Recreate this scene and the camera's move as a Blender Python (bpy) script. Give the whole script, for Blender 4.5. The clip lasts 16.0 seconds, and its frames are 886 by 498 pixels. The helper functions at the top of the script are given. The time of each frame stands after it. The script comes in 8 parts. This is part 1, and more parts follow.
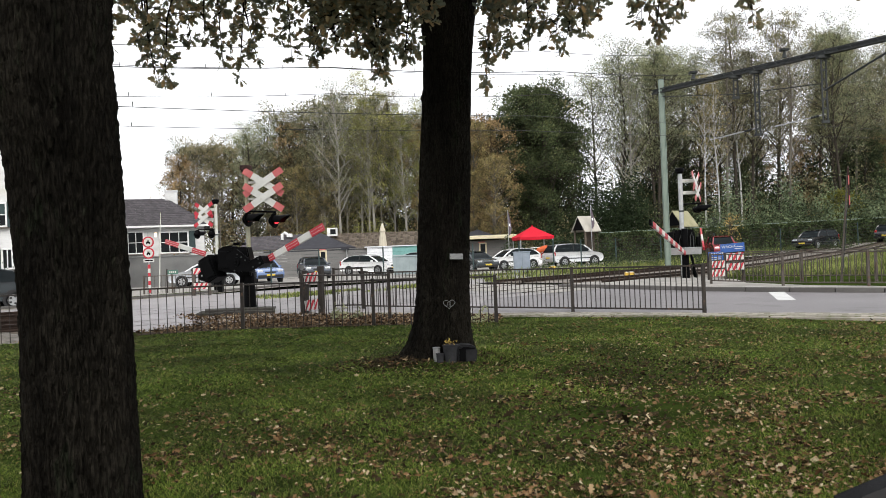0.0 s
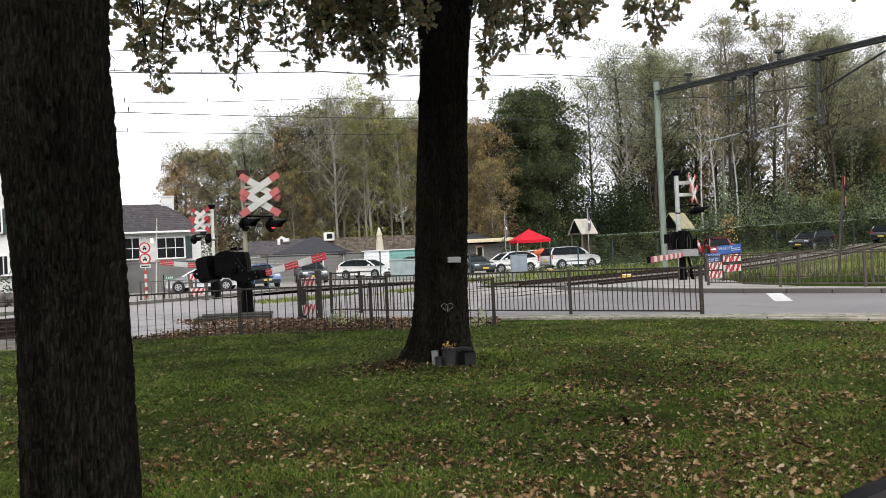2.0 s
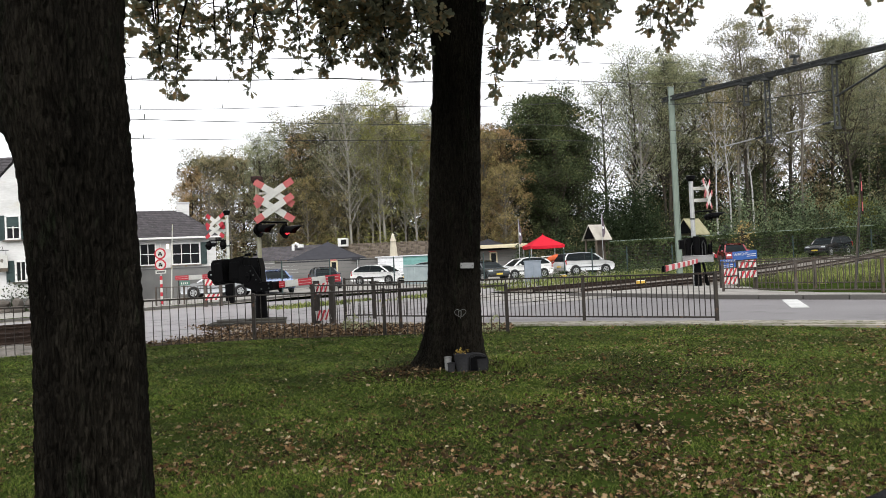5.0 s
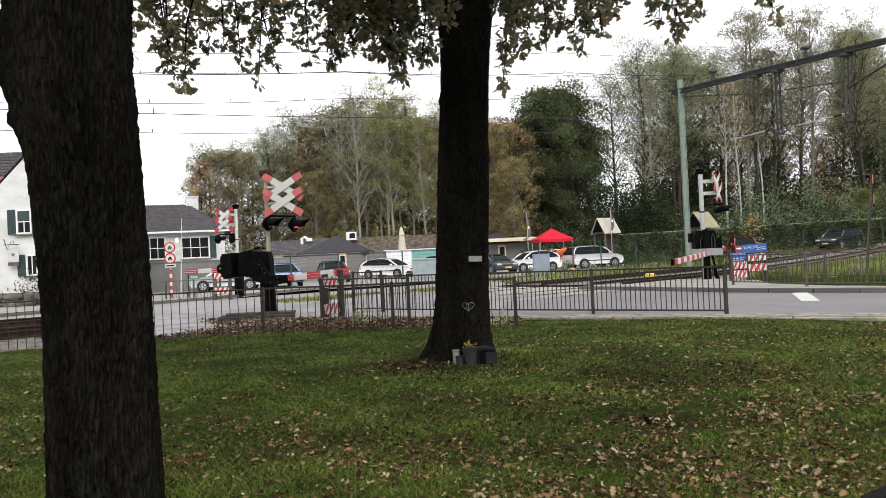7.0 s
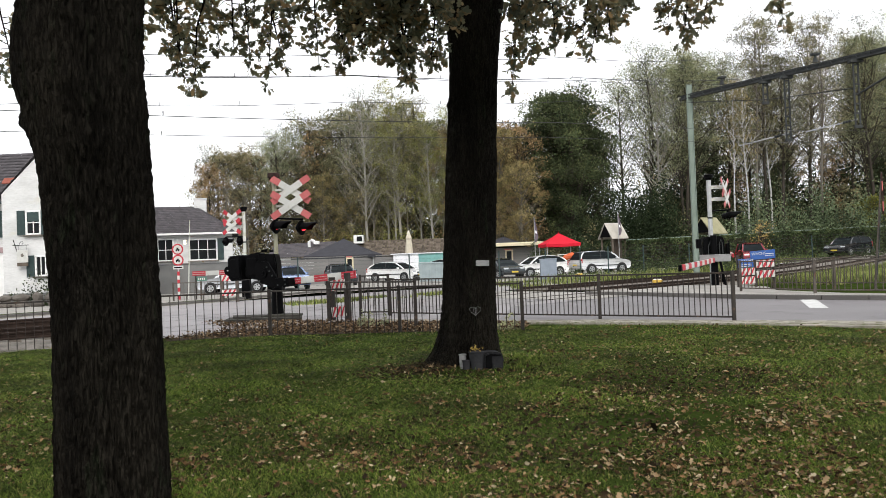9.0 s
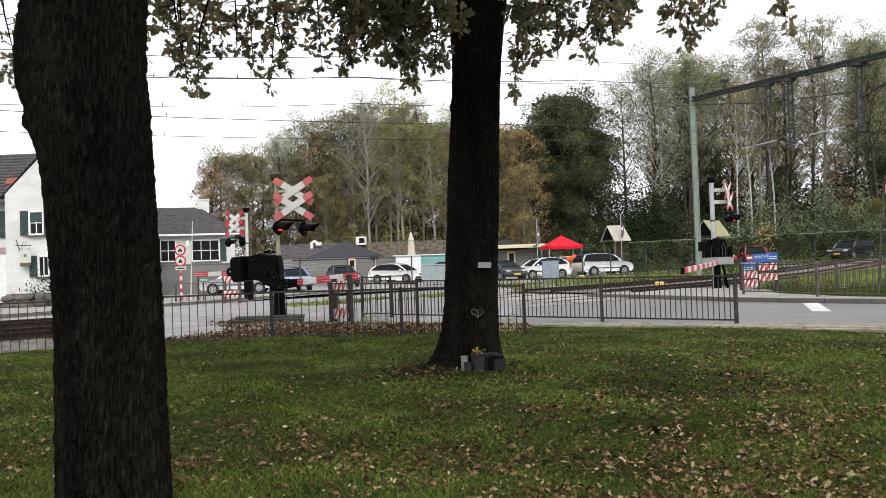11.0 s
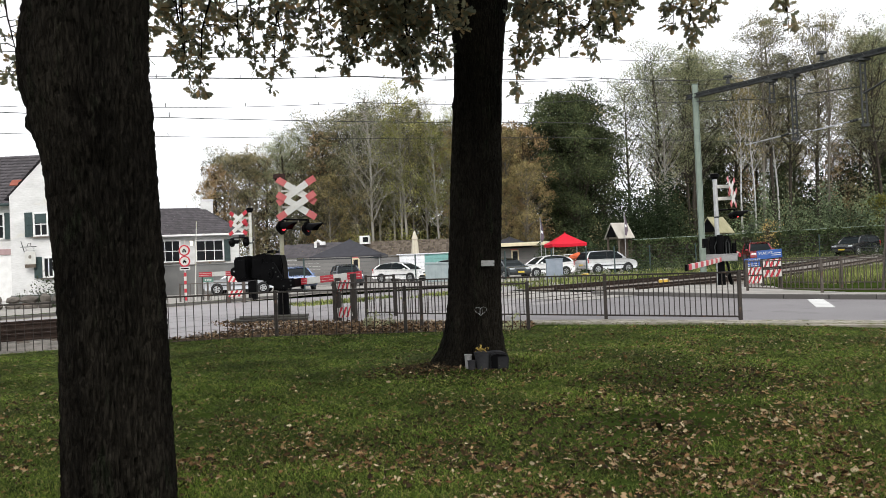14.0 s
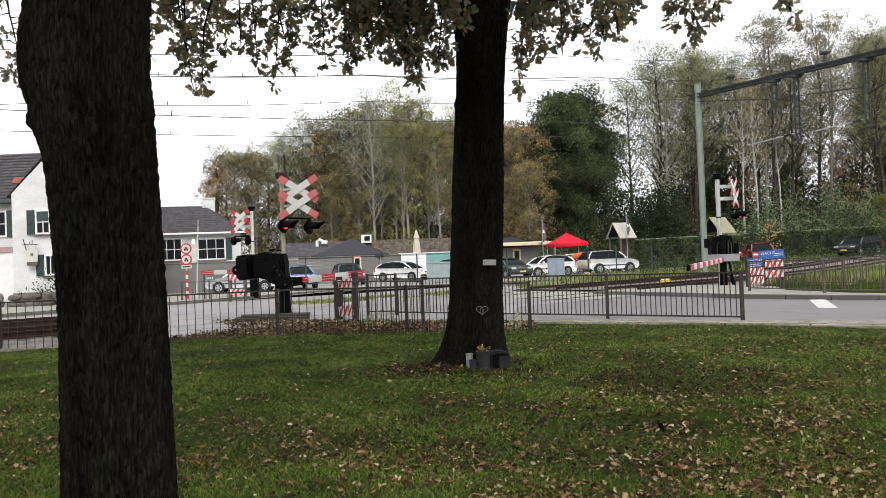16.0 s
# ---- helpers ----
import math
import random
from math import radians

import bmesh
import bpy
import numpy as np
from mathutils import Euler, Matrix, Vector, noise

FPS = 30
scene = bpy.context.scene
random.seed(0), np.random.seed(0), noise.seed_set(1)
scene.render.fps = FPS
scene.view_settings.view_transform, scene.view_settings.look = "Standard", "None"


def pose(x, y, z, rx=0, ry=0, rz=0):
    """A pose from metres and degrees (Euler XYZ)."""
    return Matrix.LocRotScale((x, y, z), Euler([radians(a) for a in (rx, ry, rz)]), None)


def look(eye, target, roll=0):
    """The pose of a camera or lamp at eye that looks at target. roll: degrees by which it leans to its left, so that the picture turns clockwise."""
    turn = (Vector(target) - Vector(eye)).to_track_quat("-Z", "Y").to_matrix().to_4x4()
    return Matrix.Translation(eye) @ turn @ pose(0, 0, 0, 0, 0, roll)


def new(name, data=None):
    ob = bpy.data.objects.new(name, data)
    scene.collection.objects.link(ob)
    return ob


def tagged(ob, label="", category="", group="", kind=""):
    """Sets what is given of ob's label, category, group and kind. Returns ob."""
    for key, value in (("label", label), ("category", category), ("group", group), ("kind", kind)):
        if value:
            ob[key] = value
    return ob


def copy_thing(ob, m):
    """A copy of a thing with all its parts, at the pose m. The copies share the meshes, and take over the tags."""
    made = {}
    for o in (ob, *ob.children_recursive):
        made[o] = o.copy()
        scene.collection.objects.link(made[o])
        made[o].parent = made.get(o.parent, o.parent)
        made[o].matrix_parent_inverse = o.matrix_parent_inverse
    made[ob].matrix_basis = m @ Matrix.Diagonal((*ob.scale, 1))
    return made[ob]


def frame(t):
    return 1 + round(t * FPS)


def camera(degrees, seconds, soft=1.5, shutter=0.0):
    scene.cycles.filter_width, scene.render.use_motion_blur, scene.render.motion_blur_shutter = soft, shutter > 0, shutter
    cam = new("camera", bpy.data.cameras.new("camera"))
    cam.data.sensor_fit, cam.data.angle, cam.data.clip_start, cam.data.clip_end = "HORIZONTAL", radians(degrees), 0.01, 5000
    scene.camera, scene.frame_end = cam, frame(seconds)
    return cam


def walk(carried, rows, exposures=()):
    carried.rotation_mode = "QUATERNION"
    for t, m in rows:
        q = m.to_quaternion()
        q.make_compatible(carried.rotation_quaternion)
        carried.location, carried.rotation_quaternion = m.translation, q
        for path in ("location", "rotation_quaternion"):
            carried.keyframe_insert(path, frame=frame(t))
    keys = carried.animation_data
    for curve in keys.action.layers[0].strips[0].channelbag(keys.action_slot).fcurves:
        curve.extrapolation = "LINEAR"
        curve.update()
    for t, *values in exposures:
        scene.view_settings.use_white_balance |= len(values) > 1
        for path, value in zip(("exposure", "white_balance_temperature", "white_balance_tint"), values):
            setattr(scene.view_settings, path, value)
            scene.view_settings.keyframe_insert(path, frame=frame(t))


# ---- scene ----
cam = camera(59.56, 16.0, soft=0.9)
walk(cam, [
    (0.0, pose(0.000, 0.000, 1.500, 90.167, 2.200, 0.006)),
    (0.5, pose(-0.003, 0.000, 1.497, 90.106, 2.187, -0.138)),
    (1.0, pose(-0.006, 0.001, 1.495, 90.121, 2.312, -0.388)),
    (1.5, pose(-0.011, 0.004, 1.497, 90.276, 2.392, -0.475)),
    (2.0, pose(-0.014, 0.010, 1.495, 90.434, 2.600, -0.232)),
    (2.5, pose(-0.011, 0.003, 1.497, 90.602, 2.894, 0.215)),
    (3.0, pose(-0.009, 0.004, 1.494, 90.764, 2.578, 0.398)),
    (3.5, pose(-0.001, 0.003, 1.494, 90.871, 2.459, 0.445)),
    (4.0, pose(-0.001, 0.007, 1.495, 90.956, 2.642, 0.493)),
    (6.5, pose(0.000, 0.005, 1.490, 90.595, 2.441, 1.297)),
    (7.0, pose(0.004, 0.010, 1.489, 90.472, 2.643, 1.428)),
    (7.5, pose(0.004, 0.021, 1.491, 90.586, 2.486, 1.348)),
    (8.0, pose(0.006, 0.016, 1.489, 90.667, 2.334, 1.478)),
    (8.5, pose(0.005, 0.014, 1.493, 90.717, 2.222, 1.760)),
    (9.0, pose(-0.001, 0.004, 1.492, 90.779, 2.195, 1.938)),
    (11.5, pose(0.004, 0.006, 1.493, 90.926, 1.957, 2.115)),
    (12.0, pose(0.006, 0.003, 1.490, 90.895, 2.093, 2.037)),
    (12.5, pose(0.006, 0.006, 1.493, 90.879, 2.152, 2.051)),
    (13.0, pose(0.007, -0.001, 1.494, 90.826, 2.188, 2.161)),
    (13.5, pose(0.013, -0.001, 1.491, 90.829, 2.426, 2.254)),
    (14.0, pose(0.012, -0.004, 1.491, 90.823, 2.360, 2.395)),
    (14.5, pose(0.016, -0.005, 1.488, 90.727, 2.319, 2.452)),
    (15.0, pose(0.014, 0.005, 1.489, 90.830, 2.426, 2.343)),
    (15.5, pose(0.011, 0.008, 1.488, 90.877, 2.288, 2.369)),
    (16.0, pose(0.011, 0.016, 1.487, 90.774, 2.149, 2.518)),
])

# ---- daylight: high overcast ----
SKY_EXPOSURE = 0.7
world = bpy.data.worlds.new("overcast")
scene.world = world
world.use_nodes = True
wn, wl = world.node_tree.nodes, world.node_tree.links
wn.clear()
w_out = wn.new("ShaderNodeOutputWorld")
w_bg = wn.new("ShaderNodeBackground")
w_sky = wn.new("ShaderNodeTexSky")
w_sky.sky_type = "NISHITA"
w_sky.sun_disc = False
w_sky.sun_elevation = radians(40)
w_sky.sun_rotation = radians(200)
w_cloud = wn.new("ShaderNodeMix")
w_cloud.data_type = "RGBA"
w_cloud.inputs["Factor"].default_value = 0.93
w_dim = wn.new("ShaderNodeMix")
w_dim.data_type = "RGBA"
w_dim.blend_type = "MULTIPLY"
w_dim.inputs["Factor"].default_value = 1.0
w_dim.inputs["B"].default_value = (0.12, 0.12, 0.12, 1)
wl.new(w_sky.outputs["Color"], w_dim.inputs["A"])
wl.new(w_dim.outputs["Result"], w_cloud.inputs["A"])
w_cloud.inputs["B"].default_value = (0.90, 0.91, 0.93, 1)
wl.new(w_cloud.outputs["Result"], w_bg.inputs["Color"])
w_bg.inputs["Strength"].default_value = 1.0
wl.new(w_bg.outputs["Background"], w_out.inputs["Surface"])

sun_data = bpy.data.lights.new("sun", "SUN")
sun_data.energy, sun_data.angle, sun_data.color = 1.5, radians(35), (1.0, 0.96, 0.9)
sun = new("sun", sun_data)
sun.matrix_world = look((0, 0, 60), (-10, 34, 30))
scene.view_settings.exposure = SKY_EXPOSURE


# ---- materials ----
def surf(name, c1, c2, scale=4.0, rough=0.7, bump=0.2, metal=0.0, fine=40.0, dist=0.02, stretch=(1, 1, 1), spot=None, islands=False, objects=0.0, spec=None):
    """A surface of two colours mixed by a coarse and a fine noise, with relief. spot: colour, coverage and scale of stains."""
    m = bpy.data.materials.new(name)
    m.use_nodes = True
    n, l = m.node_tree.nodes, m.node_tree.links
    bs = n["Principled BSDF"]
    co, mp = n.new("ShaderNodeTexCoord"), n.new("ShaderNodeMapping")
    mp.inputs["Scale"].default_value = stretch
    l.new(co.outputs["Object"], mp.inputs["Vector"])
    big, small = n.new("ShaderNodeTexNoise"), n.new("ShaderNodeTexNoise")
    big.inputs["Scale"].default_value, small.inputs["Scale"].default_value = scale, fine
    big.inputs["Detail"].default_value, small.inputs["Detail"].default_value = 5, 6
    for x in (big, small):
        l.new(mp.outputs["Vector"], x.inputs["Vector"])
    add = n.new("ShaderNodeMath")
    add.operation = "MULTIPLY_ADD"
    l.new(small.outputs["Fac"], add.inputs[0])
    add.inputs[1].default_value = 0.6
    sub = n.new("ShaderNodeMath")
    sub.operation = "MULTIPLY_ADD"
    l.new(big.outputs["Fac"], sub.inputs[0])
    sub.inputs[1].default_value, sub.inputs[2].default_value = 1.3, -0.45
    l.new(sub.outputs[0], add.inputs[2])
    fac = add.outputs[0]
    if islands or objects:
        src = n.new("ShaderNodeNewGeometry").outputs["Random Per Island"] if islands else n.new("ShaderNodeObjectInfo").outputs["Random"]
        mixr = n.new("ShaderNodeMath")
        mixr.operation = "MULTIPLY_ADD"
        l.new(src, mixr.inputs[0])
        mixr.inputs[1].default_value = 1.0 if islands else objects
        half = n.new("ShaderNodeMath")
        half.operation = "MULTIPLY_ADD"
        l.new(fac, half.inputs[0])
        half.inputs[1].default_value, half.inputs[2].default_value = 0.5, -0.25
        l.new(half.outputs[0], mixr.inputs[2])
        fac = mixr.outputs[0]
    ramp = n.new("ShaderNodeValToRGB")
    ramp.color_ramp.elements[0].position, ramp.color_ramp.elements[1].position = 0.15, 0.85
    ramp.color_ramp.elements[0].color, ramp.color_ramp.elements[1].color = (*c1, 1), (*c2, 1)
    l.new(fac, ramp.inputs["Fac"])
    colour = ramp.outputs["Color"]
    if spot:
        (sc, cover, ss) = spot
        sn = n.new("ShaderNodeTexNoise")
        sn.inputs["Scale"].default_value, sn.inputs["Detail"].default_value = ss, 8
        sn.inputs["Roughness"].default_value = 0.65
        l.new(mp.outputs["Vector"], sn.inputs["Vector"])
        sr = n.new("ShaderNodeValToRGB")
        sr.color_ramp.elements[0].position, sr.color_ramp.elements[1].position = 0.62 - cover * 0.4, 0.72 - cover * 0.3
        l.new(sn.outputs["Fac"], sr.inputs["Fac"])
        mx = n.new("ShaderNodeMix")
        mx.data_type = "RGBA"
        l.new(sr.outputs["Color"], mx.inputs["Factor"])
        l.new(colour, mx.inputs["A"])
        mx.inputs["B"].default_value = (*sc, 1)
        colour = mx.outputs["Result"]
    l.new(colour, bs.inputs["Base Color"])
    rr = n.new("ShaderNodeMapRange")
    rr.inputs["To Min"].default_value, rr.inputs["To Max"].default_value = max(0.02, rough - 0.12), min(1.0, rough + 0.12)
    l.new(small.outputs["Fac"], rr.inputs["Value"])
    l.new(rr.outputs["Result"], bs.inputs["Roughness"])
    bs.inputs["Metallic"].default_value = metal
    bs.inputs["Specular IOR Level"].default_value = spec if spec is not None else (0.5 if rough < 0.4 else (0.3 if rough < 0.7 else 0.1))
    if bump:
        bp = n.new("ShaderNodeBump")
        bp.inputs["Strength"].default_value, bp.inputs["Distance"].default_value = bump, dist
        l.new(small.outputs["Fac"], bp.inputs["Height"])
        l.new(bp.outputs["Normal"], bs.inputs["Normal"])
    return m


def grey(v):
    return (v, v, v)


def leafy(name, stops, rough=0.6, through_light=0.25, patches=None, own=0.55):
    """Leaves whose colour is picked leaf by leaf from the stops; some light comes through them."""
    m = bpy.data.materials.new(name)
    m.use_nodes = True
    n, l = m.node_tree.nodes, m.node_tree.links
    bs, out = n["Principled BSDF"], n["Material Output"]
    geo = n.new("ShaderNodeNewGeometry")
    ob = n.new("ShaderNodeObjectInfo")
    mixv = n.new("ShaderNodeMath")
    mixv.operation = "MULTIPLY_ADD"
    l.new(ob.outputs["Random"], mixv.inputs[0])
    mixv.inputs[1].default_value = 1 - own
    low = n.new("ShaderNodeMath")
    low.operation = "MULTIPLY"
    low.inputs[1].default_value = own
    l.new(geo.outputs["Random Per Island"], low.inputs[0])
    l.new(low.outputs[0], mixv.inputs[2])
    ramp = n.new("ShaderNodeValToRGB")
    el = ramp.color_ramp.elements
    while len(el) < len(stops):
        el.new(0.5)
    for e, (p, c) in zip(el, stops):
        e.position, e.color = p, (*c, 1)
    l.new(mixv.outputs[0], ramp.inputs["Fac"])
    colour = ramp.outputs["Color"]
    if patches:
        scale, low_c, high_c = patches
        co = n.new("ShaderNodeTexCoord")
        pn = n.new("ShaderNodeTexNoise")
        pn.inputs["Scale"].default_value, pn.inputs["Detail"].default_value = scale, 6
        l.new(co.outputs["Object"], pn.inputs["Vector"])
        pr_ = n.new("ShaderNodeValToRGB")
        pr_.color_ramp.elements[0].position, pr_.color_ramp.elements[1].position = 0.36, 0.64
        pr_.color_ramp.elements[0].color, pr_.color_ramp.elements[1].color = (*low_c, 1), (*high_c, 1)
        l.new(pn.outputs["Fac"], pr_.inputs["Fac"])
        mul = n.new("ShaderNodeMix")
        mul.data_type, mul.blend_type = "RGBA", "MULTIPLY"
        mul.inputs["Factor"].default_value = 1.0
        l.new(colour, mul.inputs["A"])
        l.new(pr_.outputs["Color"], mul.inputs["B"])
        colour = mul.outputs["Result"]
    l.new(colour, bs.inputs["Base Color"])
    bs.inputs["Roughness"].default_value = rough
    bs.inputs["Specular IOR Level"].default_value = 0.06
    tr = n.new("ShaderNodeBsdfTranslucent")
    l.new(colour, tr.inputs["Color"])
    mx = n.new("ShaderNodeMixShader")
    mx.inputs["Fac"].default_value = through_light
    l.new(bs.outputs["BSDF"], mx.inputs[1])
    l.new(tr.outputs["BSDF"], mx.inputs[2])
    l.new(mx.outputs["Shader"], out.inputs["Surface"])
    return m


def glow(name, colour, strength):
    m = bpy.data.materials.new(name)
    m.use_nodes = True
    bs = m.node_tree.nodes["Principled BSDF"]
    bs.inputs["Base Color"].default_value = (*colour, 1)
    bs.inputs["Emission Color"].default_value = (*colour, 1)
    bs.inputs["Emission Strength"].default_value = strength
    return m


def plain(name, c, rough=0.5, metal=0.0, coat=0.0):
    m = surf(name, [v * 0.85 for v in c], [min(1, v * 1.12) for v in c], 3.0, rough, 0.05, metal, 60.0, 0.004)
    m.node_tree.nodes["Principled BSDF"].inputs["Coat Weight"].default_value = coat
    return m


M = {}
M["lawn"] = surf("lawn_soil", (0.014, 0.021, 0.006), (0.042, 0.062, 0.014), 0.9, 0.95, 0.6, 0, 30, 0.03, spot=((0.024, 0.019, 0.010), 0.2, 0.5), spec=0.0)
M["litter"] = surf("leaf_litter", (0.024, 0.017, 0.011), (0.075, 0.052, 0.033), 2.0, 0.95, 0.8, 0, 26, 0.04)
M["asphalt"] = surf("asphalt", (0.115, 0.106, 0.11), (0.18, 0.167, 0.172), 0.35, 0.52, 0.2, 0, 90, 0.008, spot=((0.095, 0.088, 0.09), 0.15, 0.8), spec=0.5)
M["asphalt_pale"] = surf("pale_worn_asphalt", (0.17, 0.158, 0.16), (0.27, 0.25, 0.253), 0.35, 0.5, 0.2, 0, 90, 0.008, spot=((0.12, 0.112, 0.113), 0.2, 0.7), spec=0.5)
M["paving"] = surf("paving", (0.22, 0.20, 0.175), (0.37, 0.34, 0.30), 1.2, 0.9, 0.3, 0, 30, 0.01, spot=((0.12, 0.12, 0.06), 0.3, 1.5))
M["kerb"] = surf("kerb_concrete", (0.10, 0.095, 0.09), (0.22, 0.21, 0.2), 2.0, 0.9, 0.3, 0, 40, 0.01, objects=0.4)
M["concrete"] = surf("concrete", (0.21, 0.20, 0.185), (0.35, 0.335, 0.31), 1.5, 0.9, 0.3, 0, 40, 0.01)
M["white_line"] = surf("road_paint", (0.42, 0.42, 0.41), (0.62, 0.62, 0.61), 3.0, 0.7, 0.2, 0, 40, 0.003)
M["ballast"] = surf("ballast", (0.085, 0.077, 0.068), (0.29, 0.265, 0.235), 3.0, 0.95, 1.0, 0, 22, 0.06)
M["rail"] = surf("rusty_rail", (0.014, 0.010, 0.008), (0.045, 0.03, 0.024), 5.0, 0.7, 0.2, 0.2, 50)
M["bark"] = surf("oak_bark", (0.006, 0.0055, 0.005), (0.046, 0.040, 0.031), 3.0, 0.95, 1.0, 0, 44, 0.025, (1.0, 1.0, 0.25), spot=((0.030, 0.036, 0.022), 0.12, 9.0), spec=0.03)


def furrow(m, scale, stretch, wide, depth):
    """Split a bark into small long plates: narrow furrows in relief, their own dark tone deepened by painted shade."""
    n, l = m.node_tree.nodes, m.node_tree.links
    bs = n["Principled BSDF"]
    co, mp = n.new("ShaderNodeTexCoord"), n.new("ShaderNodeMapping")
    mp.inputs["Scale"].default_value = stretch
    l.new(co.outputs["Object"], mp.inputs["Vector"])
    wob = n.new("ShaderNodeTexNoise")
    wob.inputs["Scale"].default_value = scale * 0.8
    l.new(mp.outputs["Vector"], wob.inputs["Vector"])
    push = n.new("ShaderNodeMix")
    push.data_type, push.blend_type = "RGBA", "LINEAR_LIGHT"
    push.inputs["Factor"].default_value = 0.035
    l.new(mp.outputs["Vector"], push.inputs["A"])
    l.new(wob.outputs["Color"], push.inputs["B"])
    vo = n.new("ShaderNodeTexVoronoi")
    vo.feature = "DISTANCE_TO_EDGE"
    vo.inputs["Scale"].default_value = scale
    l.new(push.outputs["Result"], vo.inputs["Vector"])
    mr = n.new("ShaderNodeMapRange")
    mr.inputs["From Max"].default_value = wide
    # furrow colour falls to 0.4: darker bark plus the shade of the crease
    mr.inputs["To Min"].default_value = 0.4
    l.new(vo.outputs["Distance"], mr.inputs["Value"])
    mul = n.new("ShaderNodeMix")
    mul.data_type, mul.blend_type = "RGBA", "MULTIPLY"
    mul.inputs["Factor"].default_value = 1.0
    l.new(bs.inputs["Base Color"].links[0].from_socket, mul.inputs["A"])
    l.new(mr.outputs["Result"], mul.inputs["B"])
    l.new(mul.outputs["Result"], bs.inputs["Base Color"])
    bp = n.new("ShaderNodeBump")
    bp.inputs["Strength"].default_value, bp.inputs["Distance"].default_value = 1.0, depth
    l.new(mr.outputs["Result"], bp.inputs["Height"])
    l.new(bs.inputs["Normal"].links[0].from_socket, bp.inputs["Normal"])
    l.new(bp.outputs["Normal"], bs.inputs["Normal"])


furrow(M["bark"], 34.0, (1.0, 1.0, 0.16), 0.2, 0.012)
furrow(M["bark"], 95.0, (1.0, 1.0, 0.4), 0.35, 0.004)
M["fence"] = surf("fence_paint", (0.018, 0.015, 0.013), (0.05, 0.042, 0.036), 2.5, 0.6, 0.2, 0.2, 40, spot=((0.12, 0.07, 0.045), 0.1, 6))
M["fence_grey"] = surf("weathered_fence_steel", (0.05, 0.042, 0.036), (0.13, 0.112, 0.098), 2.5, 0.65, 0.2, 0.4, 40, spot=((0.12, 0.07, 0.045), 0.15, 6))
M["black"] = surf("black_paint", (0.0016, 0.0016, 0.0018), (0.0045, 0.0045, 0.005), 3.0, 0.45, 0.1, 0, 60, spec=0.04)
M["red"] = surf("red_film", (0.38, 0.022, 0.038), (0.48, 0.045, 0.06), 3.0, 0.45, 0.05, 0, 60)
M["red_faded"] = surf("faded_red_film", (0.42, 0.10, 0.10), (0.51, 0.15, 0.145), 3.0, 0.55, 0.05, 0, 60)
M["white"] = surf("white_film", (0.46, 0.46, 0.435), (0.60, 0.60, 0.57), 3.0, 0.45, 0.05, 0, 60, spot=((0.45, 0.43, 0.38), 0.12, 6))
M["steel"] = surf("galvanised_steel", (0.34, 0.35, 0.35), (0.52, 0.53, 0.53), 6.0, 0.5, 0.1, 0.5, 60)
M["mast_white"] = surf("mast_paint", (0.42, 0.43, 0.40), (0.62, 0.62, 0.58), 3.0, 0.6, 0.1, 0, 40, spot=((0.30, 0.30, 0.16), 0.2, 4))
M["mast_green"] = surf("green_mast_paint", (0.15, 0.19, 0.16), (0.22, 0.27, 0.23), 2.0, 0.6, 0.1, 0, 40)
M["dark_steel"] = surf("dark_steel", (0.02, 0.022, 0.022), (0.052, 0.056, 0.056), 4.0, 0.65, 0.1, 0.1, 40)
M["mast_moss"] = surf("stained_mast_paint", (0.24, 0.235, 0.16), (0.42, 0.41, 0.33), 2.5, 0.7, 0.1, 0, 30, spot=((0.22, 0.21, 0.09), 0.3, 2.5))
M["bell_rust"] = surf("rusty_dark_metal", (0.018, 0.011, 0.010), (0.06, 0.035, 0.03), 5.0, 0.7, 0.2, 0.1, 40)
M["wire"] = plain("wire_copper", (0.05, 0.05, 0.05), 0.6, 0.3)
M["wood"] = surf("weathered_wood", (0.06, 0.048, 0.038), (0.15, 0.125, 0.10), 2.0, 0.85, 0.5, 0, 30, 0.01, (1, 1, 0.2))
M["pot_pale"] = surf("pale_zinc", (0.20, 0.20, 0.20), (0.34, 0.34, 0.34), 4, 0.5, 0.1, 0.3)
M["lamp_on"] = glow("red_lamp", (1.0, 0.03, 0.05), 1.5)
M["lamp_off"] = plain("dark_red_lens", (0.05, 0.006, 0.008), 0.2)


# ---- mesh helpers ----
def box(bm, c, s, m=None, bevel=0.0):
    """A box with centre c and size s, turned by m, its edges rounded by bevel."""
    g = bmesh.ops.create_cube(bm, size=1.0, matrix=(m or Matrix()) @ Matrix.Translation(c) @ Matrix.Diagonal((*s, 1)))
    if bevel:
        es = list({e for v in g["verts"] for e in v.link_edges})
        bmesh.ops.bevel(bm, geom=es, offset=bevel, segments=2, affect="EDGES", profile=0.6)


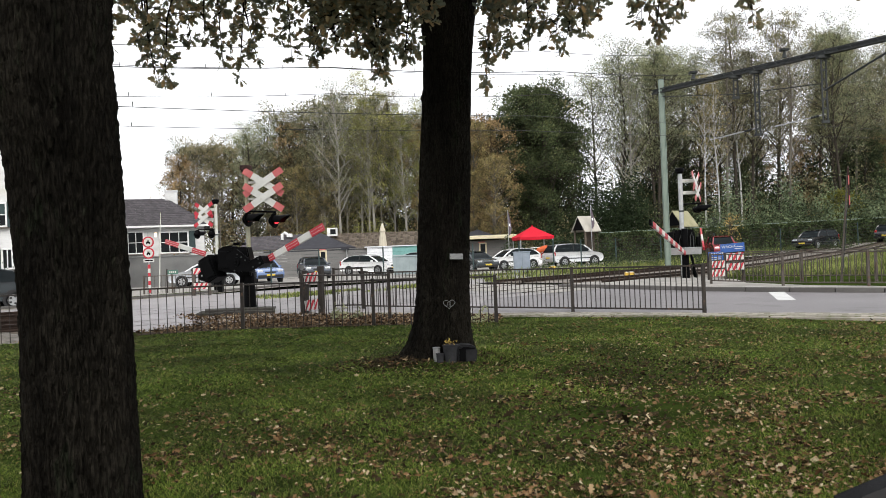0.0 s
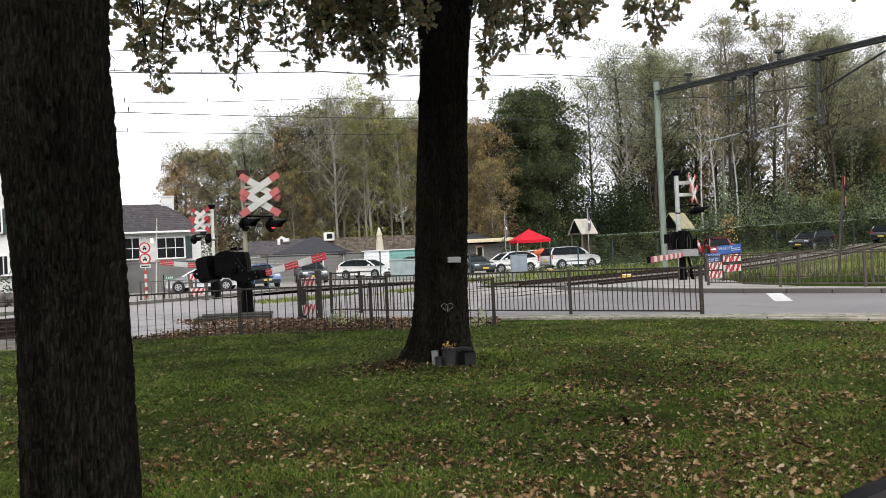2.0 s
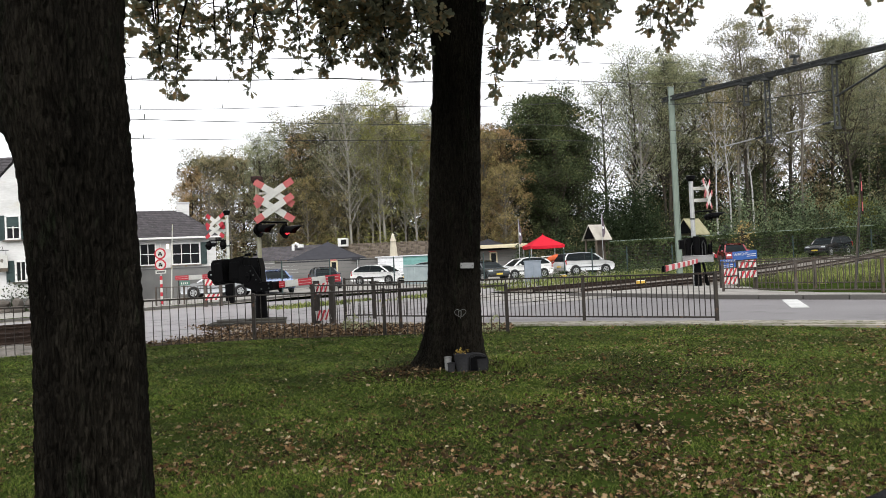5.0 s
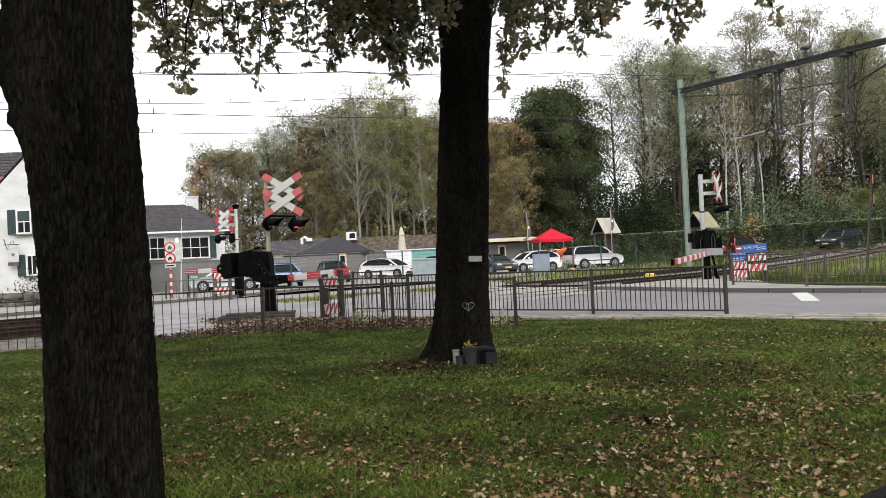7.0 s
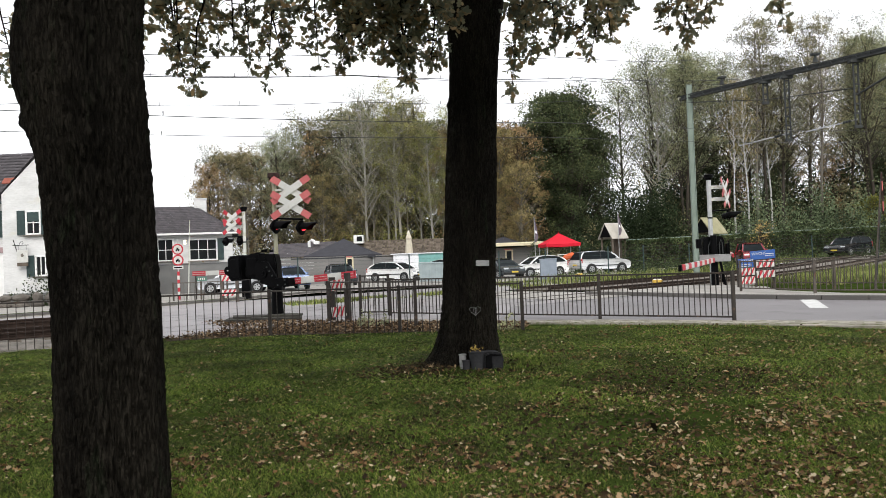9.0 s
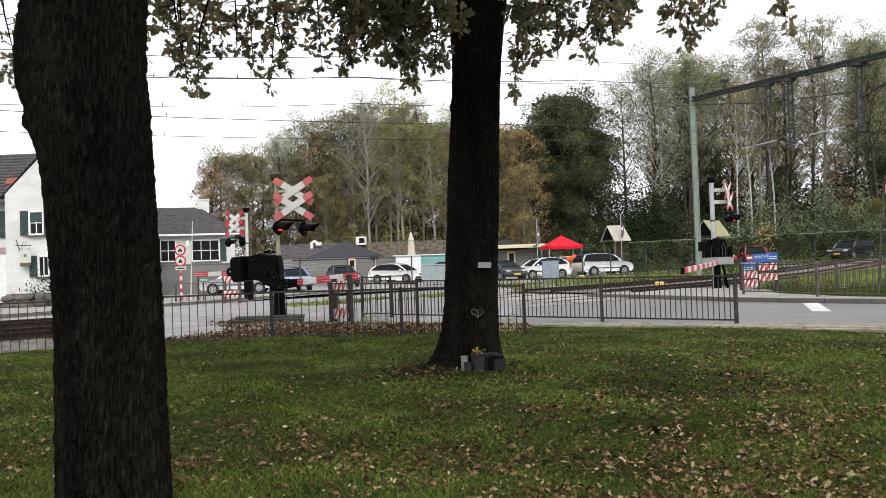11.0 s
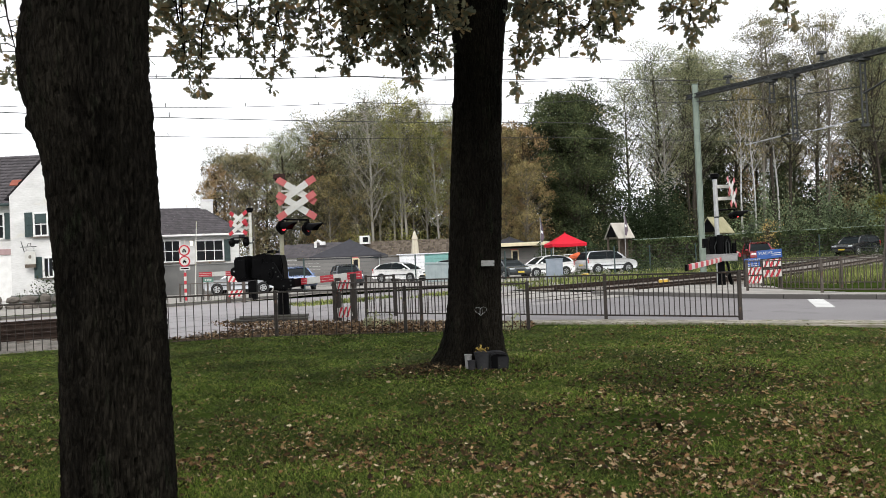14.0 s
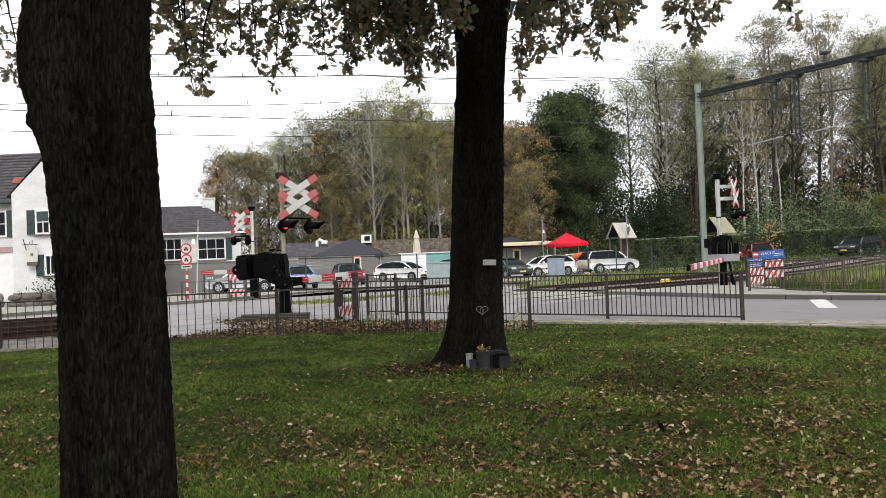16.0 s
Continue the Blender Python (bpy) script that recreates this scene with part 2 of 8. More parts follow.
def tube(bm, pts, radii, seg=8, caps=True):
    """A tube along pts with a radius at each."""
    pts = [Vector(p) for p in pts]
    rings = []
    side = Vector((1, 0, 0))
    for i, p in enumerate(pts):
        d = (pts[min(i + 1, len(pts) - 1)] - pts[max(i - 1, 0)]).normalized()
        if abs(d.dot(side)) > 0.9:
            side = Vector((0, 1, 0)) if abs(d.y) < 0.9 else Vector((0, 0, 1))
        a = (side - d * side.dot(d)).normalized()
        b = d.cross(a)
        side = a
        rings.append([bm.verts.new(p + (a * math.cos(2 * math.pi * k / seg) + b * math.sin(2 * math.pi * k / seg)) * radii[i]) for k in range(seg)])
    for r0, r1 in zip(rings, rings[1:]):
        for k in range(seg):
            bm.faces.new((r0[k], r0[(k + 1) % seg], r1[(k + 1) % seg], r1[k]))
    if caps:
        bm.faces.new(rings[0][::-1])
        bm.faces.new(rings[-1])


def rod(bm, a, b, r, r1=None, seg=8):
    tube(bm, (a, b), (r, r if r1 is None else r1), seg)


def plate(bm, poly, y0, y1, m=None, bevel=0.0):
    """A flat piece: the outline poly of (x, z), from y0 to y1."""
    m = m or Matrix()
    f = [bm.verts.new(m @ Vector((x, y0, z))) for x, z in poly]
    b = [bm.verts.new(m @ Vector((x, y1, z))) for x, z in poly]
    n = len(poly)
    made = [bm.faces.new(f), bm.faces.new(b[::-1])]
    for i in range(n):
        made.append(bm.faces.new((f[i], b[i], b[(i + 1) % n], f[(i + 1) % n])))
    bmesh.ops.recalc_face_normals(bm, faces=made)
    if bevel:
        es = [e for e in {e for fc in made[:2] for e in fc.edges}]
        bmesh.ops.bevel(bm, geom=es, offset=bevel, segments=2, affect="EDGES")


def disc(bm, c, n, r, depth, seg=24):
    """A round plate with centre c, facing n."""
    c, n = Vector(c), Vector(n).normalized()
    rod(bm, c - n * depth / 2, c + n * depth / 2, r, seg=seg)


def part(name, bm, mat, parent, label="", smooth=False):
    me = bpy.data.meshes.new(name)
    bm.to_mesh(me)
    bm.free()
    me.materials.append(mat)
    if smooth:
        me.polygons.foreach_set("use_smooth", [True] * len(me.polygons))
        me.set_sharp_from_angle(angle=radians(38))
    ob = new(name, me)
    ob.parent = parent
    return tagged(ob, label)


def piece(name, fn, mat, parent, label="", smooth=False):
    """A part whose bmesh fn(bm) fills."""
    bm = bmesh.new()
    fn(bm)
    return part(name, bm, mat, parent, label, smooth)


def thing(name, m, label, category, group="", kind=""):
    ob = new(name)
    ob.matrix_world = m
    ob.empty_display_size = 0.2
    return tagged(ob, label, category, group, kind)


def cloud(name, verts, faces, mat, parent=None, kind="stuff", label="", category=""):
    """Many small pieces in one mesh, from arrays."""
    me = bpy.data.meshes.new(name)
    verts, faces = np.asarray(verts, np.float32), np.asarray(faces, np.int32)
    k = faces.shape[1]
    me.vertices.add(len(verts))
    me.vertices.foreach_set("co", verts.ravel())
    me.loops.add(faces.size)
    me.loops.foreach_set("vertex_index", faces.ravel())
    me.polygons.add(len(faces))
    me.polygons.foreach_set("loop_start", np.arange(0, faces.size, k, dtype=np.int32))
    me.update(calc_edges=True)
    me.materials.append(mat)
    ob = new(name, me)
    ob.parent = parent
    return tagged(ob, label, category, kind=kind)


def blob_leaves(rng, centres, size, flat=0.0):
    """Leaves at the centres, turned at random. flat: how far they lie down."""
    n = len(centres)
    nrm = rng.normal(size=(n, 3))
    nrm[:, 2] = nrm[:, 2] * (1 - flat) + flat * 3
    nrm /= np.linalg.norm(nrm, axis=1)[:, None]
    ref = rng.normal(size=(n, 3))
    a = np.cross(nrm, ref)
    a /= np.linalg.norm(a, axis=1)[:, None]
    b = np.cross(nrm, a)
    s = (np.asarray(size) * rng.uniform(0.6, 1.35, n))[:, None]
    shape, tris = [(-0.34, -0.4, 0), (0.42, -0.15, 0), (0, 0.55, 0)], [(0, 1, 2)]
    v = np.concatenate([(centres + s * (x * a + y * b + z * nrm))[:, None, :] for x, y, z in shape], axis=1)
    k = len(shape)
    f = (np.arange(n)[:, None, None] * k + np.array(tris)[None]).reshape(-1, 3)
    return v.reshape(-1, 3), f


def joined(sets):
    vs, fs, base = [], [], 0
    for v, f in sets:
        vs.append(v)
        fs.append(f + base)
        base += len(v)
    return np.concatenate(vs), np.concatenate(fs)


# ---- ground ----
def track_y(x):
    """The near rail's line: the railway bends gently away."""
    s = x + 10.0
    return 16.4 + 0.66 * s + 0.0068 * s * s if s < 60 else 16.4 + 0.66 * 60 + 0.0068 * 3600 + 1.476 * (s - 60)


def step(a, b, v):
    t = min(1.0, max(0.0, (v - a) / (b - a)))
    return t * t * (3 - 2 * t)


def ground_z(x, y):
    """The lawn's dips, and the slow rise of the land beyond the crossing."""
    lawn = step(17.0, 13.0, y) * (0.05 * noise.noise(Vector((x * 0.35, y * 0.35, 0))) + 0.02 * noise.noise(Vector((x * 1.3, y * 1.3, 3))))
    mound = 0.10 * math.exp(-(((x + 0.05) / 1.1) ** 2 + ((y - 10.6) / 1.1) ** 2))
    rise = 0.9 * step(13, 46, x) * step(26, 44, y)
    return lawn + mound + rise


def spaced(stops):
    out = []
    for a, b, d in stops:
        k = max(1, round((b - a) / d))
        out += [a + (b - a) * i / k for i in range(k)]
    return out + [stops[-1][1]]


def grid_sheet(name, xs, ys, zf, mat):
    v = np.array([(x, y, zf(x, y)) for y in ys for x in xs])
    w = len(xs)
    i = np.arange(len(ys) - 1)[:, None] * w + np.arange(w - 1)[None]
    f = np.stack([i, i + 1, i + w + 1, i + w], -1).reshape(-1, 4)
    return cloud(name, v, f, mat, kind="structure")


ground = grid_sheet("ground", spaced([(-900, -100, 100), (-100, -14, 8), (-14, 14, 0.4), (14, 110, 6), (110, 900, 100)]),
                    spaced([(-300, -10, 60), (-10, 0, 2), (0, 18, 0.35), (18, 120, 5), (120, 1500, 150)]), ground_z, M["lawn"])
tagged(ground, "short autumn lawn with bare patches", "ground")


def sheet(name, outline, z, mat, label, category, thick=0.0):
    """A flat piece of the setting from an outline of (x, y); it follows the land."""
    bm = bmesh.new()
    top = [bm.verts.new((x, y, z + ground_z(x, y) * step(17, 19, y))) for x, y in outline]
    f = bm.faces.new(top)
    if f.normal.z < 0 or sum(a[0] * b[1] - b[0] * a[1] for a, b in zip(outline, outline[1:] + outline[:1])) < 0:
        f.normal_flip()
    if thick:
        g = bmesh.ops.extrude_face_region(bm, geom=[f])
        bmesh.ops.translate(bm, verts=[e for e in g["geom"] if isinstance(e, bmesh.types.BMVert)], vec=(0, 0, -thick))
        bmesh.ops.recalc_face_normals(bm, faces=bm.faces)
    bmesh.ops.triangulate(bm, faces=bm.faces)
    ob = part(name, bm, mat, None)
    return tagged(ob, label, category, kind="structure")


# far kerb of the crossing road, from the camera's side of the railway to the right
KERB_FAR = [(2.4, 28.8), (4.55, 27.9), (5.94, 26.0), (7.81, 23.1), (9.51, 21.3), (11.25, 19.8), (16.0, 15.9), (30, 5)]
ROAD_NEAR = [(1.25, 17.75), (2.82, 17.17), (5.33, 15.84), (6.76, 15.16), (8.17, 14.37), (12, 12.0), (24, 3)]
KERB_LEFT = [(-60, -10), (-26, 15.5), (-17.5, 26), (-12.5, 31.9), (-10.9, 34.1), (-8.4, 39.8), (-5.9, 41.5), (-2, 43.2), (6, 46)]
sheet("road", [(24, 3), *ROAD_NEAR[-2::-1], (-2.2, 19.6), (-4.45, 21.0), (-7.2, 21.6), (-7.0, 20.5), (-5.7, 18.4), (-6.4, 16.7), (-8.3, 16.3), (-9.3, 17.4), (-11, 19.0), (-16, 12.5), (-40, -16), *KERB_LEFT, (8, 40), (2.4, 28.8), *KERB_FAR[1:]][::1],
      0.012, M["asphalt"], "worn grey-purple asphalt road over the level crossing", "road")
sheet("road", [(0.6, 18.1), (-2.2, 19.62), (-4.45, 21.02), (-7.22, 21.62), (-7.02, 20.52), (-5.72, 18.42), (-6.42, 16.72), (-8.32, 16.32), (-9.32, 17.42), (-11, 19.02), (-16, 12.52), (-40, -15.9), *KERB_LEFT[:-1], (5.9, 45.9), (4.5, 36), (1.9, 28.6)], 0.0165, M["asphalt_pale"],
      "paler worn asphalt of the side street and crossing", "road")
sheet("leaf_strip", [(-6.5, 16.0), (-4.3, 16.5), (-1.5, 16.2), (1.05, 15.9), (1.3, 17.2), (-1.9, 18.9), (-4.3, 20.2), (-7.0, 21.5), (-6.9, 20.5), (-5.6, 18.4), (-6.4, 16.6)], 0.006, M["litter"],
      "bare soil strip covered with brown oak leaves", "ground")


# ---- railway ----
def track_line(off, x0=-34.0, x1=95.0, n=90):
    """A line beside the near rail: off metres further away, measured across the track."""
    out = []
    for i in range(n + 1):
        x = x0 + (x1 - x0) * i / n
        y = track_y(x)
        dy = (track_y(x + 0.1) - y) / 0.1
        k = 1 / math.hypot(1, dy)
        out.append((x - dy * k * off, y + k * off, dy))
    return out


def strip(bm, left, right, zl, zr=None):
    """A band between two lines of (x, y)."""
    zr = zl if zr is None else zr
    a = [bm.verts.new((x, y, zl + ground_z(x, y))) for x, y, _ in left]
    b = [bm.verts.new((x, y, zr + ground_z(x, y))) for x, y, _ in right]
    for i in range(len(a) - 1):
        bm.faces.new((a[i], a[i + 1], b[i + 1], b[i]))


def rail_bar(bm, off, lo, hi, z):
    """A rail: foot, web and head, as one profile along the track."""
    prof = [(-0.07, 0), (0.07, 0), (0.07, 0.02), (0.015, 0.05), (0.015, 0.11), (0.036, 0.12), (0.036, 0.155), (-0.036, 0.155), (-0.036, 0.12), (-0.015, 0.11), (-0.015, 0.05), (-0.07, 0.02)]
    line = [track_line(off + p[0], lo, hi, 60) for p in prof]
    rows = [[bm.verts.new((line[k][i][0], line[k][i][1], z + prof[k][1] + ground_z(line[k][i][0], line[k][i][1]))) for k in range(len(prof))] for i in range(61)]
    for r0, r1 in zip(rows, rows[1:]):
        for k in range(len(prof)):
            bm.faces.new((r0[k], r0[(k + 1) % len(prof)], r1[(k + 1) % len(prof)], r1[k]))


railway = thing("railway", pose(0, 0, 0), "two curved railway tracks on dark ballast", "railway", kind="structure")
for lo, hi in ((-34.0, -8.6), (5.8, 95.0)):
    bm = bmesh.new()
    strip(bm, track_line(-1.6, lo, hi), track_line(-0.7, lo, hi), 0.0, 0.10)
    strip(bm, track_line(-0.7, lo, hi), track_line(6.1, lo, hi), 0.10, 0.10)
    strip(bm, track_line(6.1, lo, hi), track_line(7.0, lo, hi), 0.10, 0.0)
    part("ballast_bed", bm, M["ballast"], railway)
for off in (0.0, 1.5, 4.0, 5.5):
    for lo, hi, z in ((-34.0, -8.6, 0.12), (-8.6, 2.6, -0.138), (2.6, 5.8, -0.115), (5.8, 95.0, 0.05)):
        piece("rail", lambda b: rail_bar(b, off, lo, hi, z), M["rail"], railway)
sl = bmesh.new()
box(sl, (0, 0, 0), (0.24, 2.5, 0.16), bevel=0.02)
sleeper_mesh = bpy.data.meshes.new("sleeper")
sl.to_mesh(sleeper_mesh)
sl.free()
sleeper_mesh.materials.append(M["wood"])
for off in (0.75, 4.75):
    for lo, hi, n in ((-22.0, -8.8, 24), (6.0, 46.0, 85)):
        for x, y, dy in track_line(off, lo, hi, n):
            s = new("sleeper", sleeper_mesh)
            s.parent = railway
            s.matrix_world = Matrix.Translation((x, y, 0.03 + ground_z(x, y))) @ Matrix.Rotation(math.atan(dy), 4, "Z")
# concrete crossing panels between and beside the rails
for a, b in ((-1.3, -0.1), (0.1, 1.4), (1.6, 3.9), (4.1, 5.4), (5.6, 6.8)):
    def panel_fill(bm, a=a, b=b):
        for lo in range(7):
            x0 = -8.6 + 1.6 * lo
            strip(bm, track_line(a, x0 + 0.02, x0 + 1.58, 4), track_line(b, x0 + 0.02, x0 + 1.58, 4), 0.023)
    piece("crossing_panel", panel_fill, M["asphalt_pale"], railway)

    def panel_end(bm, a=a, b=b):
        for lo in (2.6, 4.2):
            strip(bm, track_line(a, lo + 0.02, lo + 1.58, 4), track_line(b, lo + 0.02, lo + 1.58, 4), 0.03)
    piece("crossing_panel", panel_end, M["concrete"], railway)


# ---- pavements and kerbs ----
def kerb_line(name, pts, h, w, mat, label, n_len=1.0):
    """Kerb stones end to end along pts; each is a part."""
    th = thing(name, pose(0, 0, 0), label, "kerb", kind="structure")
    me = None
    for (x0, y0), (x1, y1) in zip(pts, pts[1:]):
        length = math.hypot(x1 - x0, y1 - y0)
        k = max(1, round(length / n_len))
        for i in range(k):
            f0, f1 = i / k, (i + 1) / k
            ax, ay, bx, by = x0 + (x1 - x0) * f0, y0 + (y1 - y0) * f0, x0 + (x1 - x0) * f1, y0 + (y1 - y0) * f1
            if me is None:
                b = bmesh.new()
                box(b, (0, 0, h / 2 - 0.05), (0.985, w, h + 0.1), bevel=0.015)
                me = bpy.data.meshes.new("kerb_stone")
                b.to_mesh(me)
                b.free()
                me.materials.append(mat)
            s = new("kerb_stone", me)
            s.parent = th
            s.matrix_world = Matrix.Translation(((ax + bx) / 2, (ay + by) / 2, ground_z((ax + bx) / 2, (ay + by) / 2))) @ Matrix.Rotation(math.atan2(by - ay, bx - ax), 4, "Z") @ Matrix.Diagonal((length / k, 1, 1, 1))
    return th


kerb_line("kerb_far", [(4.2, 28.3), *KERB_FAR[2:7]], 0.14, 0.16, M["kerb"], "dark concrete kerb beside the asphalt road")
kerb_line("kerb_left", KERB_LEFT[1:8], 0.12, 0.2, M["kerb"], "grey concrete kerb along the far verge")
sheet("pavement_far", [(4.3, 28.5), (6.1, 26.1), (7.95, 23.25), (9.65, 21.45), (11.4, 19.95), (16.2, 16.1), (16.75, 16.65), (11.85, 20.6), (10.5, 22.3), (9.7, 24.9), (10.3, 27.3), (9.9, 29.7), (8.2, 31.0)],
      0.12, M["concrete"], "pale concrete pavement by the railway", "pavement", 0.2)
sheet("pavement_near", [(1.2, 17.9), *ROAD_NEAR[1:-1], (11.4, 11.6), (7.6, 13.6), (5.1, 15.25), (1.4, 17.0)], 0.03, M["paving"], "narrow strip of worn pale paving", "pavement", 0.1)
sheet("footpath", [(-1.9, 18.9), (1.3, 17.3), (1.25, 17.8), (-2.0, 19.8), (-4.2, 21.2), (-7.2, 22.4), (-7.4, 21.7), (-4.3, 20.3)], 0.02, M["paving"], "pale paved footpath to the crossing", "pavement", 0.05)
sheet("parking_ground", [(-24, 25), (-13.4, 33), (-11.6, 35), (-9, 40.6), (-6.2, 42.4), (-2, 44.2), (6, 47.5), (14, 52), (30, 60), (26, 72), (-30, 64), (-34, 40)], 0.008, M["concrete"],
      "grey gravelled car park", "ground")
edge = KERB_LEFT[2:8]
sheet("road_edge", [*edge, *[(x + 0.22, y - 0.55) for x, y in edge[::-1]]], 0.022, M["paving"], "pale gutter strip along the far kerb", "road")
for t, (x, y) in enumerate([(8.68, 20.0), (14.6, 14.6)]):
    bm = bmesh.new()
    d = Vector((0.66, -0.75, 0)).normalized()
    box(bm, (0, 0, 0), (3.1, 0.40, 0.006), Matrix.Translation((x, y, 0.017)) @ Matrix.Rotation(math.radians(71), 4, "Z"))
    tagged(part("road_marking", bm, M["white_line"], None), "white painted centre line dash on the road", "road marking", "centre line dashes", "structure")


# ---- fences ----
def run_fence(name, pts, h, mat, label, gap=0.135, bottom=None, post_r=0.035, post_h=0.04, posts=True, bar_r=0.009):
    """A railing: posts at pts, a top rail, balusters, and a bottom rail at the height bottom where there is one."""
    th = thing(name, pose(pts[0][0], pts[0][1], 0), label, "fence", "crossing railings")
    o = Vector((pts[0][0], pts[0][1], 0))
    if posts:
        for x, y in pts:
            def f(bm, x=x, y=y):
                p = Vector((x, y, 0)) - o
                box(bm, (p.x, p.y, (h + post_h) / 2 - 0.1), (post_r * 2, post_r * 2, h + post_h + 0.2), bevel=0.006)
            piece("post", f, mat, th)
    bar = bmesh.new()
    lo = 0.06 if bottom is None else bottom
    rod(bar, (0, 0, lo - (0.1 if bottom is None else 0)), (0, 0, h), bar_r, seg=6)
    me = bpy.data.meshes.new("baluster")
    bar.to_mesh(me)
    bar.free()
    me.materials.append(mat)
    for (x0, y0), (x1, y1) in zip(pts, pts[1:]):
        a, b = Vector((x0, y0, h)) - o, Vector((x1, y1, h)) - o
        ang = math.atan2(b.y - a.y, b.x - a.x)
        ln = (b - a).length
        def rail(bm, z=h):
            box(bm, (ln / 2, 0, 0), (ln, 0.045, 0.035), Matrix.Translation((a.x, a.y, z)) @ Matrix.Rotation(ang, 4, "Z"), 0.006)
        piece("top_rail", rail, mat, th)
        if bottom is not None:
            piece("bottom_rail", lambda bm: rail(bm, bottom), mat, th)
        k = max(2, round(ln / gap))
        for i in range(1, k):
            s = new("baluster", me)
            s.parent = th
            s.location = (a.x + (b.x - a.x) * i / k, a.y + (b.y - a.y) * i / k, 0)
    return th


run_fence("lawn_fence", [(-14.2, 13.6), (-12.1, 14.35), (-9.62, 15.18), (-6.95, 15.85), (-4.33, 16.54), (-1.5, 16.16), (1.03, 15.75)], 0.95, M["fence"],
          "dark brown steel railing along the lawn's edge", 0.165)
run_fence("road_fence", [(-2.2, 21.06), (0.3, 19.35), (2.9, 17.61), (5.34, 15.97)], 1.0, M["fence"], "dark steel railing beside the road", 0.113, 0.1, bar_r=0.011)
run_fence("chicane_fence", [(-3.05, 21.4), (-2.25, 21.2)], 1.12, M["fence"], "dark steel chicane gate of the footpath", 0.13, 0.12)
run_fence("path_fence", [(-3.68, 19.9), (-1.24, 17.3)], 1.02, M["fence"], "dark steel railing beside the footpath", 0.2)
run_fence("far_fence", [(8.63, 25.05), (9.84, 22.5), (11.42, 20.85), (14.35, 18.1)], 1.06, M["fence_grey"], "weathered grey-brown steel railing by the tracks", 0.16, 0.22, bar_r=0.014)
run_fence("verge_fence", [(11.0, 28.4), (12.3, 26.6), (13.9, 24.9), (16.8, 22.6)], 1.05, M["fence_grey"], "weathered grey steel railing at the railway verge", 0.2, 0.2, bar_r=0.012)

run_fence("verge_railing", [(-14.15, 36.5), (-12.95, 36.9), (-11.8, 37.3)], 0.85, M["fence_grey"], "thin grey railing on the verge before a parked car", 0.16)
plate_post = thing("plate_post", pose(-13.3, 37.2, 0), "dark post with a small green plate on the verge", "sign")
piece("post", lambda b: rod(b, (0, 0, -0.1), (0, 0, 1.15), 0.035, seg=8), M["fence"], plate_post)
piece("sign_plate", lambda b: box(b, (0.3, -0.04, 1.0), (0.5, 0.02, 0.2), None, 0.004), surf("green_enamel", (0.06, 0.14, 0.11), (0.10, 0.20, 0.16), 3.0, 0.5, 0.05), plate_post)
piece("writing_bar", lambda b: [box(b, (0.16 + 0.09 * k, -0.053, 1.0), (0.05, 0.006, 0.09)) for k in range(4)], M["white"], plate_post)


# ---- oaks ----
def trunk_mesh(bm, rows, seed, seg=180, rings=390, roots=0.0, root_h=0.5, knots=(), top=5.2):
    """A bark-covered trunk. rows: height, centre and radius; furrows split the bark into plates, roots spread at its foot. knots: angle, height, size and bulge."""
    rng = random.Random(seed)
    zs = [r[0] for r in rows]
    lobes = [(rng.uniform(0, 6.28), rng.uniform(0.6, 1.2)) for _ in range(6)] + [(3.5, 2.5)]
    grid = []
    for j in range(rings + 1):
        z = zs[0] + (top - zs[0]) * j / (rings - 12) if j <= rings - 12 else top + (zs[-1] - top) * (j - rings + 12) / 12
        cx, cy = float(np.interp(z, zs, [r[1] for r in rows])), float(np.interp(z, zs, [r[2] for r in rows]))
        rad = float(np.interp(z, zs, [r[3] for r in rows]))
        flare = roots * math.exp(-max(0, z) / root_h * 2.2)
        ring = []
        for k in range(seg):
            g = 2 * k / seg - 1
            a = -math.pi / 2 + math.pi * (0.62 * g + 0.38 * g ** 3)
            ca, sa = math.cos(a), math.sin(a)
            root = sum(w * max(0, math.cos(a - b)) ** 6 for b, w in lobes) * flare if flare > 0.002 else 0.0
            warp = 0.25 * noise.noise(Vector((ca * 2, sa * 2, z * 2.5 + seed)))
            u = Vector((ca * 9.0 + warp, sa * 9.0 - warp, z * 2.6 + seed))
            crack = 1 - min(1.0, abs(noise.noise(u * 1.7)) / 0.16)
            crack2 = 1 - min(1.0, abs(noise.noise(Vector((u.x * 3.3, u.y * 3.3, u.z * 1.9)) + Vector((5, 2, 9)))) / 0.2)
            rough = 0.011 * noise.noise(Vector((ca * 38, sa * 38, z * 26)))
            lump = 0.045 * noise.noise(Vector((ca * 0.8, sa * 0.8, z * 0.9 + seed)))
            knot = 0.0
            for ka, kz, ks, kb in knots:
                da = (a - ka + math.pi) % (2 * math.pi) - math.pi
                knot += kb * math.exp(-((da * rad / ks) ** 2 + ((z - kz) / ks) ** 2))
            r = rad * (1 + lump) + root + knot - 0.024 * crack - 0.011 * crack2 + rough + 0.003
            ring.append(bm.verts.new((cx + ca * r, cy + sa * r, z)))
        grid.append(ring)
    for r0, r1 in zip(grid, grid[1:]):
        for k in range(seg):
            bm.faces.new((r0[k], r0[(k + 1) % seg], r1[(k + 1) % seg], r1[k]))
    bm.faces.new(grid[-1])


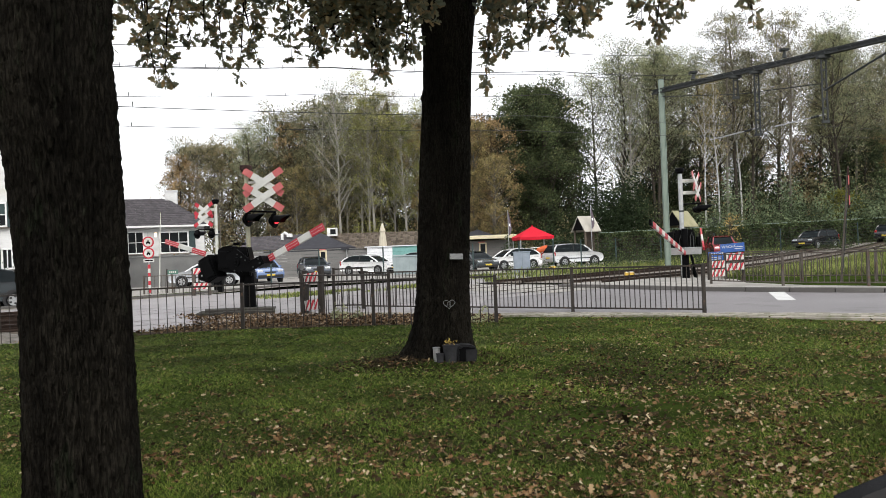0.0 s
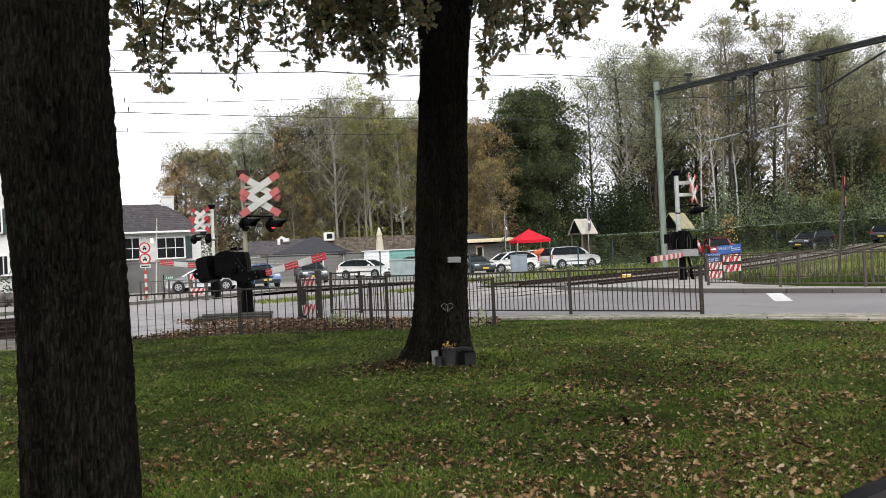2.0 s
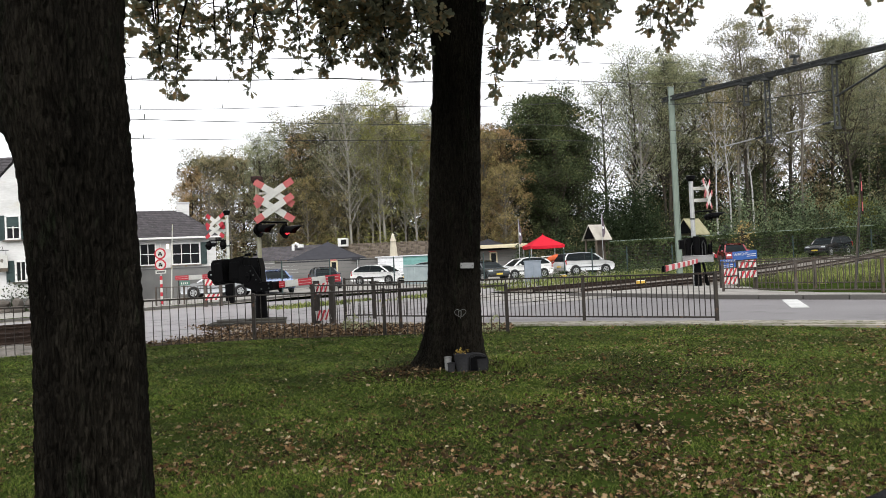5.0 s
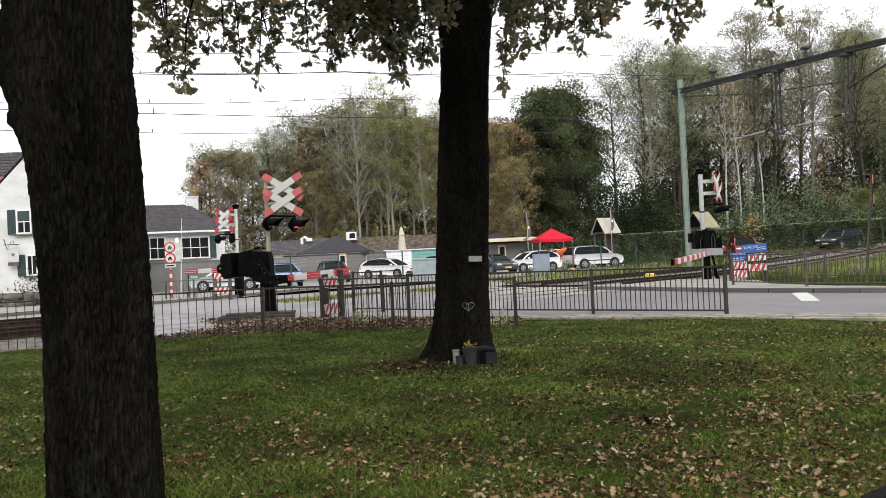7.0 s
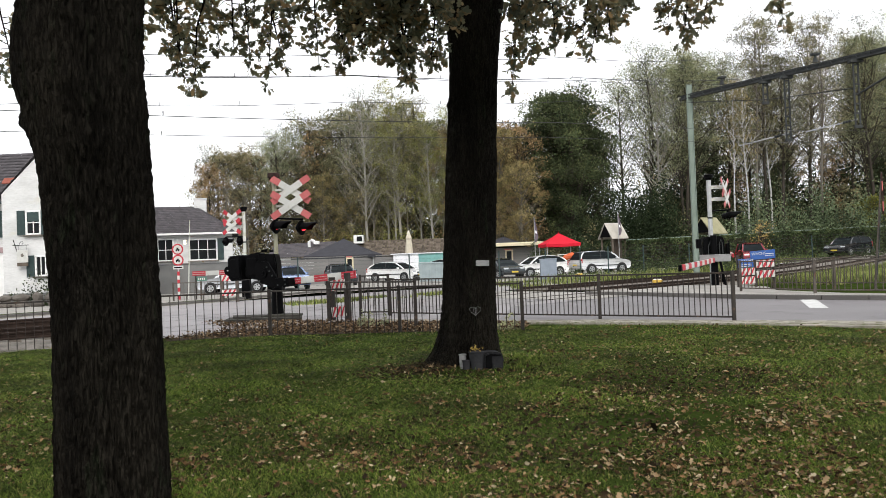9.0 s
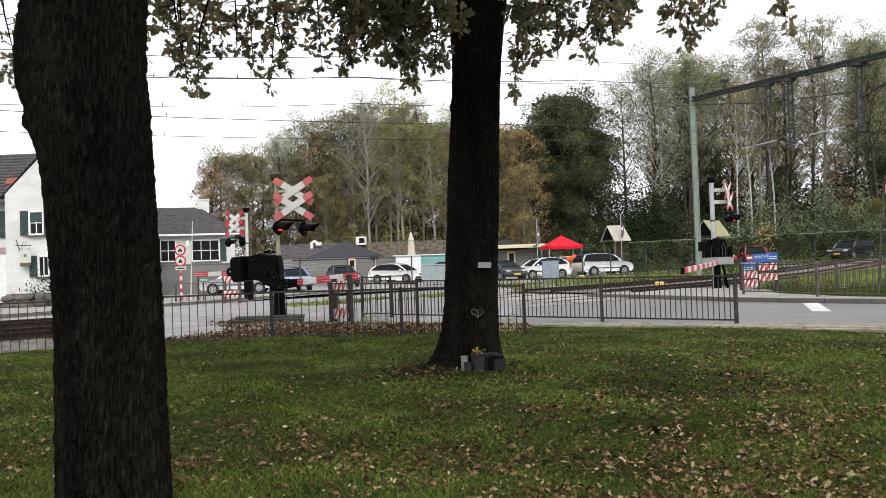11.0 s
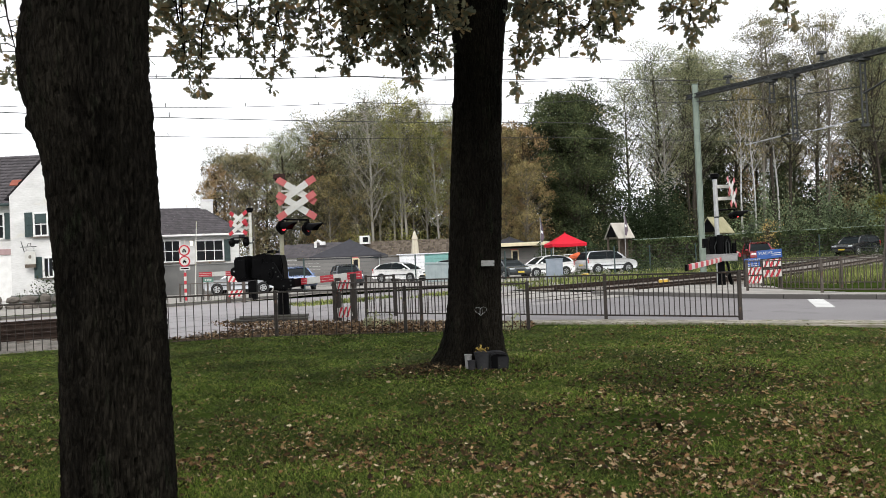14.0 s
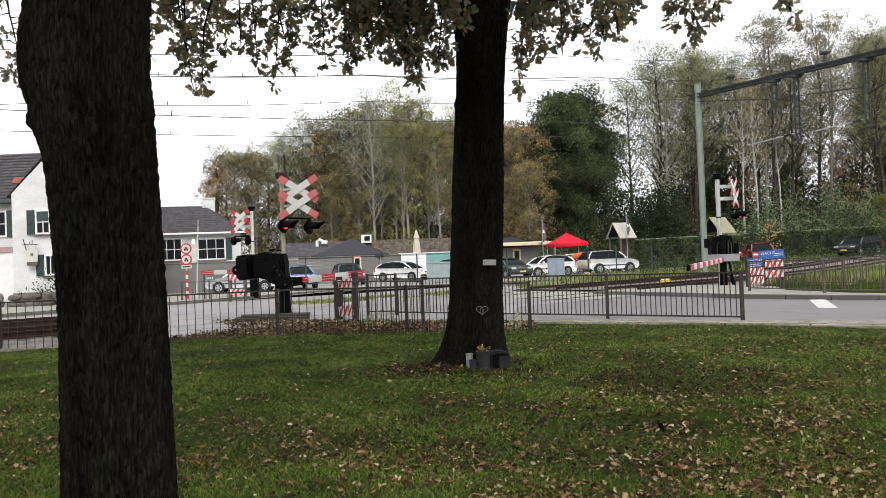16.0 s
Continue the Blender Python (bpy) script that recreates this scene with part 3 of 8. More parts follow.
M["oak_leaf"] = leafy("oak_leaf", [(0.0, (0.13, 0.145, 0.115)), (0.4, (0.19, 0.195, 0.14)), (0.65, (0.25, 0.23, 0.15)), (0.88, (0.30, 0.22, 0.125)), (1.0, (0.38, 0.24, 0.11))], 0.6, 0.62, (1.2, (0.7, 0.72, 0.72), (1.25, 1.2, 1.1)), own=0.85)
left_oak = thing("oak_tree", pose(-2.27, 4.75, 0), "big oak with dark furrowed bark on the lawn", "tree", "lawn oaks")
LEFT_ROWS = [(-0.3, 0.022, 0, 0.342), (0.08, 0.012, 0, 0.337), (0.58, 0.016, 0, 0.324), (1.07, 0.014, 0, 0.314), (1.49, -0.001, 0, 0.315), (2.13, -0.035, 0, 0.322), (2.49, -0.073, 0, 0.357), (2.67, -0.103, 0, 0.372), (3.02, -0.093, 0, 0.362), (3.3, -0.068, 0, 0.352), (4.2, -0.018, 0, 0.312), (6.0, 0.112, 0, 0.252), (8.5, 0.162, 0.1, 0.152)]
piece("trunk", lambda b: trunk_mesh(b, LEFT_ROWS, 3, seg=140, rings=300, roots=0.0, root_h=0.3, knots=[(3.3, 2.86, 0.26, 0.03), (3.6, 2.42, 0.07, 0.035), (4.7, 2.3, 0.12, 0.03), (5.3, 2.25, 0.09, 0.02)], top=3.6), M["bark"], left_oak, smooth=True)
mid_oak = thing("oak_tree", pose(0.0, 10.6, 0), "big oak with a nameplate, pots at its flared foot", "tree", "lawn oaks")
MID_ROWS = [(-0.3, -0.12, 0, 0.50), (0.06, -0.09, 0, 0.43), (0.23, -0.07, 0, 0.405), (0.46, -0.05, 0, 0.385), (0.92, -0.02, 0, 0.365), (1.46, 0.009, 0, 0.355), (2.62, 0.069, 0, 0.345), (3.78, 0.141, 0, 0.335),
            (4.32, 0.177, 0, 0.343), (4.79, 0.191, 0, 0.378), (5.02, 0.196, 0, 0.40), (5.6, 0.2, 0, 0.34), (7.0, 0.3, 0, 0.28), (9.5, 0.4, 0.2, 0.16)]
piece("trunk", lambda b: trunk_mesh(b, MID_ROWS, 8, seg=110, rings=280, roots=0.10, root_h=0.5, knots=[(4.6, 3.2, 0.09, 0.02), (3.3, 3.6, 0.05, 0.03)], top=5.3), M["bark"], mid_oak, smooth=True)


# ---- level crossing signals and barriers ----
def cross_boards(th, at, yaw, faded, s=1.0):
    """The double cross: four boards with red ends."""
    red = M["red_faded"] if faded else M["red"]
    rot = Matrix.Translation(at) @ Matrix.Rotation(yaw, 4, "Z")
    k = 0
    for zc in (0.215, -0.215):
        for a in (33, -33):
            y = -0.012 - 0.03 * k
            k += 1
            mm = rot @ Matrix.Translation((0.0, y, zc * s)) @ Matrix.Rotation(radians(a), 4, "Y")
            board = piece("cross_board", lambda b: plate(b, [(-0.36 * s, -0.092 * s), (0.36 * s, -0.092 * s), (0.36 * s, 0.092 * s), (-0.36 * s, 0.092 * s)], 0, 0.012, mm), M["white"], th)
            for e in (-1, 1):
                piece("red_end", lambda b: plate(b, [(0.36 * e * s, -0.092 * s), (0.63 * e * s, -0.092 * s), (0.63 * e * s, 0.092 * s), (0.36 * e * s, 0.092 * s)], 0, 0.012, mm), red, board)


def lamp(th, at, yaw):
    """A signal lamp: round backing, housing, long visor; its lens is a disc that shows its lit or its dark side."""
    m = Matrix.Translation(at) @ Matrix.Rotation(yaw, 4, "Z")
    body = piece("lamp_housing", lambda b: (tube(b, [m @ Vector((0, 0.22, 0)), m @ Vector((0, 0.16, 0)), m @ Vector((0, 0.0, 0))], [0.06, 0.12, 0.135], 18, False)), M["black"], th, smooth=True)
    piece("backing_board", lambda b: disc(b, m @ Vector((0, 0.05, 0)), m.to_3x3() @ Vector((0, 1, 0)), 0.21, 0.015, 28), M["black"], body)

    def visor(b):
        n = 14
        for r, flip in ((0.145, False), (0.133, True)):
            ring = []
            for y in (0.02, -0.20, -0.46):
                row = []
                for i in range(n + 1):
                    a = radians(-25 + 230 * i / n)
                    yy = y if y > -0.4 else -0.46 + 0.24 * (1 - max(0.0, math.sin(a)))
                    row.append(b.verts.new(m @ Vector((math.cos(a) * r, yy, math.sin(a) * r))))
                ring.append(row)
            for r0, r1 in zip(ring, ring[1:]):
                for i in range(n):
                    q = (r0[i], r0[i + 1], r1[i + 1], r1[i])
                    b.faces.new(q[::-1] if flip else q)
    piece("visor", visor, M["black"], body, smooth=True)

    def ring_plate(b):
        n = 24
        rr = [[b.verts.new(m @ Vector((math.cos(6.2832 * i / n) * r, 0.0, math.sin(6.2832 * i / n) * r))) for i in range(n)] for r in (0.097, 0.15)]
        for i in range(n):
            b.faces.new((rr[0][i], rr[0][(i + 1) % n], rr[1][(i + 1) % n], rr[1][i]))
    piece("lens_ring", ring_plate, M["black"], body)

    def half_ball(b, s):
        n, rows = 18, []
        for j in range(7):
            a = math.pi / 2 * j / 6
            rows.append([b.verts.new((math.cos(6.2832 * i / n) * math.cos(a) * 0.095, -s * math.sin(a) * 0.095, math.sin(6.2832 * i / n) * math.cos(a) * 0.095)) for i in range(n)] if j < 6 else [b.verts.new((0, -s * 0.095, 0))] * n)
        for r0, r1 in zip(rows, rows[1:]):
            for i in range(n):
                q = [r0[i], r0[(i + 1) % n], r1[(i + 1) % n], r1[i]]
                q = [v for k, v in enumerate(q) if v not in q[:k]]
                b.faces.new(q)
        bmesh.ops.recalc_face_normals(b, faces=b.faces)
    lens = piece("lens", lambda b: half_ball(b, 1), M["lamp_on"], th, "red signal lens", True)
    lens.matrix_basis = m
    piece("lens_back", lambda b: half_ball(b, -1), M["lamp_off"], lens, smooth=True)
    return lens, m


def crossing_signal(base, h, cross_at, cross_yaw, lamps, lamp_yaw, faded, label, mast_mat, s=1.0, r=0.06):
    th = thing("crossing_signal", pose(*base), label, "crossing signal", "level crossing signals")
    piece("mast", lambda b: rod(b, (0, 0, -0.1), (0, 0, h - 0.1), r, seg=16), mast_mat, th, smooth=True)
    piece("bell", lambda b: tube(b, [(0, 0, h - 0.2), (0, 0, h - 0.12), (0, 0, h - 0.11), (0, 0, h), (0, 0, h + 0.02)], [0.10, 0.14, 0.17, 0.17, 0.13], 18), M["bell_rust"] if s == 1.0 else M["black"], th, "rusty dark bell housing" if s == 1.0 else "black bell housing", True)
    cross_boards(th, cross_at, cross_yaw, faded, s)
    for dz in (0.23, -0.23):
        piece("bracket", lambda b: box(b, (0, 0, 0), (Vector(cross_at).xy.length + 0.1, 0.05, 0.13 if s < 1 else 0.06),
                                       Matrix.Translation((cross_at[0] / 2, cross_at[1] / 2, cross_at[2] + dz)) @ Matrix.Rotation(math.atan2(cross_at[1], cross_at[0]), 4, "Z"), 0.006), M["mast_white"], th)
    for z in (h * 0.35, h * 0.62):
        piece("clamp", lambda b: tube(b, [(0, 0, z - 0.03), (0, 0, z + 0.03)], [r + 0.012] * 2, 16), M["dark_steel"], th)
    out = []
    xs = [Vector(a) for a in lamps]
    piece("lamp_arm", lambda b: (tube(b, [(0, 0, xs[0].z + 0.2), (xs[0].x, xs[0].y, xs[0].z + 0.22), (xs[-1].x, xs[-1].y, xs[-1].z + 0.24), (xs[-1].x, xs[-1].y, xs[-1].z + 0.02)], [0.03] * 4, 8)), M["black"], th)
    for a in lamps:
        out.append(lamp(th, a, lamp_yaw))
    return th, out


SIG_A, LAMPS_A = crossing_signal((-5.44, 21.7, 0), 4.1, (0.50, -0.12, 3.40), radians(4), [(0.10, -0.16, 2.60), (0.80, -0.05, 2.54)], radians(70), True,
                                 "crossing signal with faded red-white double cross and red lamps", M["mast_moss"])
SIG_B, LAMPS_B = crossing_signal((9.3, 30.05, 0), 4.35, (0.62, 0.10, 3.64), radians(58), [(0.75, -0.1, 2.76), (0.85, 0.5, 2.76)], radians(72), True,
                                 "pale crossing signal with double cross seen edge on", M["steel"], 0.95, 0.085)
SIG_C, LAMPS_C = crossing_signal((-10.5, 36.0, 0), 4.3, (-0.52, -0.05, 3.62), radians(-22), [(-0.85, 0.0, 2.72), (-0.2, 0.05, 2.72)], radians(150), False,
                                 "far crossing signal with bright red-white double cross", M["mast_white"], 0.95, 0.075)


def boom(name, m, length, h0, h1, th, bands, label, ribs=False, start=0.0):
    """A barrier boom along x from its pivot, in red and white bands."""
    ob = new(name)
    ob.parent = th
    tagged(ob, label)
    for i in range(bands):
        a, b = start + (length - start) * i / bands, start + (length - start) * (i + 1) / bands
        ha, hb = h0 + (h1 - h0) * i / bands, h0 + (h1 - h0) * (i + 1) / bands
        band = piece("red_band" if (bands - 1 - i) % 2 == 0 else "white_band",
              lambda bm: plate(bm, [(a, -ha / 2), (b, -hb / 2), (b, hb / 2), (a, ha / 2)], -0.035, 0.035, None, 0.012), M["red"] if (bands - 1 - i) % 2 == 0 else M["white"], ob)
        if ribs and (bands - 1 - i) % 2 == 0:
            for q in (-0.2, 0.2):
                piece("white_stripe", lambda bm: box(bm, ((a + b) / 2, 0, ha * q), (b - a - 0.03, 0.076, 0.008)), M["white"], band)
    ob.matrix_basis = m
    return ob


def aim(p, q):
    """The pose at p whose x axis points to q, level about its own side."""
    d = (Vector(q) - Vector(p)).normalized()
    side = Vector((0, 0, 1)).cross(d).normalized()
    up = d.cross(side)
    mm = Matrix((d, side, up)).transposed().to_4x4()
    return Matrix.Translation(p) @ mm


# barrier beside the lawn: two booms, one over the road and one over the footpath
M["slab"] = surf("mossy_dark_slab", (0.030, 0.028, 0.025), (0.085, 0.079, 0.070), 2.5, 0.95, 0.5, 0, 30, 0.02, spot=((0.03, 0.036, 0.018), 0.12, 3.0))
BAR_A = thing("barrier_machine", pose(-5.5, 21.3, 0), "black double barrier machine on a post, booms closing", "barrier", "level crossing barriers")
for c_, s_, a_ in (((-0.52, -0.35, 0.035), (1.25, 1.0, 0.12), 9), ((0.15, -0.1, 0.06), (1.35, 1.25, 0.10), 12), ((-0.55, -0.2, 0.12), (0.95, 0.75, 0.07), 17), ((0.35, -0.1, 0.13), (0.95, 0.7, 0.06), 6)):
    piece("base_slab", lambda b: box(b, (0, 0, 0), s_, Matrix.Translation(c_) @ Matrix.Rotation(radians(a_), 4, "Z") @ Matrix.Rotation(radians(1.5), 4, "Y"), 0.015), M["slab"], BAR_A, "mossy stacked slab")
piece("foot_post", lambda b: (tube(b, [(0.12, 0.1, 0.1), (0.12, 0.1, 0.16), (0.12, 0.1, 0.17), (0.12, 0.1, 0.8), (0.12, 0.1, 1.1)], [0.26, 0.26, 0.175, 0.155, 0.13], 14), box(b, (0.02, 0.16, 0.95), (0.3, 0.3, 0.25), None, 0.02)), M["black"], BAR_A, smooth=True)
case = [(-0.68, 1.22), (-0.66, 1.78), (-0.50, 1.86), (-0.28, 1.88), (-0.26, 1.84), (0.15, 1.82), (0.20, 1.55), (0.22, 1.03), (-0.1, 1.02), (-0.2, 1.12), (-0.45, 1.14)]
piece("cabinet", lambda b: (plate(b, case, -0.15, 0.42, None, 0.03), box(b, (-0.30, -0.16, 1.5), (0.035, 0.05, 0.66), None, 0.008), box(b, (-0.12, -0.16, 1.42), (0.035, 0.05, 0.7), None, 0.008),
                            box(b, (-0.48, -0.165, 1.5), (0.26, 0.03, 0.46), None, 0.012)), M["black"], BAR_A)
piece("cabinet_latch", lambda b: (box(b, (-0.18, 0.05, 1.92), (0.16, 0.12, 0.07), None, 0.02), box(b, (0.02, 0.05, 1.91), (0.1, 0.1, 0.05), None, 0.015), rod(b, (-0.25, 0.0, 1.93), (-0.08, 0.0, 1.95), 0.02)), M["black"], BAR_A)
A_RIGHT = aim((0.70, -0.25, 1.06), (2.47, -0.95, 1.19))
A_LEFT = aim((-0.70, 0.15, 1.36), (-2.45, 0.85, 1.36))
boom_r = boom("path_boom", A_RIGHT, 1.93, 0.17, 0.20, BAR_A, 5, "red-white footpath boom", ribs=True, start=-0.2)
boom_l = boom("road_boom", A_LEFT, 1.95, 0.14, 0.13, BAR_A, 4, "red-white road boom", ribs=True)
# the footpath boom's plates: a drop bracket to the boom, and a counterweight box behind the pivot
bracket = [(-1.00, 0.56), (-0.93, 0.64), (-0.57, 0.60), (-0.31, 0.12), (0.02, 0.11), (0.04, -0.14), (-0.50, -0.14), (-0.66, -0.04), (-0.84, 0.02), (-1.02, 0.18)]
rib = [(-0.62, 0.60), (-0.54, 0.58), (-0.27, 0.11), (-0.36, 0.10)]
piece("boom_bracket", lambda b: (plate(b, bracket, -0.36, -0.30, None, 0.012), plate(b, rib, -0.39, -0.36, None, 0.008), box(b, (-0.13, -0.12, -0.015), (0.34, 0.46, 0.23), None, 0.02), disc(b, (-0.74, -0.37, 0.30), (0, 1, 0), 0.13, 0.05, 18),
                                 disc(b, (-0.74, -0.40, 0.30), (0, 1, 0), 0.05, 0.05, 12)), M["black"], boom_r, "black drop bracket")
for px, pz in ((-0.60, 0.45), (-0.52, 0.33), (-0.45, 0.2), (-0.88, 0.1), (-0.3, -0.07), (-0.06, -0.07), (-0.06, 0.05)):
    piece("bolt", lambda b: disc(b, (px, -0.37, pz), (0, 1, 0), 0.022, 0.03, 8), M["dark_steel"], boom_r)
weight = [(-1.45, 0.19), (-1.43, 0.86), (-1.80, 0.84), (-1.88, 0.80), (-1.89, 0.26), (-1.80, 0.17)]
piece("counterweight", lambda b: (plate(b, weight, -0.42, 0.08, None, 0.03), box(b, (-1.62, -0.435, 0.52), (0.30, 0.03, 0.5), None, 0.012), box(b, (-1.64, -0.17, 0.855), (0.40, 0.46, 0.03), None, 0.012)), M["black"], boom_r, "black counterweight box")
piece("counterweight_lug", lambda b: (box(b, (-1.96, -0.2, 0.46), (0.2, 0.1, 0.26), None, 0.03), disc(b, (-2.02, -0.2, 0.48), (0, 1, 0), 0.13, 0.1, 14)), M["black"], boom_r)
piece("lug_eye", lambda b: box(b, (-1.99, -0.262, 0.49), (0.07, 0.03, 0.04), None, 0.008), M["steel"], boom_r)
piece("boom_clamp", lambda b: (box(b, (-0.2, 0, 0.0), (0.6, 0.2, 0.22), None, 0.02), box(b, (0.08, 0, 0), (0.2, 0.12, 0.18), None, 0.02)), M["black"], boom_l, "black boom clamp")

# barrier across the road
BAR_B = thing("barrier_machine", pose(9.25, 29.75, 0), "black barrier machine with a grey plate, boom over the road", "barrier", "level crossing barriers")
piece("foot_post", lambda b: (tube(b, [(0.05, 0, 0.0), (0.05, 0, 0.08), (0.05, 0, 0.09), (0.05, 0, 0.9), (0.05, 0, 2.02)], [0.34, 0.34, 0.15, 0.13, 0.12], 14), rod(b, (0.42, -0.1, 0.05), (0.22, -0.1, 1.1), 0.045), rod(b, (0.5, 0.2, 0.05), (0.3, 0.1, 0.5), 0.05)), M["black"], BAR_B, smooth=True)
hood = [(-0.30, 1.22), (-0.32, 1.75), (-0.26, 1.96), (0.10, 1.99), (0.42, 1.97), (0.50, 1.80), (0.52, 1.3), (0.44, 1.20)]
piece("cabinet", lambda b: (plate(b, hood, 0.12, 0.62, None, 0.03), box(b, (-0.46, 0.2, 1.72), (0.17, 0.22, 0.36), None, 0.02), box(b, (0.62, 0.2, 1.5), (0.12, 0.2, 0.4), None, 0.03), rod(b, (0.66, 0.1, 1.2), (0.66, 0.1, 1.78), 0.025)), M["black"], BAR_B)
piece("cable_pipe", lambda b: (tube(b, [(0.28, 0.05, 1.3), (0.27, 0.03, 1.7), (0.33, 0.03, 1.84), (0.4, 0.08, 1.7), (0.41, 0.08, 1.3)], [0.022] * 5, 6), tube(b, [(-0.12, 0.08, 1.2), (-0.14, 0.05, 1.6), (-0.05, 0.03, 1.8)], [0.018] * 3, 6)), M["dark_steel"], BAR_B)
piece("face_plate", lambda b: (box(b, (-0.02, -0.34, 1.15), (1.16, 0.05, 0.26), None, 0.012), box(b, (-0.02, -0.36, 1.275), (1.16, 0.06, 0.03), None, 0.008)), M["pot_pale"], BAR_B, "grey steel plate")
B_ROAD = aim((-0.1, -0.45, 1.08), (-3.30, -7.75, 1.0))
boom_b = boom("road_boom", B_ROAD, 8.0, 0.17, 0.17, BAR_B, 13, "red-white road boom")
piece("boom_tip", lambda b: plate(b, [(8.0, -0.09), (8.25, -0.09), (8.25, 0.09), (8.0, 0.09)], -0.04, 0.04, None, 0.01), M["black"], boom_b)
B_PATH = aim((0.80, 0.1, 1.22), (1.30, 1.9, 1.3))
boom_b2 = boom("path_boom", B_PATH, 1.9, 0.14, 0.12, BAR_B, 3, "short red-white footpath boom")

# barrier machine of the far side, with its back to the road
BAR_C = thing("barrier_machine", pose(-10.3, 35.4, 0), "black barrier post on the far side", "barrier", "level crossing barriers")
piece("foot_post", lambda b: (box(b, (0, 0, 0.6), (0.36, 0.34, 1.2), None, 0.02), box(b, (0, 0, 1.25), (0.5, 0.45, 0.5), None, 0.03)), M["black"], BAR_C)


# ---- overhead line ----
portal = thing("catenary_portal", pose(0, 0, 1.5) @ Matrix.Scale(1.154, 4) @ pose(11.3, 39.0, -1.5), "green mast and dark girder carrying the overhead line", "catenary portal")


def portal_at(f, z):
    """A point on the girder, from the mast (0) to the far end (1)."""
    return Vector((-0.3, 0.4, 0)).lerp(Vector((9.2, -12.6, 0)), f) + Vector((0, 0, z))


piece("mast", lambda b: (box(b, (0, 0, 4.85), (0.18, 0.16, 9.8), None, 0.02), box(b, (0.11, 0, 4.85), (0.04, 0.22, 9.8), None, 0.01), box(b, (-0.11, 0, 4.85), (0.04, 0.22, 9.8), None, 0.01)), M["mast_green"], portal, "pale green steel mast")
gird_rot = math.atan2(-13.0, 9.5)


def girder(b):
    ln = (portal_at(1, 0) - portal_at(0, 0)).length
    m = Matrix.Translation(portal_at(0, 9.15)) @ Matrix.Rotation(gird_rot, 4, "Z")
    box(b, (ln / 2, 0.1, 0.10), (ln, 0.05, 0.05), m)
    box(b, (ln / 2, -0.1, 0.10), (ln, 0.05, 0.05), m)
    box(b, (ln / 2, 0, -0.07), (ln, 0.26, 0.05), m)
    box(b, (ln / 2, 0, 0.015), (ln, 0.05, 0.13), m)
    for i in range(30):
        x = ln * (i + 0.5) / 30
        box(b, (x, 0, 0.015), (0.04, 0.16, 0.18), m @ Matrix.Translation((x, 0, 0)) @ Matrix.Rotation(radians(35 if i % 2 else -35), 4, "Y") @ Matrix.Translation((-x, 0, 0)))


piece("girder", girder, M["dark_steel"], portal)
for f, drop, w in ((0.29, 1.0, 0.12), (0.355, 2.85, 0.12), (0.545, 2.75, 0.12)):
    def hanger(b, f=f, drop=drop, w=w):
        p = portal_at(f, 9.05)
        for s in (-1, 1):
            box(b, (p.x + s * w * 0.8, p.y, p.z - drop / 2), (0.05, 0.07, drop))
        for i in range(max(2, int(drop / 0.4))):
            box(b, (p.x, p.y, p.z - 0.2 - i * 0.4), (w * 1.6, 0.05, 0.07))
        box(b, (p.x, p.y, p.z - 0.06), (0.5, 0.3, 0.1))
        box(b, (p.x, p.y, p.z - drop), (0.3, 0.12, 0.12))
    piece("hanger", hanger, M["dark_steel"], portal)
for f, z, dx in ((0.355, 6.5, (-1.8, 1.1, -0.32)), (0.545, 6.6, (-1.7, 1.0, -0.28))):
    def arm(b, f=f, z=z, dx=dx):
        p = portal_at(f, z)
        rod(b, p, p + Vector(dx), 0.025, seg=6)
    piece("steady_arm", arm, M["steel"], portal, "pale registration arm")

    def insul(b, f=f, z=z, dx=dx):
        p = portal_at(f, z) + Vector(dx) * 0.12
        q = portal_at(f, z) + Vector(dx) * 0.28
        tube(b, [p.lerp(q, k / 6) for k in range(7)], [0.04, 0.07, 0.04, 0.07, 0.04, 0.07, 0.04], 8)
    piece("insulator", insul, M["dark_steel"], portal)
for f in (0.15, 0.44):
    def top_ins(b, f=f):
        p = portal_at(f, 9.35)
        tube(b, [p, p + Vector((0, 0, 0.15)), p + Vector((0, 0, 0.3))], [0.12, 0.08, 0.05], 8)
        box(b, (p.x, p.y, p.z + 0.34), (0.35, 0.3, 0.1), None, 0.02)
    piece("insulator", top_ins, M["dark_steel"], portal)
piece("strut", lambda b: (rod(b, portal_at(0.545, 7.6), portal_at(0.76, 9.0), 0.045, seg=6), rod(b, portal_at(0.02, 8.9), portal_at(0.29, 8.2), 0.02, seg=5), rod(b, portal_at(0.29, 8.2), portal_at(0.545, 7.9), 0.02, seg=5)), M["dark_steel"], portal)
piece("near_mast", lambda b: box(b, (9.2, -12.6, 4.6), (0.34, 0.3, 9.4), None, 0.02), M["mast_green"], portal)


def wire(name, a, b, label, droppers=True, r=0.010, sag=0.12):
    """An overhead wire that runs on past both of the points, with its clips."""
    a, b = Vector(a), Vector(b)
    d = b - a
    p0, p1 = a - d * 1.3, b + d * 1.6
    th = thing(name, Matrix.Translation(p0), label, "wire", "overhead wires")
    piece("wire_line", lambda bm: tube(bm, [(p1 - p0) * (i / 40) + Vector((0, 0, -sag * math.sin(math.pi * (i % 10) / 10))) for i in range(41)], [r] * 41, 5), M["wire"], th)
    if droppers:
        for i in range(16):
            q = (p1 - p0) * ((i + 0.37) / 16) + Vector((0, 0, -sag * 0.5))
            piece("clip", lambda bm: rod(bm, q + Vector((0, 0, -0.03)), q + Vector((0, 0, 0.09)), 0.013, seg=5), M["wire"], th)


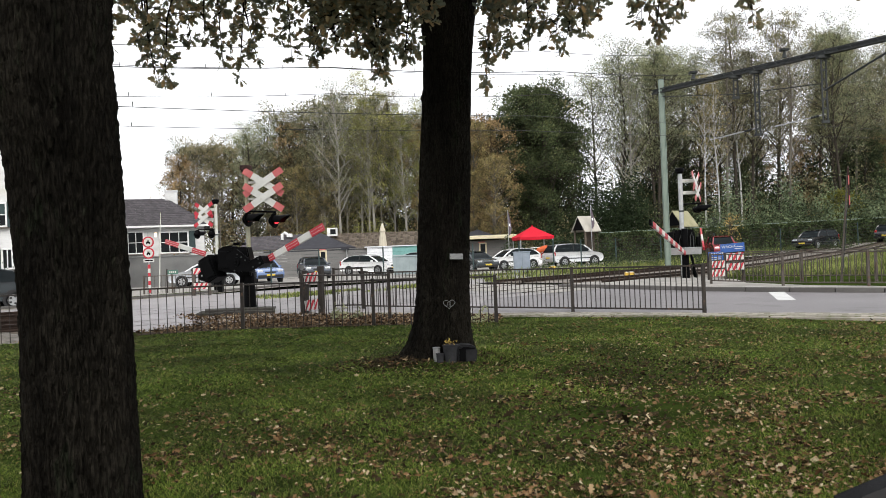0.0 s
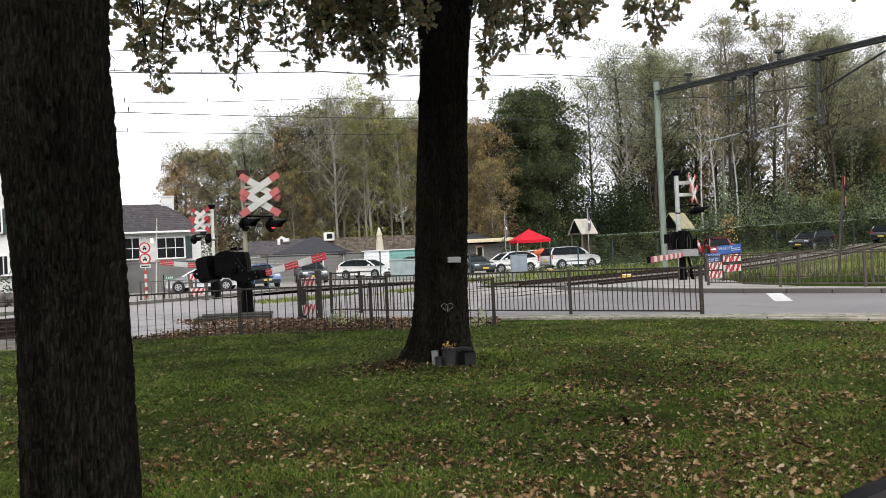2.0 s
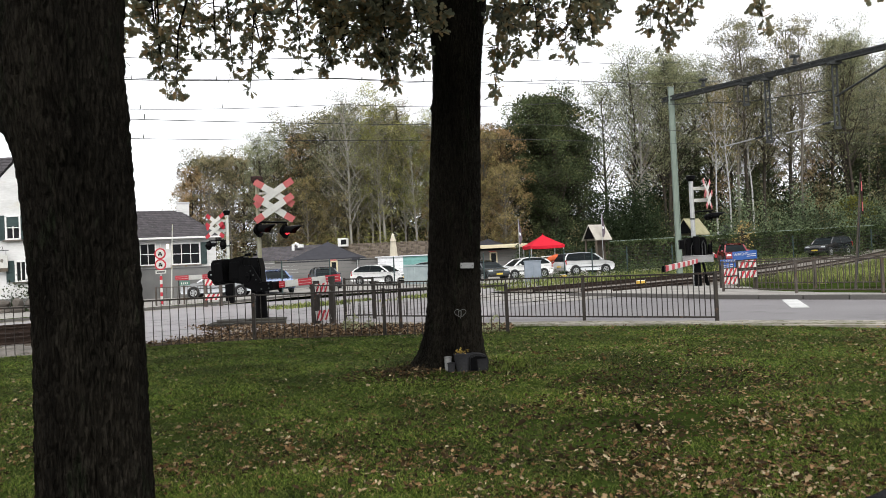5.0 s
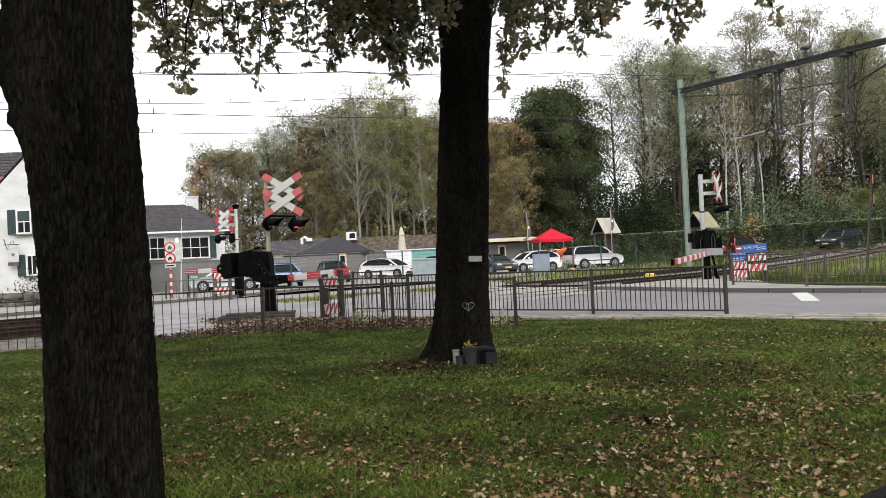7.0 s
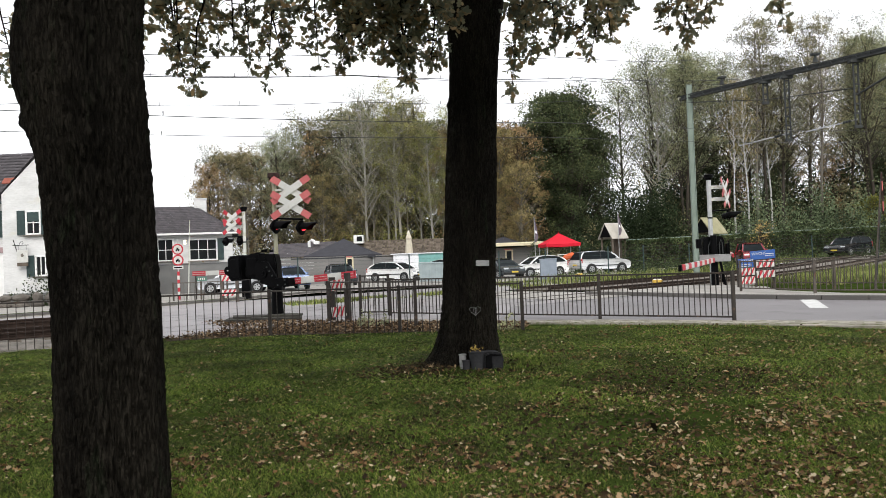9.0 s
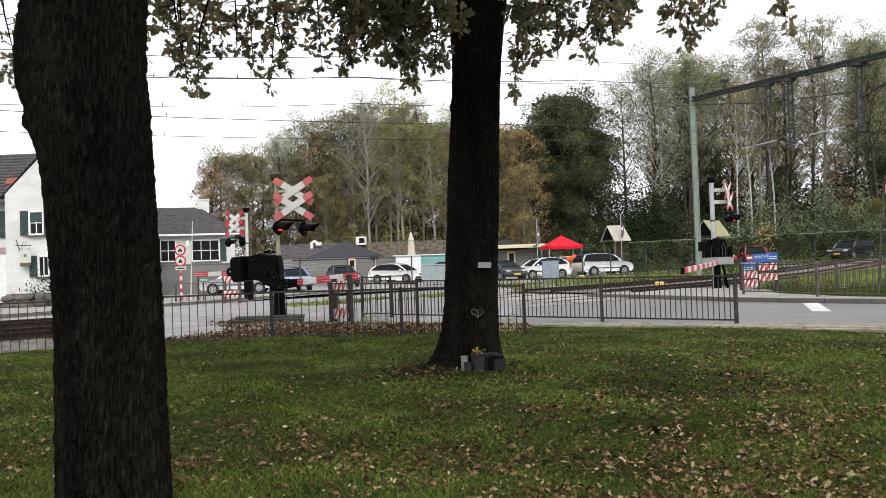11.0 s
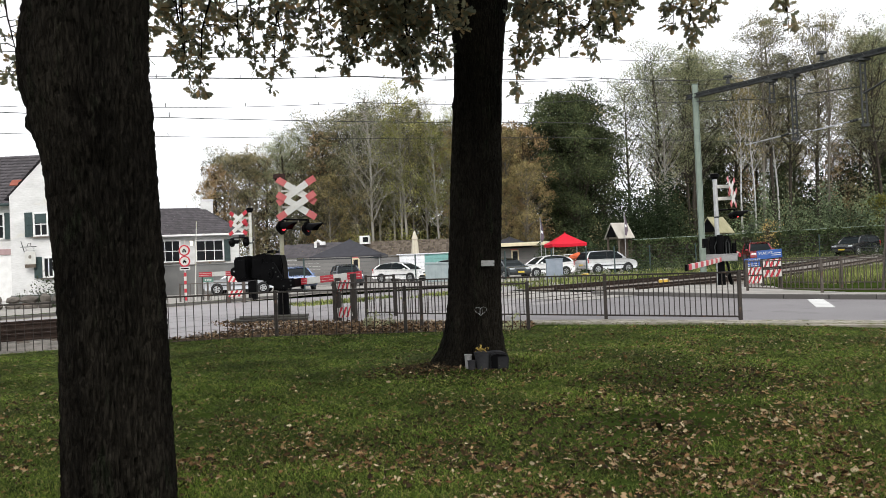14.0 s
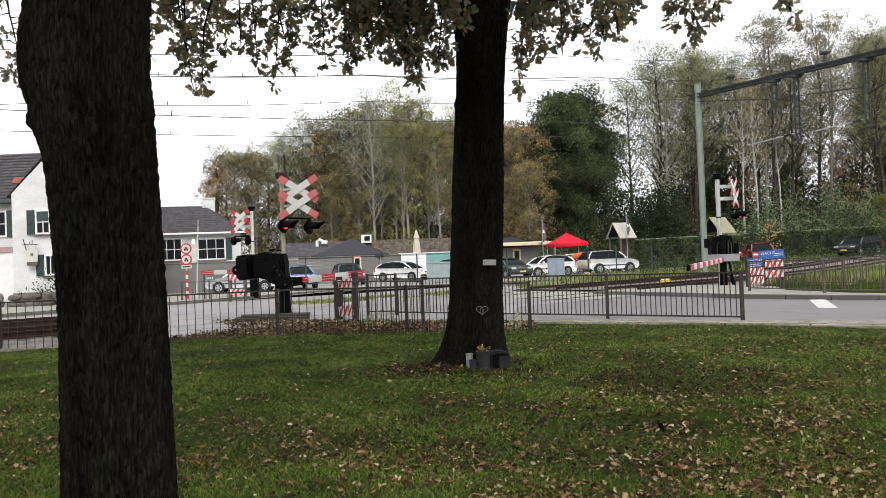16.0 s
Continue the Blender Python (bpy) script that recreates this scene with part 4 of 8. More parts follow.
wire("contact_wire", (-9.73, 24.0, 5.86), (10.35, 36.0, 6.6), "thin dark contact wire over the far track")
wire("contact_wire", (-7.68, 19.0, 5.45), (9.51, 33.0, 6.73), "thin dark contact wire over the near track")
wire("carrier_wire", (-9.7, 24.1, 6.8), (-0.72, 29.6, 7.55), "thin dark carrier wire over the far track")
wire("carrier_wire", (-9.92, 24.0, 7.72), (-0.7, 30.0, 8.61), "paired thin dark carrier wire", True, 0.016)
wire("carrier_wire", (-9.92, 24.2, 7.82), (-0.7, 30.2, 8.60), "paired thin dark carrier wire", False, 0.01)
wire("feeder_wire", (-7.6, 19.0, 6.97), (-0.55, 25.0, 8.1), "thin high feeder wire", False, 0.01)


# ---- boards, signs and small street furniture ----
def striped(name, th, w, h, m, n=3, slant=0.6):
    """A white board with slanted red stripes, lying along x, facing -y."""
    bd = piece(name, lambda b: box(b, (0, 0, 0), (w, 0.03, h), m, 0.006), M["white"], th)
    for i in range(n):
        x = -w / 2 + w * (i + 0.25) / n
        s = w / n * 0.5
        o = h * slant / 2
        lo, hi = -w / 2, w / 2
        poly = [(min(hi, max(lo, x + s / 2 + dx)), z) for dx, z in ((-s / 2 - o, -h / 2), (s / 2 - o, -h / 2), (s / 2 + o, h / 2), (-s / 2 + o, h / 2))]
        if abs(poly[1][0] - poly[0][0]) + abs(poly[2][0] - poly[3][0]) < 0.02:
            continue
        piece("red_stripe", lambda b: plate(b, poly, -0.02, -0.017, m), M["red"], bd)
    return bd


def board_gate(at, yaw, w, zs, h, label, wood=True):
    """Two posts with striped boards between them."""
    th = thing("barrier_board", pose(*at, 0, 0, yaw), label, "barrier board", "red-white boards")
    for x in (-w / 2 - 0.02, w / 2 + 0.02):
        piece("post", lambda b: box(b, (x, 0.03, 0.54 if x < 0 else 0.59), (0.13, 0.13, 1.2 if x < 0 else 1.3), None, 0.012), M["fence"] if wood else M["fence_grey"], th)
    for z in zs:
        striped("board", th, w, h, Matrix.Translation((0, -0.06, z)) @ Matrix.Rotation(radians(-7 if wood else 0), 4, "Y"), 3)
    return th


board_gate((-3.4, 20.0, 0), -20, 0.42, (0.94, 0.25), 0.26, "footpath gate boards, red and white, on wooden posts")
board_gate((-10.35, 33.0, 0), 0, 0.62, (1.05, 0.42), 0.26, "red-white boards between grey posts across the road", False)
M["blue"] = surf("blue_sign", (0.022, 0.075, 0.27), (0.038, 0.11, 0.34), 3.0, 0.45, 0.05, 0, 60)
sign_b = thing("warning_boards", pose(10.05, 27.5, 0), "blue WACHT signs over red-white striped boards", "warning sign")
for x in (-0.62, -0.02, 0.6):
    piece("post", lambda b: box(b, (x, 0.06, 0.6 if x < 0 else 0.65), (0.09, 0.09, 1.3), None, 0.01), M["fence"], sign_b)


def words(text, size, m, mat, parent):
    c = bpy.data.curves.new("lettering", "FONT")
    c.body, c.size, c.extrude, c.align_x, c.align_y = text, size, 0.002, "CENTER", "CENTER"
    tmp = bpy.data.objects.new("lettering", c)
    scene.collection.objects.link(tmp)
    me = bpy.data.meshes.new_from_object(tmp.evaluated_get(bpy.context.evaluated_depsgraph_get()))
    bpy.data.objects.remove(tmp)
    me.materials.clear()
    me.materials.append(mat)
    ob = new("lettering", me)
    ob.parent = parent
    ob.matrix_basis = m @ Matrix.Rotation(radians(90), 4, "X")
    return ob


for x, z, w, h, rest, text in ((-0.33, 0.98, 0.52, 0.30, 0.0, "WACHT"), (0.28, 1.22, 0.86, 0.30, 0.3, "WACHT")):
    bd = piece("blue_board", lambda b: box(b, (x, -0.02, z), (w, 0.03, h), Matrix.Rotation(radians(-3), 4, "Y"), 0.006), M["blue"], sign_b)
    words(text, 0.135, Matrix.Translation((x - (0.20 if rest else 0.03), -0.04, z + 0.05)) @ Matrix.Rotation(radians(-3), 4, "Y"), M["white"], bd)
    for i in range(2):
        piece("line_bar", lambda b: box(b, (x + (0.23 if rest else 0.0), -0.037, z + (0.02 if rest else -0.05) - 0.065 * i), (0.32 if rest else 0.4, 0.004, 0.02), Matrix.Rotation(radians(-3), 4, "Y")), M["white"], bd)
for x, z, w in ((-0.33, 0.66, 0.50), (-0.33, 0.36, 0.50), (0.29, 0.92, 0.62), (0.29, 0.56, 0.62)):
    striped("striped_board", sign_b, w, 0.25, Matrix.Translation((x, -0.03, z)) @ Matrix.Rotation(radians(-2), 4, "Y"), 3)

road_sign = thing("road_sign", pose(-14.45, 38.0, 0), "red-white banded post with two round prohibition signs", "road sign")
for i in range(7):
    piece("red_band" if i % 2 == 0 else "white_band", lambda b: rod(b, (0, 0, 0.2 * i), (0, 0, 0.2 * i + 0.2), 0.065, seg=14), M["red"] if i % 2 == 0 else M["white"], road_sign)
piece("pole", lambda b: rod(b, (0, 0, 1.3), (0, 0, 3.0), 0.03), M["steel"], road_sign)
for z in (2.5, 1.96):
    d = piece("sign_disc", lambda b: disc(b, (0.03, -0.08, z), (0.1, -1, 0), 0.275, 0.02, 30), M["red"], road_sign)
    piece("sign_face", lambda b: disc(b, (0.03, -0.095, z), (0.1, -1, 0), 0.205, 0.01, 30), M["white"], d)
    piece("pictogram", lambda b: (box(b, (0.03, -0.106, z - 0.02), (0.2, 0.006, 0.06), None, 0.0), disc(b, (-0.03, -0.106, z - 0.07), (0, -1, 0), 0.035, 0.006, 12), disc(b, (0.09, -0.106, z - 0.07), (0, -1, 0), 0.035, 0.006, 12), box(b, (0.03, -0.106, z + 0.05), (0.1, 0.006, 0.06))), M["black"], d)
piece("sub_plate", lambda b: box(b, (0.03, -0.08, 1.60), (0.52, 0.02, 0.17), None, 0.004), M["white"], road_sign)
piece("sub_bar", lambda b: box(b, (0.03, -0.094, 1.60), (0.4, 0.006, 0.06)), M["black"], road_sign)
piece("thin_mast", lambda b: rod(b, (0.35, 0.3, 0), (0.55, 0.3, 3.95), 0.035, 0.02), M["mast_white"], road_sign)
M["warm"] = glow("sodium_lamp", (1.0, 0.75, 0.45), 3.0)
piece("warning_light", lambda b: (rod(b, (0.3, 0.2, 2.75), (0.3, 0.2, 2.95), 0.06)), M["warm"], road_sign, "small lit warm lamp")

lean_pole = thing("signal_pole", pose(12.83, 25.07, 0), "leaning thin grey pole with a red-white narrow board", "pole")
piece("pole", lambda b: rod(b, (0, 0, -0.1), (0.38, 0, 3.75), 0.034, 0.024), M["fence_grey"], lean_pole)
piece("narrow_board", lambda b: box(b, (0.35, -0.05, 3.05), (0.055, 0.03, 1.3), None, 0.006), M["bell_rust"], lean_pole)
piece("cable", lambda b: tube(b, [(0.05, -0.05, 0.3), (0.2, -0.06, 1.6), (0.22, -0.09, 2.2), (0.3, -0.06, 2.6)], [0.014] * 4, 5), M["dark_steel"], lean_pole)
for z in (3.3, 2.65):
    piece("board_stripe", lambda b: box(b, (0.35, -0.07, z), (0.03, 0.012, 0.3)), M["red_faded"], lean_pole)


# ---- cars ----
M["tyre"] = plain("tyre_rubber", (0.012, 0.012, 0.013), 0.85)
M["rim"] = plain("alloy_rim", (0.45, 0.46, 0.47), 0.3, 0.8)
M["car_glass"] = surf("car_glass", (0.010, 0.013, 0.014), (0.016, 0.019, 0.021), 3.0, 0.10, 0.0, 0, 60, spec=0.02)
M["trim"] = plain("black_trim", (0.02, 0.02, 0.021), 0.6)
M["tail"] = plain("tail_light", (0.35, 0.012, 0.012), 0.2, 0, 0.5)
M["head"] = plain("head_light", (0.6, 0.62, 0.64), 0.12, 0.3, 0.5)
M["plate_y"] = plain("number_plate", (0.62, 0.45, 0.06), 0.4)
SHAPES = {  # outline of the body below the glass, and of the cabin, along a car of length 1
    "hatch": ([(-0.5, 0.30), (-0.498, 0.44), (-0.47, 0.52), (-0.39, 0.585), (-0.28, 0.635), (0.1, 0.655), (0.45, 0.68), (0.488, 0.6), (0.5, 0.42), (0.495, 0.27), (0.46, 0.2), (-0.46, 0.19)],
              [(-0.30, 0.62), (-0.21, 0.79), (-0.12, 0.92), (-0.02, 0.98), (0.10, 1.0), (0.24, 0.975), (0.35, 0.91), (0.42, 0.81), (0.475, 0.66)]),
    "estate": ([(-0.5, 0.30), (-0.498, 0.43), (-0.47, 0.51), (-0.38, 0.575), (-0.25, 0.63), (0.1, 0.65), (0.46, 0.67), (0.492, 0.58), (0.5, 0.4), (0.495, 0.27), (0.46, 0.2), (-0.46, 0.19)],
               [(-0.26, 0.62), (-0.18, 0.78), (-0.09, 0.91), (0.0, 0.97), (0.12, 1.0), (0.28, 0.985), (0.40, 0.93), (0.45, 0.83), (0.485, 0.65)]),
    "coupe": ([(-0.5, 0.30), (-0.49, 0.52), (-0.26, 0.62), (0.45, 0.635), (0.485, 0.59), (0.5, 0.30), (0.47, 0.2), (-0.47, 0.2)], [(-0.24, 0.62), (-0.16, 0.79), (-0.08, 0.94), (0.06, 1.0), (0.18, 0.95), (0.3, 0.82), (0.455, 0.635)]),
    "suv": ([(-0.5, 0.32), (-0.498, 0.46), (-0.47, 0.55), (-0.40, 0.60), (-0.28, 0.64), (0.1, 0.65), (0.48, 0.67), (0.497, 0.58), (0.5, 0.42), (0.495, 0.30), (0.46, 0.22), (-0.46, 0.21)],
            [(-0.28, 0.63), (-0.21, 0.80), (-0.13, 0.93), (-0.03, 0.985), (0.12, 1.0), (0.30, 0.99), (0.42, 0.95), (0.465, 0.83), (0.492, 0.65)]),
}


def car(m, length, height, width, paint, shape, label, extra=None, tail_z=0.60, tail_h=0.34, round_off=0.03):
    """A car with its front at -x. Body, cabin glass, roof, pillars, wheels, lights, mirrors and plates."""
    th = thing("parked_car", m, label, "car", "parked cars")
    lo, cab = SHAPES[shape]
    L, H, W = length, height, width
    low = [(x * L, z * H) for x, z in lo]
    cb = [(x * L, z * H) for x, z in cab]
    wheel_r = 0.215 * H
    arch = [(-0.31 * L, 0), (0.30 * L, 0)]

    def body(b):
        rows = []
        for s, k in ((-1, 0.86), (-1, 1.0), (1, 1.0), (1, 0.86)):
            rows.append([b.verts.new((x * (1 if k == 1 else 0.985), s * W / 2 * (k if k == 1 else 0.93), z + (0 if k == 1 else (0.02 if z > 0.4 * H else 0)))) for x, z in low])
        n = len(low)
        for r0, r1 in zip(rows, rows[1:]):
            for i in range(n):
                b.faces.new((r0[i], r0[(i + 1) % n], r1[(i + 1) % n], r1[i]))
        b.faces.new(rows[0][::-1])
        b.faces.new(rows[-1])
        bmesh.ops.recalc_face_normals(b, faces=b.faces)
        bmesh.ops.bevel(b, geom=list(b.edges), offset=round_off, segments=2 if round_off < 0.05 else 4, affect="EDGES", profile=0.6, clamp_overlap=True)
    piece("body", body, paint, th, smooth=True)

    def cabin(b, k0=0.90, k1=0.70):
        z0, z1 = cb[0][1], max(z for _, z in cb)
        f = [[b.verts.new((x, s * W / 2 * (k0 + (k1 - k0) * (z - z0) / (z1 - z0)), z - 0.01)) for x, z in cb] for s in (-1, 1)]
        n = len(cb)
        b.faces.new(f[0][::-1])
        b.faces.new(f[1])
        for i in range(n - 1):
            b.faces.new((f[0][i], f[0][i + 1], f[1][i + 1], f[1][i]))
        bmesh.ops.recalc_face_normals(b, faces=b.faces)
    piece("cabin_glass", cabin, M["car_glass"], th)

    def roof(b):
        z1 = max(z for _, z in cb)
        pts = [p for p in cb if p[1] > 0.89 * H]
        f = [[b.verts.new((x, s * W / 2 * 0.72, z + dz)) for x, z in pts] for s, dz in ((-1, -0.02), (-0.85, 0.03), (0.85, 0.03), (1, -0.02))]
        for r0, r1 in zip(f, f[1:]):
            for i in range(len(pts) - 1):
                b.faces.new((r0[i], r0[i + 1], r1[i + 1], r1[i]))
        bmesh.ops.solidify(b, geom=list(b.faces), thickness=0.03)
    piece("roof", roof, paint, th, smooth=True)
    for s in (-1, 1):
        side = lambda x, z: Vector((x, s * W / 2 * (0.905 - 0.2 * (z - cb[0][1]) / (max(q for _, q in cb) - cb[0][1])), z))
        for run in (cb[:3], cb[:-4:-1]):
            piece("pillar", lambda b: tube(b, [side(x, z) for x, z in run], [0.05] * 3, 6), paint, th)
        piece("pillar", lambda b: rod(b, side(0.10 * L, 0.64 * H), side(0.09 * L, 0.98 * H), 0.035, seg=6), M["trim"], th)
        piece("wing_mirror", lambda b: box(b, (-0.20 * L, s * (W / 2 + 0.06), 0.68 * H), (0.12, 0.18, 0.12), None, 0.03), paint, th)
        piece("door_trim", lambda b: box(b, (0.0, s * (W / 2 + 0.002), 0.38 * H), (0.5 * L, 0.02, 0.06), None, 0.008), M["trim"], th)
        piece("head_lamp", lambda b: box(b, (-0.475 * L, s * W * 0.36, 0.49 * H), (0.16, 0.34, 0.13), None, 0.035), M["head"], th)
        piece("tail_lamp", lambda b: box(b, (0.482 * L, s * W * 0.42, tail_z * H), (0.1, 0.2, tail_h), None, 0.03), M["tail"], th)
        for x, _ in arch:
            wh = piece("wheel", lambda b: tube(b, [(x, s * (W / 2 - 0.20), wheel_r), (x, s * (W / 2 - 0.17), wheel_r), (x, s * (W / 2 - 0.01), wheel_r), (x, s * (W / 2 + 0.01), wheel_r)], [wheel_r - 0.04, wheel_r, wheel_r, wheel_r - 0.04], 22), M["tyre"], th, smooth=True)
            piece("rim", lambda b: disc(b, (x, s * (W / 2 + 0.012), wheel_r), (0, s, 0), wheel_r * 0.66, 0.02, 18), M["rim"], wh)
            for q in range(5):
                piece("spoke_gap", lambda b: disc(b, (x + math.cos(q * 1.257) * wheel_r * 0.42, s * (W / 2 + 0.022), wheel_r + math.sin(q * 1.257) * wheel_r * 0.42), (0, s, 0), wheel_r * 0.14, 0.006, 8), M["trim"], wh)
            piece("wheel_arch", lambda b: disc(b, (x, s * (W / 2 - 0.055), wheel_r * 1.05), (0, s, 0), wheel_r * 1.16, 0.13, 20), M["trim"], th)
    piece("bumper", lambda b: (box(b, (-0.495 * L, 0, 0.28 * H), (0.1, W * 0.9, 0.16), None, 0.03)), M["trim"], th)
    piece("grille", lambda b: box(b, (-0.497 * L, 0, 0.44 * H), (0.05, W * 0.4, 0.1), None, 0.015), M["trim"], th)
    piece("number_plate", lambda b: box(b, (-0.512 * L, 0, 0.33 * H), (0.02, 0.5, 0.11), None, 0.004), M["plate_y"], th)
    piece("number_plate", lambda b: box(b, (0.505 * L, 0, 0.42 * H), (0.02, 0.5, 0.11), None, 0.004), M["plate_y"], th)
    if extra:
        extra(th)
    return th


P = {k: plain("paint_" + k, c, 0.1 if k == "black" else 0.22, mt, 0.6) for k, c, mt in (("silver", (0.50, 0.52, 0.55), 0.4), ("pale_blue", (0.15, 0.22, 0.40), 0.3), ("dark_grey", (0.07, 0.08, 0.10), 0.4), ("white", (0.78, 0.78, 0.78), 0.0),
                                                              ("black", (0.003, 0.003, 0.004), 0.0), ("red", (0.22, 0.022, 0.03), 0.1), ("charcoal", (0.012, 0.014, 0.016), 0.0), ("dark", (0.04, 0.05, 0.055), 0.3), ("silver_white", (0.66, 0.67, 0.68), 0.3))}
P["black"].node_tree.nodes["Principled BSDF"].inputs["Specular IOR Level"].default_value = 0.06
P["black"].node_tree.nodes["Principled BSDF"].inputs["Coat Weight"].default_value = 0.0
car(pose(-14.0, 46.0, 0.0, 0, 0, 8), 4.4, 1.42, 1.75, P["silver"], "estate", "silver estate car parked along the verge")
car(pose(-11.3, 48.2, 0.0, 0, 0, 118), 3.9, 1.45, 1.7, P["pale_blue"], "hatch", "blue hatchback parked by the grey wall")
car(pose(-8.9, 53.0, 0.0, 0, 0, 108), 4.2, 1.45, 1.75, P["dark_grey"], "estate", "dark grey car with its front to the road")
car(pose(-5.5, 57.5, 0.0, 0, 0, 150), 4.3, 1.45, 1.75, P["white"], "hatch", "white hatchback parked before the mural")
car(pose(-1.3, 58.0, 0.0, 0, 0, 140), 4.2, 1.5, 1.75, P["silver_white"], "hatch", "pale car behind the waste container")
car(pose(2.1, 55.0, 0.0, 0, 0, 118), 4.2, 1.42, 1.75, P["dark"], "hatch", "dark blue-grey car parked beyond the tracks")
car(pose(5.0, 55.6, 0.0, 0, 0, 24), 3.9, 1.5, 1.7, P["white"], "hatch", "white hatchback with red tail lamps")
car(pose(9.6, 57.5, 0.0, 0, 0, 205), 4.3, 1.68, 1.8, P["silver_white"], "suv", "silver-white tall car beside the red gazebo")
car(pose(21.2, 59.0, ground_z(21.2, 59), 0, 0, 80), 3.9, 1.72, 1.75, P["red"], "suv", "red car parked in front of the hedge")
car(pose(30.6, 63.5, ground_z(30.6, 63.5), 0, 0, 35), 4.2, 1.6, 1.8, P["charcoal"], "suv", "dark off-road car parked in front of the hedge")
car(pose(37.9, 64.5, ground_z(37.9, 64.5), 0, 0, 215), 4.3, 1.55, 1.8, P["charcoal"], "suv", "dark car parked by the hedge's far end")
car(pose(2.83, 0.97, -0.025, 0, 0, 184), 4.3, 1.47, 1.76, P["black"], "coupe", "glossy black car parked on the lawn's edge",
    lambda th: [piece("window_trim", lambda b: tube(b, [(1.975, s * 0.80, 0.94), (1.29, s * 0.735, 1.20), (0.77, s * 0.69, 1.39)], [0.011] * 3, 6), M["steel"], th, "pale metal window trim") for s in (-1, 1)], 0.42, 0.2, 0.08)
MOVING_CAR = car(pose(-15.2, 26.5, 0.02, 0, 0, 52), 4.2, 1.46, 1.75, P["dark"], "hatch", "dark car with lit tail lamps driving off")
MOVING_CAR.name = "moving_car"
tagged(MOVING_CAR, group="road traffic")


# ---- buildings ----
M["white_brick"] = surf("white_painted_brick", (0.50, 0.50, 0.495), (0.70, 0.70, 0.695), 1.2, 0.8, 0.6, 0, 9, 0.03, (0.5, 0.5, 1.6), spot=((0.55, 0.54, 0.5), 0.12, 1.5))
M["roof_tile"] = surf("roof_tile", (0.078, 0.073, 0.079), (0.104, 0.097, 0.104), 1.5, 0.8, 0.3, 0, 20, 0.02, islands=True)
M["brown_tile"] = surf("brown_roof_tile", (0.075, 0.062, 0.05), (0.15, 0.125, 0.10), 1.5, 0.85, 0.3, 0, 20, 0.02, islands=True)
M["shutter"] = surf("green_shutter", (0.022, 0.04, 0.04), (0.045, 0.07, 0.07), 3, 0.6, 0.1)
M["frame"] = plain("white_window_frame", (0.75, 0.75, 0.74), 0.5)
M["pane"] = surf("window_pane", (0.006, 0.007, 0.008), (0.016, 0.018, 0.02), 2.0, 0.10, 0.0, 0, 30, spec=0.10)
M["grey_boards"] = surf("grey_wall_boards", (0.17, 0.165, 0.16), (0.25, 0.245, 0.235), 1.0, 0.8, 0.2, 0, 30, 0.01, (0.3, 0.3, 3), objects=0.4)
M["grey_stucco"] = surf("grey_garden_wall", (0.13, 0.13, 0.13), (0.20, 0.20, 0.195), 1.0, 0.9, 0.3, 0, 30)
M["stone"] = surf("garden_stone", (0.10, 0.09, 0.08), (0.28, 0.25, 0.22), 3, 0.9, 0.6, 0, 20, objects=0.5)
M["pink_door"] = surf("pink_door_frame", (0.32, 0.22, 0.22), (0.40, 0.29, 0.29), 3, 0.7, 0.1)


def tile_roof(th, a, b, c, d, mat, name="roof", rows=14, cols=26, lift=0.08):
    """A tiled slope between the eave a-b and the ridge d-c: courses of tiles that overlap, each with its own edge."""
    a, b, c, d = map(Vector, (a, b, c, d))
    nrm = (b - a).cross(d - a).normalized()
    if nrm.z < 0:
        nrm = -nrm
    vs, fs = [], []
    for r in range(rows):
        f0, f1 = r / rows, min(1.0, (r + 1.12) / rows)
        l0, r0, l1, r1 = a.lerp(d, f0), b.lerp(c, f0), a.lerp(d, f1), b.lerp(c, f1)
        for k in range(cols):
            u0, u1 = k / cols, (k + 0.97) / cols
            um = (u0 + u1) / 2
            base = len(vs)
            for u, hgt in ((u0, 0.3), (um, 1.0), (u1, 0.3)):
                vs.append(l0.lerp(r0, u) + nrm * lift * (hgt + 0.5))
                vs.append(l1.lerp(r1, u) + nrm * lift * hgt * 0.35)
                vs.append(l0.lerp(r0, u))
            for q in (0, 3):
                fs += [(base + q, base + q + 3, base + q + 4, base + q + 1), (base + q + 2, base + q + 5, base + q + 3, base + q)]
    ob = cloud(name, [tuple(v) for v in vs], fs, mat, th, kind="")
    return ob


